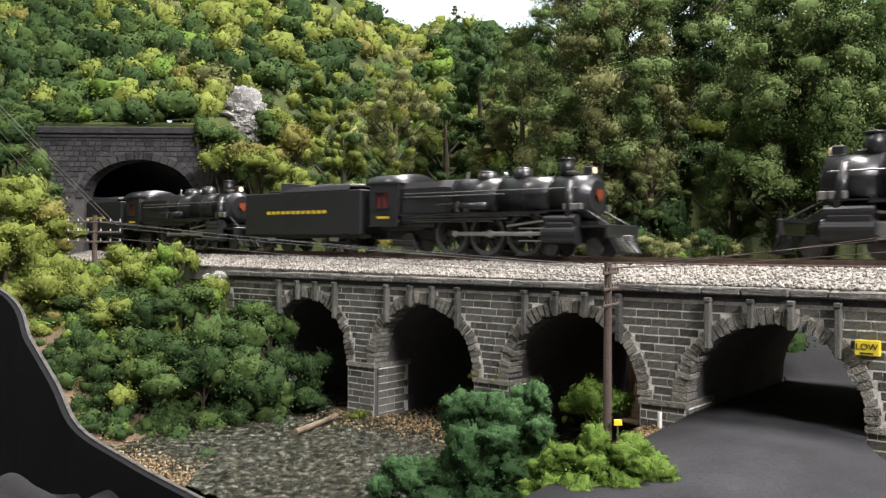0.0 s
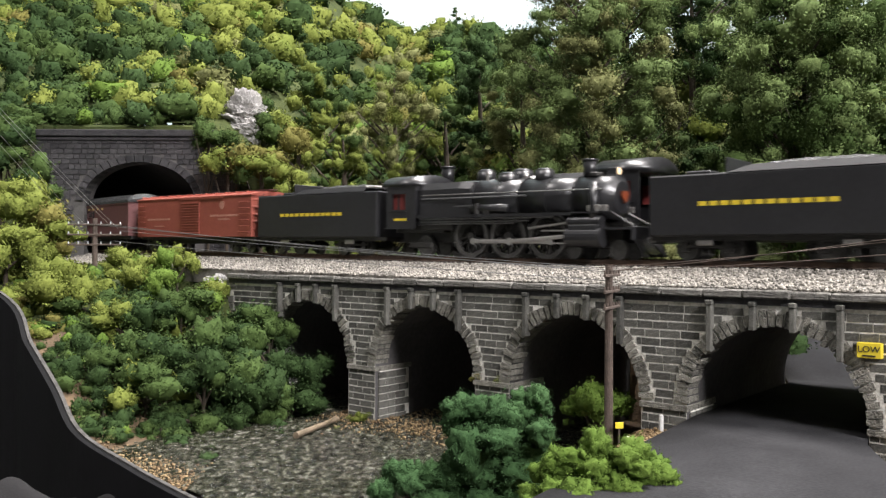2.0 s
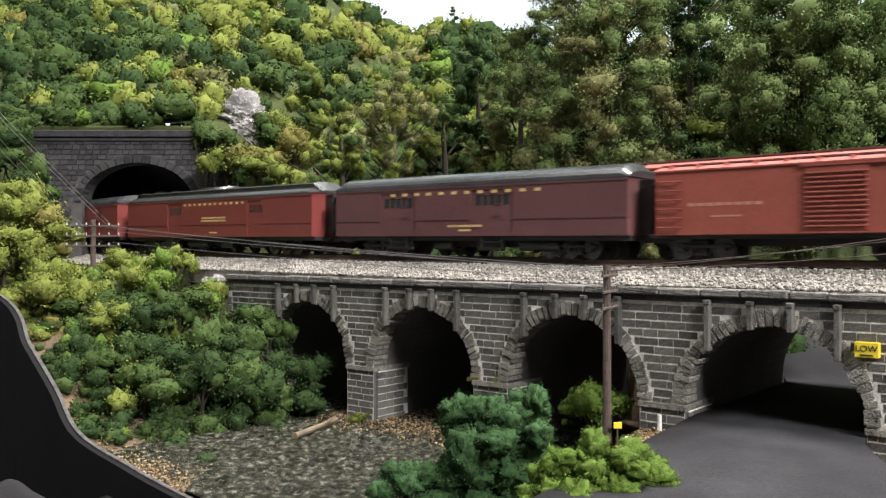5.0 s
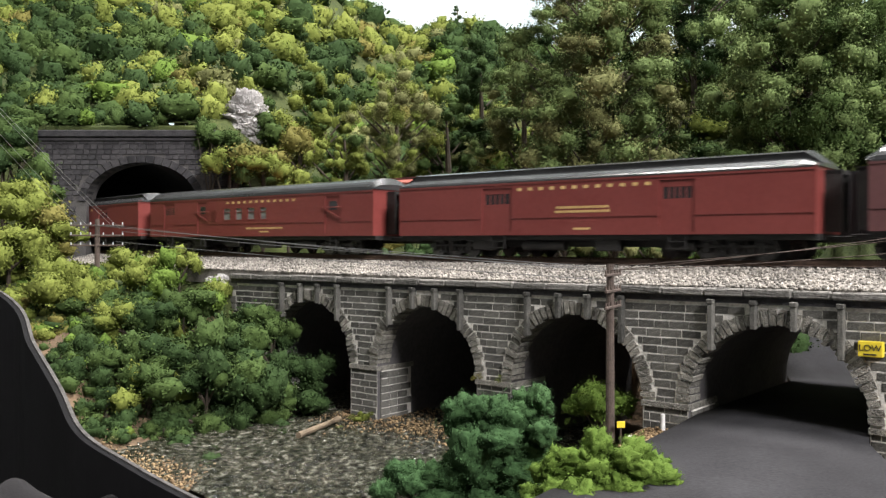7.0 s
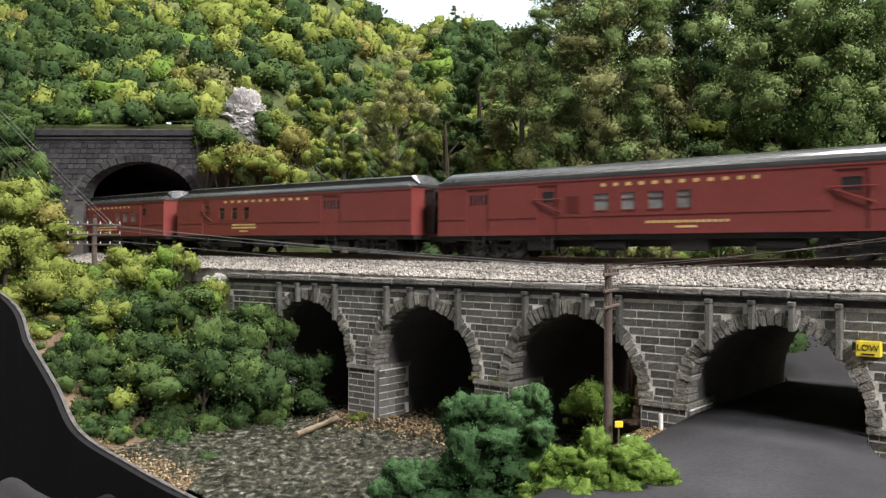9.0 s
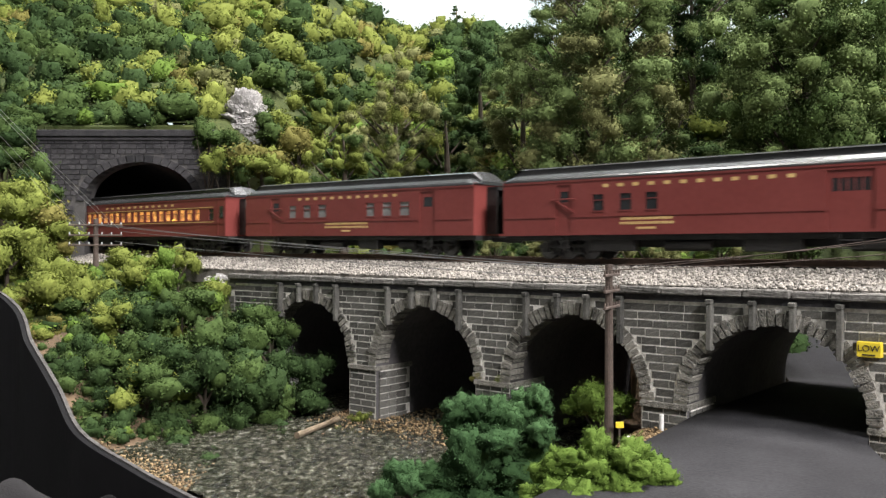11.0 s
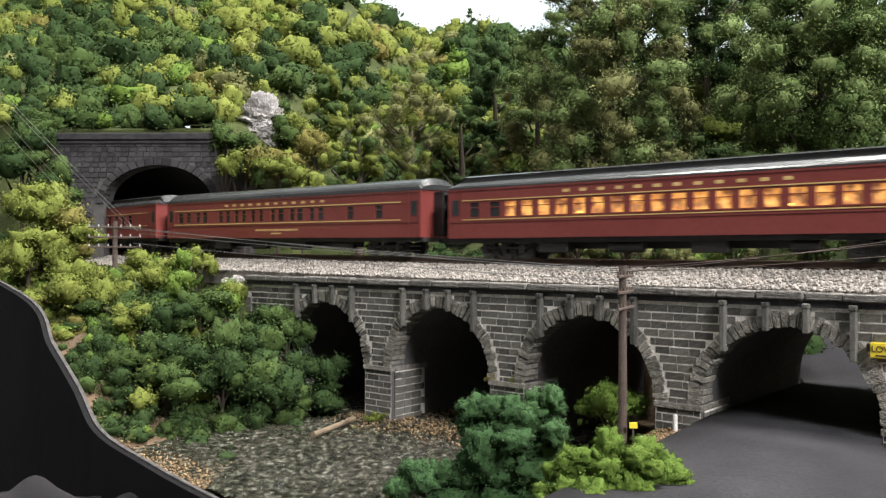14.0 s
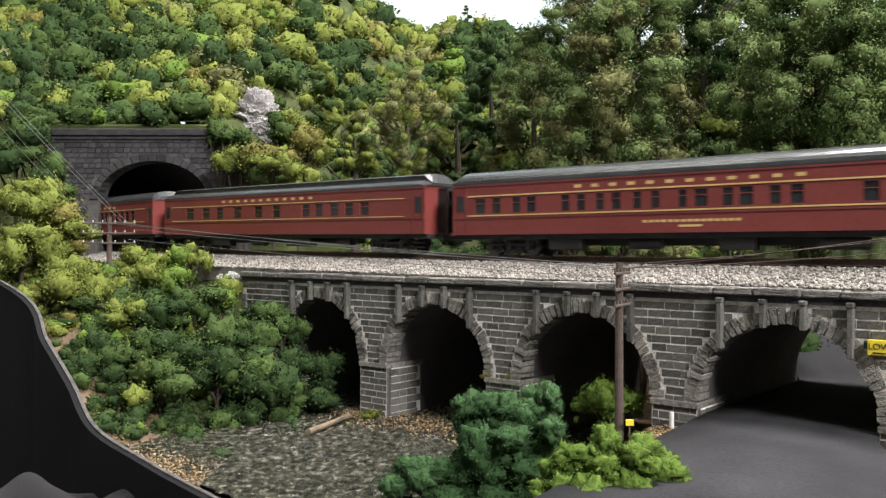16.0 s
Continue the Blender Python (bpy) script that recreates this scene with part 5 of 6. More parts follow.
    rng = random.Random(name + label)
    for k in range(4):
        x = -L * 0.24 + L * 0.16 * k
        w = rng.uniform(0.006, 0.013)
        bm = bmesh.new()
        if k % 2:
            rod(bm, (x - w, -0.012, 0.0068), (x + w, -0.012, 0.0068), 0.0026, None, 12)
        else:
            box(bm, x - w, x + w, -0.0145, -0.0085, 0.0040, 0.0096, 0.0004)
        part("equipment_box", bm, M_GEAR, root)
    truck(root, -L / 2 + 0.036, 3, 0.0125)
    truck(root, L / 2 - 0.036, 3, 0.0125)
    return tagged(root, label, category, "cars of the passenger train")


def boxcar(label, length=0.152, group="freight cars"):
    root = new("boxcar")
    L = length - 0.008
    bm = box(bmesh.new(), -L / 2, L / 2, -0.0168, 0.0168, 0.0115, 0.0410, 0.0003)
    part("body", bm, M_FREIGHT, root)
    prof = [(0.0174, 0.0405), (0.0174, 0.0412), (0.009, 0.0434), (0, 0.0440), (-0.009, 0.0434), (-0.0174, 0.0412), (-0.0174, 0.0405)]
    part("roof", profile(bmesh.new(), prof[::-1], -L / 2 - 0.0008, L / 2 + 0.0008), M_FREIGHT, root)
    bm = bmesh.new()
    for k in range(12):
        x = -L / 2 + (k + 0.5) * L / 12
        box(bm, x - 0.0003, x + 0.0003, -0.0165, -0.0030, 0.0424, 0.0437)
    part("roof_rib", bm, M_FREIGHT, root)
    part("running_board", box(bmesh.new(), -L / 2 - 0.003, L / 2 + 0.003, -0.0028, 0.0028, 0.0446, 0.0452), M_BROWN, root, "raised brown roof walk")
    for x in (-L * 0.3, 0, L * 0.3):
        part("walk_bracket", box(bmesh.new(), x - 0.0006, x + 0.0006, -0.0022, 0.0022, 0.0434, 0.0447), M_BROWN, root)
    for sgn in (-1, 1):
        y = sgn * 0.0168
        o = lambda a: tuple(sorted((y, y + sgn * a)))
        x0, x1 = -L * 0.07, L * 0.085
        bm = box(bmesh.new(), x0, x1, *o(0.0006), 0.0130, 0.0392)
        dr = part("door", bm, M_FREIGHT, root)
        for k in range(12):
            z = 0.0142 + k * 0.0020
            part("door_rib", box(bmesh.new(), x0, x1, *sorted((y + sgn * 0.0006, y + sgn * 0.0013)), z, z + 0.0008, 0.0002), M_FREIGHT, dr)
        bm = box(bmesh.new(), x0 - 0.002, L * 0.28, *o(0.0010), 0.0394, 0.0404)
        box(bm, x0 - 0.002, L * 0.26, *o(0.0010), 0.0118, 0.0126)
        part("door_track", bm, M_FREIGHT, root)
        for side in (-1, 1):
            xa = side * (L / 2 - 0.0075)
            for k in range(6):
                z = 0.0150 + k * 0.0042
                bm = bmesh.new()
                rod(bm, (xa - 0.0055, y + sgn * 0.0012, z), (xa + 0.0055, y + sgn * 0.0012, z), 0.00035, None, 5)
                box(bm, xa - 0.0055, xa - 0.0048, *o(0.0013), z - 0.0003, z + 0.0003)
                box(bm, xa + 0.0048, xa + 0.0055, *o(0.0013), z - 0.0003, z + 0.0003)
                part("ladder_rung", bm, M_FREIGHT, root)
        yy = y + (0 if sgn > 0 else -0.00012)
        bm = bmesh.new()
        rod(bm, (L * 0.27, y, 0.0345), (L * 0.27, y + sgn * 0.0002, 0.0345), 0.0030, None, 20)
        part("emblem", bm, M_FADED, root, "faded round emblem")
        bm = dashes(bmesh.new(), L * 0.17, L * 0.40, 0.0262, 0.0276, yy, 9, 0.2)
        dashes(bm, L * 0.24, L * 0.33, 0.0238, 0.0248, yy, 1, 0)
        dashes(bm, -L * 0.40, -L * 0.18, 0.0245, 0.0259, yy, 8, 0.2)
        dashes(bm, -L * 0.33, -L * 0.24, 0.0195, 0.0203, yy, 1, 0)
        part("lettering", bm, M_FADED, root, "faded unreadable lettering bars")
    for side in (-1, 1):
        bm = bmesh.new()
        for k in range(5):
            z = 0.0160 + k * 0.0052
            xx = side * L / 2
            box(bm, min(xx, xx + side * 0.0006), max(xx, xx + side * 0.0006), -0.0155, 0.0155, z, z + 0.0016, 0.0003)
        part("end_rib", bm, M_FREIGHT, root)
        bm = bmesh.new()
        rod(bm, (side * (L / 2 + 0.0012), 0.006, 0.040), (side * (L / 2 + 0.0018), 0.006, 0.040), 0.0026, None, 14)
        part("brake_wheel", bm, M_BROWN, root)
        x = side * L / 2
        part("coupler", box(bmesh.new(), min(x, x + side * 0.0048), max(x, x + side * 0.0048), -0.0012, 0.0012, 0.0080, 0.0108, 0.0003), M_GEAR, root)
    part("underframe", box(box(bmesh.new(), -L / 2, L / 2, -0.0135, 0.0135, 0.0098, 0.0115), -L / 2, L / 2, -0.003, 0.003, 0.0065, 0.0099), M_GEAR, root)
    truck(root, -L / 2 + 0.020, 2, 0.0195)
    truck(root, L / 2 - 0.020, 2, 0.0195)
    return tagged(root, label, "freight car", group)


def tender(label, far=False):
    root = new("tender")
    L = 0.114
    bm = bmesh.new()
    box(bm, -L / 2, L / 2, -0.0172, 0.0172, 0.0112, 0.0392, 0.0007)
    # raised bunker over the front part, leaning in at the top
    for y0, y1 in ((-0.0172, -0.0164), (0.0164, 0.0172)):
        lean = 0.0026 if y0 < 0 else -0.0026
        pts = [(-0.020, 0.0392), (-0.010, 0.0424), (0.046, 0.0424), (0.046, 0.0392)]
        a = [bm.verts.new((x, y0 + (lean if z > 0.04 else 0), z)) for x, z in pts]
        b_ = [bm.verts.new((x, y1 + (lean if z > 0.04 else 0), z)) for x, z in pts]
        bm.faces.new(a)
        bm.faces.new(b_[::-1])
        for i in range(4):
            bm.faces.new((a[i], b_[i], b_[(i + 1) % 4], a[(i + 1) % 4]))
    part("body", bm, M_TENDER, root, "satin black tank sides")
    bm = bmesh.new()
    bmesh.ops.create_grid(bm, x_segments=44, y_segments=22, size=0.5, matrix=Matrix.Translation((0.016, 0, 0.0412)) @ Matrix.Diagonal((0.060, 0.027, 1, 1)))
    for v_ in bm.verts:
        q = v_.co
        v_.co.z += 0.0035 * max(0, 1 - (q.y / 0.0135) ** 2) * max(0, 1 - ((q.x - 0.016) / 0.032) ** 4) + 0.0011 * noise.noise(q * 500)
    part("coal", bm, M_COAL, root, "heap of glossy black coal")
    part("deck_hatch", box(bmesh.new(), -0.044, -0.032, -0.006, 0.006, 0.0390, 0.0418, 0.0006), M_TENDER, root)
    part("bunker_plate", box(bmesh.new(), -0.0215, -0.0205, -0.0150, 0.0150, 0.0390, 0.0462, 0.0003), M_TENDER, root)
    for sgn in (-1, 1):
        y = sgn * 0.0172
        part("lettering", dashes(bmesh.new(), -0.0335, 0.0270, 0.0248, 0.0268, y + (0 if sgn > 0 else -0.00012), 12, 0.25), M_LETTER, root, "yellow lettering drawn as bars")
        bm = bmesh.new()
        for k in range(24):
            for z in (0.0128, 0.0378):
                ball(bm, (-L / 2 + 0.003 + k * (L - 0.006) / 23, y, z), 0.00022, 1, 1, 1, 1)
        part("rivet", bm, M_TENDER, root)
    bm = bmesh.new()
    for k in range(6):
        rod(bm, (-L / 2 - 0.0008, -0.012, 0.014 + k * 0.0045), (-L / 2 - 0.0008, -0.006, 0.014 + k * 0.0045), 0.0003, None, 5)
    for y in (-0.012, -0.006):
        rod(bm, (-L / 2 - 0.0008, y, 0.011), (-L / 2 - 0.0008, y, 0.041), 0.0003, None, 5)
    part("ladder", bm, M_GEAR, root)
    bm = bmesh.new()
    for k in range(7):
        rod(bm, (0.040 + 0.0018 * k, -0.012, 0.0420 + 0.0006 * (k % 2)), (0.047 + 0.0012 * k, 0.010, 0.0432), 0.0005, None, 6)
    part("pipework", bm, M_STEEL, root, "bright pipes across the tender front")
    part("underframe", box(bmesh.new(), -L / 2, L / 2 + 0.006, -0.0145, 0.0145, 0.0092, 0.0113), M_GEAR, root)
    part("coupler", box(bmesh.new(), -L / 2 - 0.005, -L / 2, -0.0012, 0.0012, 0.0080, 0.0108, 0.0003), M_GEAR, root)
    truck(root, -L / 2 + 0.026, 2, 0.021)
    truck(root, L / 2 - 0.026, 2, 0.021)
    for x in (-L / 2 + 0.026, L / 2 - 0.026):
        part("axle_guard", box(bmesh.new(), x - 0.004, x + 0.004, -0.0150, -0.0138, 0.0070, 0.0098, 0.0005), M_STEEL, root)
    return tagged(root, label, "tender", "steam engines")


DRIVERS, DR, CRANK = (0.0590, 0.0841, 0.1092), 0.0118, 0.0043


def locomotive(label, speed):
    """A three-coupled express engine; x runs from the cab's back at 0 to the pilot at 0.166."""
    root = new("steam_locomotive")
    # firebox with square shoulders
    bm = bmesh.new()
    rings = []
    for x, hw, z0, z1 in ((0.022, 0.0148, 0.018, 0.0432), (0.052, 0.0138, 0.020, 0.0436), (0.060, 0.0128, 0.0205, 0.0432)):
        pts = [(-hw, z0), (-hw * 1.02, (z0 + z1) / 2), (-hw, z1 - 0.005), (-hw * 0.80, z1 - 0.0012), (0, z1), (hw * 0.80, z1 - 0.0012), (hw, z1 - 0.005), (hw * 1.02, (z0 + z1) / 2), (hw, z0)]
        rings.append([bm.verts.new((x, y, z)) for y, z in pts])
    for a, b_ in zip(rings, rings[1:]):
        for i in range(9):
            bm.faces.new((a[i], a[(i + 1) % 9], b_[(i + 1) % 9], b_[i]))
    bm.faces.new(rings[0])
    bm.faces.new(rings[-1][::-1])
    part("firebox", bm, M_BLACK, root)
    bm = bmesh.new()
    rod(bm, (0.058, 0, 0.0312), (0.090, 0, 0.0312), 0.0124, 0.0118, 36)
    rod(bm, (0.090, 0, 0.0312), (0.124, 0, 0.0312), 0.0118, 0.0113, 36)
    part("boiler", bm, M_BLACK, root, "glossy black boiler barrel", True)
    bm = bmesh.new()
    for x in (0.060, 0.0755, 0.090, 0.107, 0.123):
        rod(bm, (x, 0, 0.0312), (x + 0.0007, 0, 0.0312), 0.0127 - (x - 0.06) * 0.016, None, 36)
    part("boiler_band", bm, M_BLACK, root)
    bm = rod(bmesh.new(), (0.124, 0, 0.0312), (0.1445, 0, 0.0312), 0.0114, 0.0114, 36)
    part("smokebox", bm, M_BLACK, root, "", True)
    bm = rod(bmesh.new(), (0.1445, 0, 0.0312), (0.1462, 0, 0.0312), 0.0098, 0.0082, 30)
    rod(bm, (0.1460, 0, 0.0312), (0.1470, 0, 0.0312), 0.0030, None, 14)
    part("smokebox_door", bm, M_BLACK, root)
    bm = bmesh.new()
    pts = [(-0.0030, 0.0345), (0.0030, 0.0345), (0.0034, 0.0318), (0, 0.0282), (-0.0034, 0.0318)]
    profile(bm, pts, 0.1468, 0.1478)
    part("number_plate", bm, M_PLATE, root, "orange-red shield plate")
    part("smokebox_bracket", box(bmesh.new(), 0.1380, 0.1446, -0.0034, 0.0034, 0.0418, 0.0428, 0.0003), M_BLACK, root)
    hl = part("headlight", box(bmesh.new(), 0.1385, 0.1440, -0.0022, 0.0022, 0.0424, 0.0468, 0.0006), M_BLACK, root)
    part("lamp_glass", rod(bmesh.new(), (0.1440, 0, 0.0446), (0.1445, 0, 0.0446), 0.0017, None, 12), M_LAMP, hl, "warm lit lamp glass")
    part("generator", box(bmesh.new(), 0.1300, 0.1345, -0.0050, 0.0020, 0.0420, 0.0446, 0.0006), M_GEAR, root)
    bm = rod(bmesh.new(), (0.1275, 0, 0.0412), (0.1275, 0, 0.0512), 0.0034, 0.0038, 18)
    rod(bm, (0.1275, 0, 0.0506), (0.1275, 0, 0.0516), 0.0043, None, 18)
    part("smokestack", bm, M_BLACK, root, "", True)
    for x, r_, h in ((0.100, 0.0056, 0.0486), (0.076, 0.0062, 0.0474)):
        bm = rod(bmesh.new(), (x, 0, 0.0400), (x, 0, h - 0.0016), r_, r_ * 0.9, 20)
        ball(bm, (x, 0, h - 0.0016), r_ * 0.9, 1, 1, 0.35, 2)
        part("dome", bm, M_BLACK, root, "", True)
    bm = ball(bmesh.new(), (0.0885, 0, 0.0448), 0.0013, 1, 1, 1.1, 2)
    box(bm, 0.0865, 0.0905, -0.0018, 0.0018, 0.0425, 0.0440)
    part("bell", bm, M_STEEL, root, "small steel bell")
    bm = rod(bmesh.new(), (0.064, -0.003, 0.0430), (0.064, -0.003, 0.0472), 0.0008, None, 8)
    part("whistle", bm, M_STEEL, root)
    # cab
    bm = bmesh.new()
    for y in (-0.0174, 0.0166):
        panel(bm, 0.0, 0.0225, 0.0165, 0.0412, y, 0.0008, [(0.0045, 0.0150, 0.0272, 0.0365)])
    box(bm, 0.0215, 0.0225, -0.0166, 0.0166, 0.0200, 0.0412)
    part("cab", bm, M_BLACK, root)
    prof = [(0.0182 * math.cos(a), 0.0410 + 0.0072 * math.sin(a)) for a in (math.pi * k / 12 for k in range(13))]
    part("cab_roof", profile(bmesh.new(), prof[::-1], -0.003, 0.0235), M_BLACK, root, "", True)
    for y in (-0.0160, 0.0156):
        part("window_pane", box(bmesh.new(), 0.0045, 0.0150, y, y + 0.0003, 0.0272, 0.0365), M_CABIN, root, "red-lined cab window")
        part("window_post", box(bmesh.new(), 0.0085, 0.0092, y - 0.0006, y + 0.0008, 0.0272, 0.0365), M_BLACK, root)
    for sgn in (-1, 1):
        y = sgn * 0.0174
        y0, y1 = sorted((y, y + sgn * 0.0012))
        bm = box(bmesh.new(), 0.0035, 0.0160, y0, y1, 0.0264, 0.0272)
        box(bm, 0.0, 0.0225, y0, y1, 0.0160, 0.0168)
        part("arm_rest", bm, M_BLACK, root)
        part("lettering", dashes(bmesh.new(), 0.0060, 0.0160, 0.0208, 0.0222, y + (0 if sgn > 0 else -0.00012), 1, 0), M_LETTER, root)
        # running board, handrail and piping
        bm = box(bmesh.new(), 0.0225, 0.141, min(sgn * 0.0105, sgn * 0.0166), max(sgn * 0.0105, sgn * 0.0166), 0.0232, 0.0238)
        box(bm, 0.0225, 0.126, min(sgn * 0.0160, sgn * 0.0166), max(sgn * 0.0160, sgn * 0.0166), 0.0222, 0.0238)
        part("running_board", bm, M_BLACK, root)
        bm = bmesh.new()
        rod(bm, (0.026, sgn * 0.0148, 0.0352), (0.142, sgn * 0.0126, 0.0352), 0.00035, None, 6)
        for x in (0.035, 0.060, 0.080, 0.100, 0.120, 0.140):
            rod(bm, (x, sgn * 0.0105, 0.0352), (x, sgn * 0.0146, 0.0352), 0.00035, None, 5)
        part("handrail", bm, M_STEEL, root)
        bm = bmesh.new()
        for k, (xa, xb, z, r_) in enumerate(((0.026, 0.098, 0.0330, 0.0005), (0.024, 0.115, 0.0216, 0.0006), (0.024, 0.100, 0.0200, 0.0005), (0.024, 0.090, 0.0188, 0.0005), (0.030, 0.075, 0.0285, 0.0006))):
            rod(bm, (xa, sgn * (0.0152 - 0.0004 * k), z), (xb, sgn * (0.0152 - 0.0004 * k), z), r_, None, 6)
        part("pipe", bm, M_PIPE, root)
        bm = rod(bmesh.new(), (0.062, sgn * 0.0146, 0.0268), (0.086, sgn * 0.0146, 0.0268), 0.0022, None, 14)
        part("air_tank", bm, M_BLACK, root, "", True)
        bm = rod(bmesh.new(), (0.0665, sgn * 0.0158, 0.0238), (0.0665, sgn * 0.0158, 0.0298), 0.0016, None, 10)
        box(bm, 0.071, 0.075, min(sgn * 0.013, sgn * 0.0165), max(sgn * 0.013, sgn * 0.0165), 0.0238, 0.0262)
        part("air_pump", bm, M_GEAR, root)
        for x in (0.1345, 0.1385, 0.1425):
            part("step_plate", box(bmesh.new(), x, x + 0.0028, min(sgn * 0.0128, sgn * 0.0150), max(sgn * 0.0128, sgn * 0.0150), 0.0240, 0.0272, 0.0002), M_STEEL, root)
        bm = rod(bmesh.new(), (0.136, sgn * 0.0108, 0.0385), (0.138, sgn * 0.0145, 0.0200), 0.0022, None, 12)
        part("steam_pipe", bm, M_BLACK, root, "", True)
        bm = box(bmesh.new(), 0.1245, 0.1420, min(sgn * 0.0090, sgn * 0.0172), max(sgn * 0.0090, sgn * 0.0172), 0.0075, 0.0180, 0.0010)
        rod(bm, (0.1240, sgn * 0.0140, 0.0188), (0.1425, sgn * 0.0140, 0.0188), 0.0030, None, 16)
        rod(bm, (0.1235, sgn * 0.0138, 0.0112), (0.1435, sgn * 0.0138, 0.0112), 0.0050, None, 20)
        part("cylinder", bm, M_BLACK, root)
        bm = box(bmesh.new(), 0.1075, 0.1240, min(sgn * 0.0136, sgn * 0.0148), max(sgn * 0.0136, sgn * 0.0148), 0.0142, 0.0150)
        box(bm, 0.1075, 0.1240, min(sgn * 0.0136, sgn * 0.0148), max(sgn * 0.0136, sgn * 0.0148), 0.0078, 0.0085)
        rod(bm, (0.100, sgn * 0.0150, 0.0158), (0.1235, sgn * 0.0146, 0.0186), 0.0007, None, 6)
        part("crosshead_guide", bm, M_STEEL, root)
        # moving gear
        for x in DRIVERS:
            w = child("driving_wheel", shared("driver_centre", lambda: spoked(DR, 0.0022, 14), M_GEAR), root, pose(x, -0.0112, DR) if sgn < 0 else pose(x, 0.0112, DR, 0, 0, 180))
            child("tyre", shared("driver_tyre", lambda: wheel_mesh(DR, 0.0022, 0), M_TYRE), w)
            spinners.append((w, "wheel", (x, sgn * 0.0112, DR), sgn, speed))
        def make_rod():
            bm = box(bmesh.new(), DRIVERS[0] - DRIVERS[1], DRIVERS[2] - DRIVERS[1], -0.0005, 0.0005, -0.0011, 0.0011, 0.0003)
            for x in DRIVERS:
                rod(bm, (x - DRIVERS[1], -0.0008, 0), (x - DRIVERS[1], 0.0008, 0), 0.0018, None, 12)
            return bm
        sr = child("side_rod", shared("side_rod", make_rod, M_STEEL), root, pose(DRIVERS[1], sgn * 0.0130, DR))
        spinners.append((sr, "side", (DRIVERS[1], sgn * 0.0130, DR), sgn, speed))
        def make_main():
            bm = box(bmesh.new(), 0, 0.0375, -0.0005, 0.0005, -0.0010, 0.0010, 0.0003)
            rod(bm, (0, -0.0008, 0), (0, 0.0008, 0), 0.0020, None, 12)
            box(bm, 0.0355, 0.0405, -0.0010, 0.0010, -0.0028, 0.0028, 0.0004)
            return bm
        mr = child("main_rod", shared("main_rod", make_main, M_STEEL), root, pose(DRIVERS[1], sgn * 0.0142, DR))
        spinners.append((mr, "main", (DRIVERS[1], sgn * 0.0142, DR), sgn, speed))
    # frame, leading and trailing wheels
    bm = box(bmesh.new(), 0.004, 0.150, -0.0062, 0.0062, 0.0085, 0.0185)
    box(bm, 0.004, 0.040, -0.0125, 0.0125, 0.0140, 0.0185)
    box(bm, 0.022, 0.048, -0.0136, 0.0136, 0.0150, 0.0205, 0.001)
    part("frame", bm, M_GEAR, root)
    for x, r_ in ((0.024, 0.0062), (0.1235, 0.0050), (0.1490, 0.0050)):
        for sgn in (-1, 1):
            bm = wheel_mesh(r_, 0.0018, 0)
            rod(bm, (0, 0.0004, 0), (0, 0.0014, 0), r_ * 0.85, None, 14)
            ob = part("small_wheel", bm, M_TYRE, root)
            ob.matrix_basis = pose(x, sgn * 0.0092, r_, 0, 0, 0 if sgn < 0 else 180)
    bm = bmesh.new()
    for sgn in (-1, 1):
        box(bm, 0.014, 0.032, min(sgn * 0.0116, sgn * 0.0130), max(sgn * 0.0116, sgn * 0.0130), 0.0048, 0.0082, 0.0005)
    part("trailing_truck", bm, M_GEAR, root)
    bm = box(bmesh.new(), 0.1440, 0.1600, -0.0140, 0.0140, 0.0150, 0.0162)
    box(bm, 0.1590, 0.1610, -0.0160, 0.0160, 0.0098, 0.0165, 0.0004)
    part("pilot_deck", bm, M_BLACK, root)
    pilot = part("pilot", box(bmesh.new(), 0.1615, 0.1660, -0.0100, 0.0100, 0.0018, 0.0030), M_BLACK, root)
    for k in range(9):
        y = (k - 4) * 0.0034
        part("pilot_bar", rod(bmesh.new(), (0.1600, y, 0.0105), (0.1690 - abs(y) * 0.35, y * 0.85, 0.0022), 0.0007, None, 5), M_BLACK, pilot)
    bm = box(bmesh.new(), 0.1605, 0.1660, -0.0012, 0.0012, 0.0085, 0.0112, 0.0003)
    part("coupler", bm, M_STEEL, root)
    bm = bmesh.new()
    for sgn in (-1, 1):
        rod(bm, (0.1590, sgn * 0.0105, 0.0160), (0.1440, sgn * 0.0085, 0.0240), 0.0006, None, 6)
        rod(bm, (0.1600, sgn * 0.0145, 0.0165), (0.1600, sgn * 0.0145, 0.0210), 0.0003, None, 5)
    part("deck_brace", bm, M_GEAR, root)
    part("drawbar", box(bmesh.new(), -0.010, 0.004, -0.002, 0.002, 0.0085, 0.0100), M_GEAR, root)
    return tagged(root, label, "steam locomotive", "steam engines")


# near train, head first
def engine(head, d, speed, facing, label, size=1.0):
    lo = locomotive(label, speed)
    te = tender("satin black tender with yellow lettering and heaped coal" if d == 0 else "black tender on the far track")
    lo.scale = (size, size, size)
    movers.append((lo, head - facing * 0.1685 * size, speed, d, facing))
    movers.append((te, head - facing * (0.1685 * size + 0.0085 + 0.057), speed, d, facing))


engine(-0.0300, 0.0, SPEED, 1, "glossy black express steam engine leading the train")
engine(-0.3215, 0.0, SPEED, 1, "glossy black steam engine coupled second")


def couple(ob, front, back):
    movers.append((ob, (front + back) / 2 - 0.002, SPEED, 0.0, 1))


couple(boxcar("oxide red wooden-door boxcar with faded lettering", 0.1639, "cars of the passenger train"), -0.6125, -0.7764)
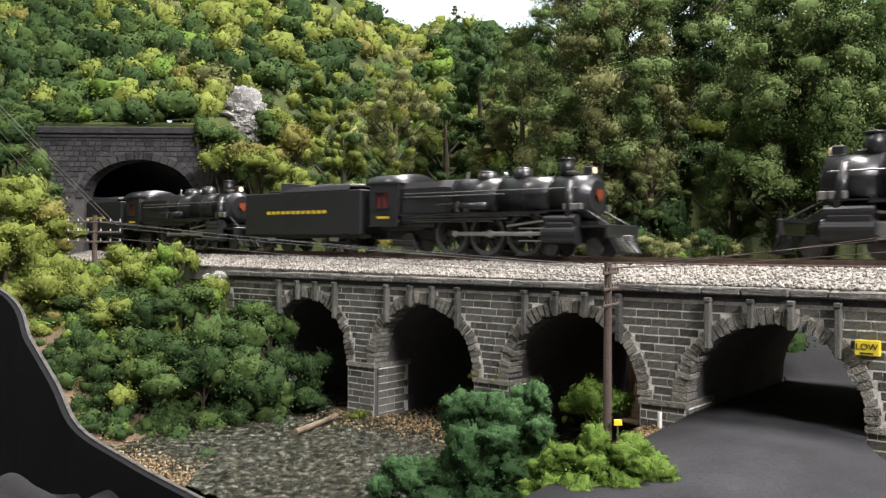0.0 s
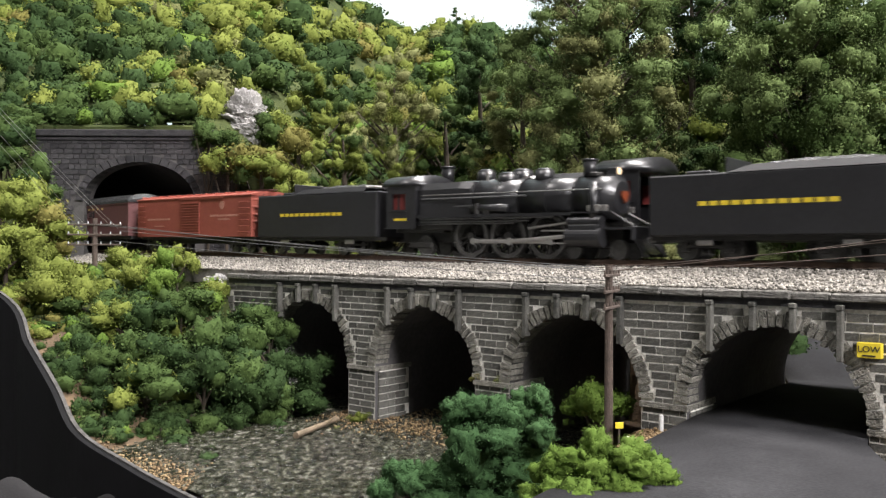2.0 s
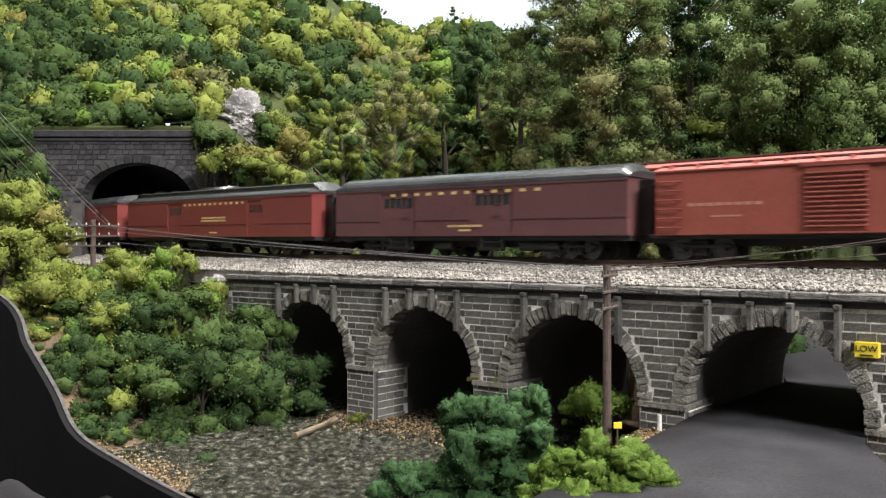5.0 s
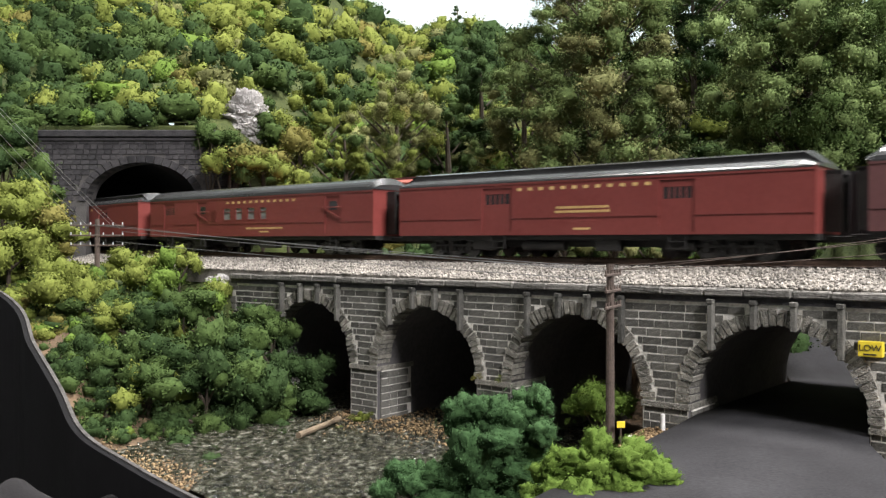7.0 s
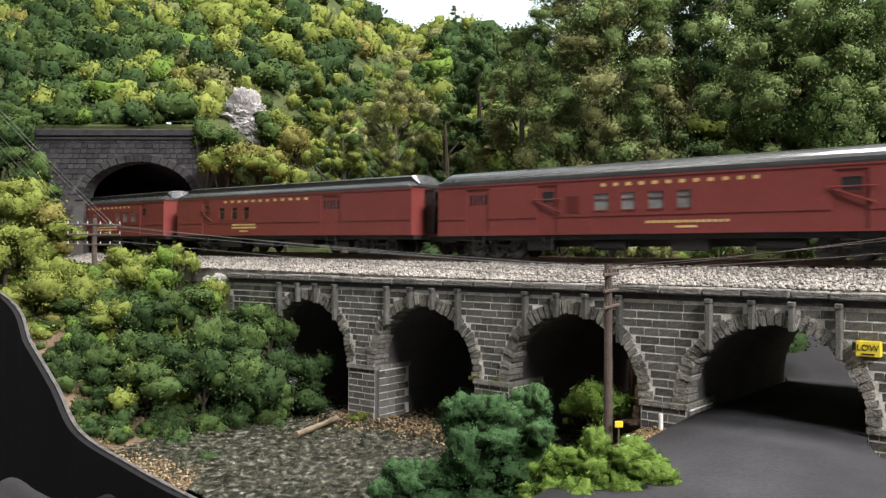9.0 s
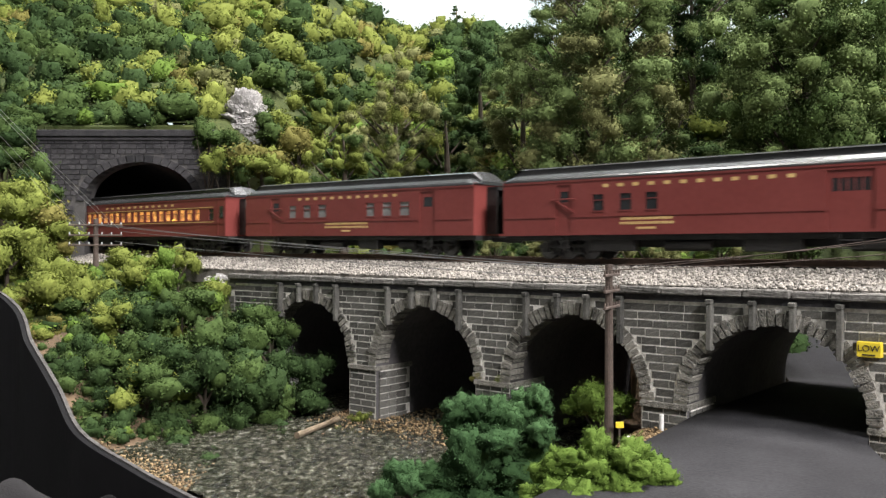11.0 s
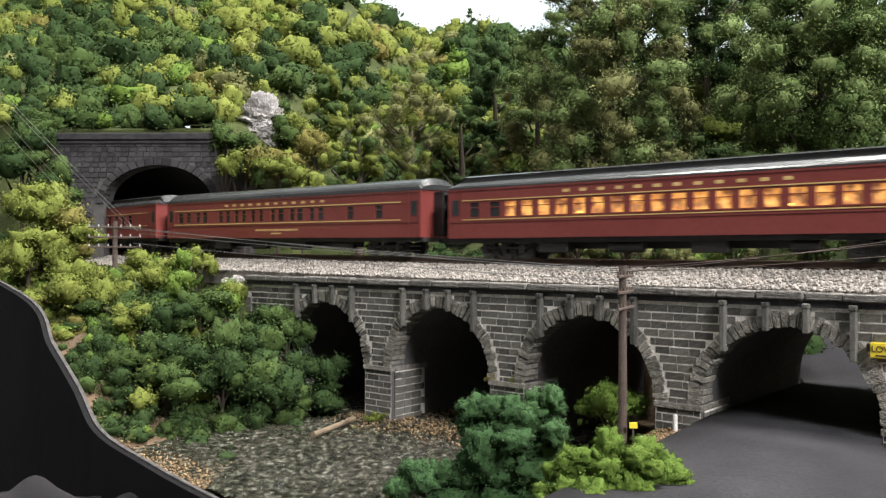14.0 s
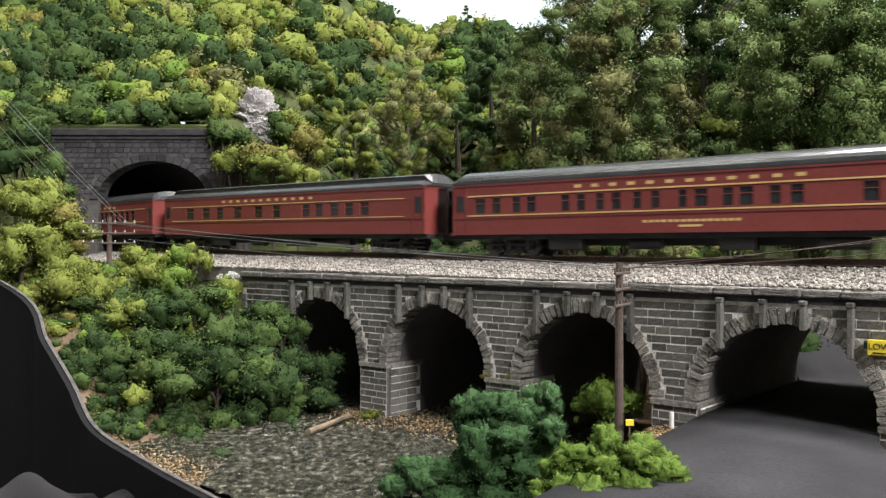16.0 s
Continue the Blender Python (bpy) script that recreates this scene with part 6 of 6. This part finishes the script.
couple(passenger("baggage_car", 0.2211, M_BROWN, "arch", "dull brown baggage car with rounded black roof", windows=((0.278, 0.303), (0.607, 0.633)),
                 doors=((0.19, 0.33), (0.53, 0.67)), letters=(0.22, 0.77), text=(0.45, 0.57), category="baggage car"), -0.7764, -0.9975)
couple(passenger("baggage_car", 0.2536, M_MAROON, "clerestory", "maroon baggage car with stepped black roof", doors=((0.261, 0.345), (0.703, 0.777)),
                 letters=(0.352, 0.693), text=(0.459, 0.594, 1), category="baggage car", raised=0.0062), -0.9975, -1.2511)
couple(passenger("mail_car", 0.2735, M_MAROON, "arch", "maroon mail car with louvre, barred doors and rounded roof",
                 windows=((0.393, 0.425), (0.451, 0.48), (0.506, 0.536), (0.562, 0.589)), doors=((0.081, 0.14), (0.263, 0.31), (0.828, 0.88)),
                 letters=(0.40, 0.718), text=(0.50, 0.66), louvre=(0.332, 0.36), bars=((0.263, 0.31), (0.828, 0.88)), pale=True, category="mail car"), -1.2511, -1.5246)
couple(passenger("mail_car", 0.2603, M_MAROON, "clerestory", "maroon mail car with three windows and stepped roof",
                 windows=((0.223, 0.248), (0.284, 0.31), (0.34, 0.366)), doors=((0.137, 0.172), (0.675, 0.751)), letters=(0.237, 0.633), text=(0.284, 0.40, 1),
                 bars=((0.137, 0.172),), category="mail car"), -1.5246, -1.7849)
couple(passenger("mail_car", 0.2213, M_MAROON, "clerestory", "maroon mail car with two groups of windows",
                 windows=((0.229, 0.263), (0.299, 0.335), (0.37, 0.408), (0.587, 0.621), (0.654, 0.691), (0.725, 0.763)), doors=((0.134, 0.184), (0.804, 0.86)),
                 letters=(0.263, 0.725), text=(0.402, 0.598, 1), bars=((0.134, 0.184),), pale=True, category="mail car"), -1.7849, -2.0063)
COACH = [(0.112 + k * 0.0405, 0.112 + k * 0.0405 + 0.027) for k in range(19)]
couple(passenger("coach", 0.2851, M_MAROON, "clerestory", "maroon coach with warm lit windows and gold lines",
                 windows=[(0.060, 0.085)] + COACH + [(0.915, 0.94)], letters=(0.28, 0.737), stripe="thin", lit=True, vestibule=True), -2.0063, -2.2913)
PAIRS = ((0.058, 0.083), (0.100, 0.120), (0.148, 0.167), (0.181, 0.202), (0.258, 0.276), (0.291, 0.309), (0.330, 0.347), (0.362, 0.380), (0.403, 0.419),
         (0.437, 0.453), (0.486, 0.501), (0.514, 0.537), (0.561, 0.579), (0.588, 0.611), (0.636, 0.653), (0.667, 0.687), (0.769, 0.791), (0.862, 0.885))
couple(passenger("sleeping_car", 0.2988, M_MAROON, "arch", "maroon sleeping car with paired windows and gold lines", windows=PAIRS, letters=(0.276, 0.701),
                 text=(0.421, 0.594), stripe="thick", vestibule=True), -2.2913, -2.5902)
couple(passenger("coach", 0.3012, M_MAROON, "clerestory", "maroon coach with two groups of dark windows",
                 windows=((0.111, 0.147), (0.19, 0.223), (0.255, 0.285), (0.332, 0.364), (0.42, 0.452), (0.494, 0.523), (0.605, 0.633), (0.654, 0.680), (0.706, 0.734), (0.756, 0.783), (0.807, 0.833)),
                 letters=(0.271, 0.652), stripe="thin", vestibule=True), -2.5902, -2.8913)
couple(passenger("coach", 0.285, M_MAROON, "arch", "maroon coach at the tail of the train", windows=COACH, letters=(0.28, 0.737), stripe="thin", vestibule=True), -2.8913, -3.1763)

# far train, coming the other way
engine(0.020, FAR_D, FAR_SPEED, -1, "large black steam engine on the far track", 1.15)


def gondola(label):
    """A low open car with ribbed sides and a brake stand at its leading end."""
    root = new("gondola")
    L = 0.092
    bm = bmesh.new()
    for y0, y1 in ((-0.0165, -0.0156), (0.0156, 0.0165)):
        box(bm, -L / 2, L / 2, y0, y1, 0.0115, 0.0400)
    for x in (-L / 2, L / 2 - 0.0009):
        box(bm, x, x + 0.0009, -0.0156, 0.0156, 0.0115, 0.0400)
    box(bm, -L / 2, L / 2, -0.0156, 0.0156, 0.0105, 0.0125)
    part("body", bm, M_TENDER, root)
    for k in range(9):
        x = -L / 2 + 0.004 + k * (L - 0.008) / 8
        for y0, y1 in ((-0.0175, -0.0165), (0.0165, 0.0175)):
            part("side_rib", box(bmesh.new(), x - 0.0008, x + 0.0008, y0, y1, 0.0110, 0.0400, 0.0002), M_TENDER, root)
    part("coal", box(bmesh.new(), -L / 2 + 0.001, L / 2 - 0.001, -0.0155, 0.0155, 0.0125, 0.0370), M_COAL, root)
    bm = rod(bmesh.new(), (L / 2 - 0.006, 0, 0.036), (L / 2 - 0.006, 0, 0.0460), 0.0008, None, 8)
    rod(bm, (L / 2 - 0.0064, 0, 0.0450), (L / 2 - 0.0056, 0, 0.0450), 0.0024, None, 14)
    box(bm, L / 2 - 0.013, L / 2 - 0.003, -0.006, 0.006, 0.0395, 0.0425, 0.0005)
    part("brake_stand", bm, M_FREIGHT, root, "red brake stand")
    part("coupler", box(bmesh.new(), -L / 2 - 0.004, L / 2 + 0.004, -0.0012, 0.0012, 0.0080, 0.0108), M_GEAR, root)
    truck(root, -L / 2 + 0.016, 2, 0.0195)
    truck(root, L / 2 - 0.016, 2, 0.0195)
    return tagged(root, label, "freight car", "freight cars")


movers.append((gondola("dark open coal car with a red brake stand"), 0.388, FAR_SPEED, FAR_D, -1))
for k in range(3):
    car = boxcar("tall red boxcar of the train on the far track")
    car.scale = (1, 1, 1.16)
    movers.append((car, 0.443 + 0.076 + k * 0.152, FAR_SPEED, FAR_D, -1))
movers.append((gondola("dark open coal car at the end of the far train"), 0.443 + 3 * 0.152 + 0.050, FAR_SPEED, FAR_D, -1))

# ---- track ----
def along(s0, s1, step):
    return [s0 + (s1 - s0) * k / int((s1 - s0) / step) for k in range(int((s1 - s0) / step) + 1)]


for label_, d in (("near", 0.0), ("far", FAR_D)):
    line = new("railway_track")
    for side in (-1, 1):
        bm, last = bmesh.new(), None
        for s in along(-2.6, 3.4, 0.05):
            p, a = track(s, d)
            n_ = Vector((math.sin(a), -math.cos(a), 0))
            c = p + n_ * side * 0.00865
            ring = [bm.verts.new(c + n_ * e + Vector((0, 0, z))) for e, z in ((-0.0011, -0.0024), (-0.0004, -0.0019), (-0.00045, -0.0006), (-0.00045, 0), (0.00045, 0), (0.00045, -0.0006), (0.0004, -0.0019), (0.0011, -0.0024))]
            if last:
                for i in range(8):
                    f_ = bm.faces.new((last[i], last[(i + 1) % 8], ring[(i + 1) % 8], ring[i]))
                    f_.material_index = 0 if i == 3 else 1
            last = ring
        part("rail", bm, [M_RAIL, M_RAIL_SIDE], line, "worn steel rail with rusty sides")
    tie = mesh_from("tie", box(bmesh.new(), -0.0013, 0.0013, -0.0150, 0.0150, -0.0042, -0.0024, 0.0002), M_TIE)
    rest = []
    for s in along(-2.6, 3.4, 0.0066):
        p, a = track(s, d)
        m_ = Matrix.Translation(p) @ Matrix.Rotation(a + random.uniform(-0.02, 0.02), 4, "Z")
        if -0.55 < s < 0.42:
            ob = new("tie", tie)
            ob.parent, ob.matrix_basis = line, m_
        else:
            rest.append((tie, m_))
    join_meshes("far_ties", rest, M_TIE, line)
    tagged(line, f"steel rails on dark wooden ties, {label_} line", "railway track")

# ballast bed
bm, last = bmesh.new(), None
for s in along(-2.6, 3.4, 0.04):
    p, a = track(s, 0)
    n_ = Vector((math.sin(a), -math.cos(a), 0))
    low = -0.0105
    ring = [bm.verts.new(Vector((p.x, p.y, p.z + z)) + n_ * d_) for d_, z in ((-0.078, -0.02), (-0.078, low), (-0.066, -0.0038), (0.019, -0.0038), (0.0425, low), (0.0425, -0.02))]
    if last:
        for i in range(5):
            bm.faces.new((last[i], last[i + 1], ring[i + 1], ring[i]))
    last = ring
bed = part("ballast_bed", bm, M_BALLAST)
tagged(bed, "grey crushed stone bed under both tracks", "ballast", kind="structure")

g = np.random.default_rng(11)
n = 30000
ss = g.uniform(-0.62, 0.40, n)
dd = np.where(g.random(n) < 0.72, g.uniform(0.0125, 0.0435, n), g.uniform(-0.076, 0.0125, n))
base_v, base_f = [], []
bm = bmesh.new()
bmesh.ops.create_icosphere(bm, subdivisions=1, radius=1)
bm.verts.ensure_lookup_table()
cube = np.array([(1, 1, 1), (1, -1, -1), (-1, 1, -1), (-1, -1, 1), (1.1, -1, 0.8), (-0.9, 1, 0.9)])
faces_ = np.array([(0, 2, 1), (0, 1, 4), (4, 1, 3), (0, 4, 3), (0, 3, 5), (0, 5, 2), (5, 3, 2), (2, 3, 1)])
bm.free()
pts = []
for s, d in zip(ss, dd):
    p, a = track(float(s), float(d))
    drop = -0.0036 if -0.066 < d < 0.019 else (-0.0036 - (d - 0.019) / 0.0235 * 0.0066 if d > 0 else -0.0036 - (-d - 0.066) / 0.012 * 0.0066)
    pts.append((p.x, p.y, p.z + drop - (0.0009 if -0.0615 < d < 0.0145 else 0)))
pts = np.array(pts)
q = g.normal(size=(n, 4))
q /= np.linalg.norm(q, axis=1)[:, None]
w, x, y, z = q.T
rot = np.stack([np.stack([1 - 2 * (y * y + z * z), 2 * (x * y - z * w), 2 * (x * z + y * w)], -1),
                np.stack([2 * (x * y + z * w), 1 - 2 * (x * x + z * z), 2 * (y * z - x * w)], -1),
                np.stack([2 * (x * z - y * w), 2 * (y * z + x * w), 1 - 2 * (x * x + y * y)], -1)], 1)
size = 0.00030 + 0.00042 * g.random(n) ** 2
v = (np.einsum("nij,kj->nki", rot, cube) * size[:, None, None] + pts[:, None, :]).reshape(-1, 3)
f = (np.arange(n)[:, None, None] * 6 + faces_[None]).reshape(-1, 3)
stones = new("ballast_stones", raw_mesh("ballast_stones", v, f, [M_BALLAST]))
tagged(stones, "loose pale grey ballast stones beside the rails", "ballast", kind="stuff")

# supports beyond the scenery
for name, s0, s1 in (("track_shelf", 0.24, 3.5), ("track_shelf", -2.7, -0.9)):
    bm = bmesh.new()
    c0, c1 = track(s0)[0], track(s1)[0]
    L_ = (c1 - c0).length
    box(bm, 0, L_, 0.0, 0.14, -0.06, -0.018)
    shelf = part(name, bm, M_FASCIA)
    a = math.atan2((c1 - c0).y, (c1 - c0).x)
    shelf.matrix_world = Matrix.Translation(Vector((c0.x, c0.y, min(c0.z, c1.z))) + Vector((math.sin(a), -math.cos(a), 0)) * 0.06) @ Matrix.Rotation(a, 4, "Z")
    tagged(shelf, "plain dark shelf carrying the line out of the scene", "shelf", kind="structure")

# ---- telegraph poles and wires ----
def pole(px, depth, top_py, base_z, arm, turn, label, arms, bead):
    x, y, z = spot(px, top_py, depth)
    root = new("telegraph_pole")
    root.location = (x, y, base_z)
    root.rotation_euler = (0, 0, radians(turn))
    h = z - base_z
    part("post", rod(bmesh.new(), (0, 0, -0.004), (0, 0, h), 0.0020, 0.0016, 12), M_POLE, root)
    for k in range(arms):
        za = h - 0.0045 - 0.0068 * k
        ca = part("crossarm", box(bmesh.new(), -arm / 2, arm / 2, -0.0019, -0.0007, za - 0.0006, za + 0.0006, 0.0002), M_POLE, root)
        for e in (-0.48, -0.30, -0.12, 0.12, 0.30, 0.48):
            bm = rod(bmesh.new(), (e * arm, -0.0013, za + 0.0006), (e * arm, -0.0013, za + 0.0022), 0.0005, 0.0004, 7)
            part("insulator", bm, bead, ca)
    tagged(root, label, "telegraph pole", "telegraph poles")
    return root


far_pole = pole(172, 0.58, 388, ground_z(*spot(172, 388, 0.58)[:2]), 0.035, 8, "brown wooden telegraph pole among bushes", 3, M_GLASSBEAD)
near_pole = pole(1080, 0.36, 468, 0.0225, 0.024, 64, "dark wooden telegraph pole in front of the bridge", 3, M_POLE)


def wire(a, b_, sag, material=M_WIRE):
    bm = bmesh.new()
    a, b_ = Vector(a), Vector(b_)
    n, last = 22, None
    for k in range(n + 1):
        q = a.lerp(b_, k / n) - Vector((0, 0, sag * 4 * (k / n) * (1 - k / n)))
        ring = [bm.verts.new(q + Vector((0.00016 * e, 0, 0.00016 * f_))) for e, f_ in ((1, 0), (0, 1), (-1, 0), (0, -1))]
        if last:
            for i in range(4):
                bm.faces.new((last[i], last[(i + 1) % 4], ring[(i + 1) % 4], ring[i]))
        last = ring
    return tagged(part("wire", bm, material), "thin grey telegraph wire strung between poles", "wire", "telegraph wires")


for i, (xa, ya, xb, yb) in enumerate(((150, 397, 1062, 473), (185, 398, 1068, 480), (215, 410, 1090, 478), (205, 428, 1075, 496))):
    wire(spot(xa, ya, 0.58), spot(xb, yb, 0.36), 0.0012)
for xa, ya, xb, yb in ((195, 397, -60, 138), (212, 405, -40, 150), (132, 393, -60, 190), (152, 397, -30, 205)):
    wire(spot(xa, ya, 0.58), spot(xb, yb, 0.44), 0.001, M_WIRE_PALE)
for xa, ya, xb, yb in ((1062, 473, 1700, 412), (1068, 480, 1700, 404), (1090, 478, 1700, 438)):
    wire(spot(xa, ya, 0.36), spot(xb, yb, 0.25), 0.001, M_POLE)

# ---- roadside things ----
for px, py, depth, h, label in ((1173, 752, 0.357, 0.0082, "short white wooden marker post beside the pier"), (1115, 786, 0.345, 0.0058, "short white stake at the roadside")):
    x, y, z = spot(px, py, depth)
    bm = rod(bmesh.new(), (0, 0, -0.006), (0, 0, h * 0.5), 0.0010, 0.0010, 10)
    ball(bm, (0, 0, h * 0.5), 0.0010, 1, 1, 0.6, 2)
    ob = part("marker_post", bm, M_WHITE)
    ob.location = (x, y, z)
    tagged(ob, label, "post")
x, y, z = spot(1099, 752, 0.355)
flag = new("road_sign")
flag.location = (x, y, z)
part("board", box(bmesh.new(), -0.0017, 0.0017, -0.0003, 0.0003, -0.0013, 0.0013, 0.0001), M_YELLOW, flag)
part("post", rod(bmesh.new(), (0, 0.0005, -0.012), (0, 0.0005, 0.001), 0.0004, None, 8), M_POLE, flag)
tagged(flag, "tiny yellow road sign beside the pole", "sign")

# creek-side litter: rusty grit, pebbles and a grey log
g = np.random.default_rng(5)
pts, size = [], []
while len(pts) < 5200:
    k = g.integers(0, 4)
    if k == 0:
        s, d = g.uniform(-0.20, -0.06), g.normal(0.050, 0.012)
    elif k == 1:
        s, d = g.uniform(-0.01, 0.020), g.normal(0.058, 0.010)
    elif k == 2:
        x, y = g.uniform(-0.165, -0.10), 0
        y = edge_y(x) + abs(g.normal(0.006, 0.012))
        s, d = plan_sd(x, y)
    else:
        s, d = g.uniform(-0.20, -0.10), g.uniform(0.0, 0.05)
    p = plan(float(s), float(d))
    if p.y < edge_y(p.x) + 0.002:
        continue
    pts.append((p.x, p.y, max(0.0055, ground_z(p.x, p.y)) + 0.0002))
    size.append(0.0002 + 0.0005 * g.random() ** 4)
pts, size = np.array(pts), np.array(size)
v = (cube[None] * size[:, None, None] * g.uniform(0.6, 1.3, (len(pts), 6, 1)) + pts[:, None, :]).reshape(-1, 3)
f = (np.arange(len(pts))[:, None, None] * 6 + faces_[None]).reshape(-1, 3)
tagged(new("bank_grit", raw_mesh("bank_grit", v, f, [M_RUST_SOIL])), "rusty brown grit and pebbles along the creek bank", "gravel", kind="stuff")
bm = bmesh.new()
a, b_ = Vector(spot(528, 771, 0.424)), Vector(spot(602, 741, 0.464))
rod(bm, a, b_, 0.0017, 0.0012, 9)
rod(bm, a.lerp(b_, 0.6), a.lerp(b_, 0.75) + Vector((0.004, 0.002, 0.003)), 0.0007, 0.0004, 6)
tagged(part("log", bm, M_TWIG), "fallen grey log at the water's edge", "log")

# tufts along the bank
for px, py, depth, rad, tone in ((622, 738, 0.468, 9, "lime"), (655, 735, 0.464, 11, "lime"), (600, 758, 0.45, 7, "lime"), (845, 668, 0.42, 12, "olive"), (885, 672, 0.415, 10, "lime"),
                                 (1010, 745, 0.385, 12, "bright"), (1045, 735, 0.375, 14, "lime"), (1130, 770, 0.352, 8, "moss"), (1148, 782, 0.350, 9, "moss"), (1120, 800, 0.340, 9, "moss"), (1140, 795, 0.340, 7, "bright"), (200, 778, 0.40, 8, "moss"), (230, 765, 0.41, 9, "lime")):
    x, y, z = spot(px, py, depth)
    bush("grass_tuft", x, y, z, rad / F * depth, tone, "small leafy tuft at the foot of the bridge", None, 5, cloud=LEAFY, trunk=False, group="bank tufts", category="tuft")

# black cloth over the corner in front of the board
bm = bmesh.new()
bmesh.ops.create_grid(bm, x_segments=60, y_segments=40, size=0.5, matrix=Matrix.Diagonal((0.12, 0.10, 1, 1)))
for v_ in bm.verts:
    q = v_.co.copy()
    fold = 0.0035 * math.sin(q.x * 150 + 3 * math.sin(q.y * 60)) + 0.009 * noise.noise(Vector((q.x * 40, q.y * 40, 1)))
    v_.co.z = 0.026 * math.exp(-((q.x / 0.045) ** 2 + (q.y / 0.04) ** 2)) + fold
cloth = part("cloth", bm, M_CLOTH, smooth=True)
cloth.location = (*spot(15, 915, 0.33)[:2], spot(15, 915, 0.33)[2] - 0.016)
sol = cloth.modifiers.new("depth", "SOLIDIFY")
sol.thickness = 0.0012
tagged(cloth, "rumpled black cloth hung in front of the board", "cloth")


def ride(s, d, facing):
    """The pose on the track at s."""
    p, a = track(s, d)
    p2, _ = track(s + 0.01, d)
    tilt = math.degrees(math.atan2(p2.z - p.z, 0.01)) * facing
    return pose(p.x, p.y, p.z, 0, -tilt, math.degrees(a) + (0 if facing > 0 else 180))


def motions():
    for thing, s0, speed, d, facing in movers:
        walk(thing, [(k * 0.5, ride(s0 + speed * k * 0.5, d, facing)) for k in range(33)])
    steps = 240
    for thing, what, (x, y, z), sgn, speed in spinners:
        rows = []
        for k in range(steps + 1):
            t_ = SECONDS * k / steps
            ang = abs(speed) * t_ / DR + (0.0 if sgn < 0 else math.pi / 2)
            cx, cz = CRANK * math.cos(ang), -CRANK * math.sin(ang)
            if what == "wheel":
                turn = math.degrees(ang)
                m_ = pose(x, y, z) @ Matrix.Rotation(ang, 4, "Y") @ (Matrix.Identity(4) if sgn < 0 else Matrix.Rotation(math.pi, 4, "Z"))
            elif what == "side":
                m_ = pose(x + cx, y, z + cz)
            else:
                m_ = pose(x + cx, y, z + cz, 0, math.degrees(math.asin(cz / 0.0375)), 0)
            rows.append((t_, m_))
        walk(thing, rows)


motions()
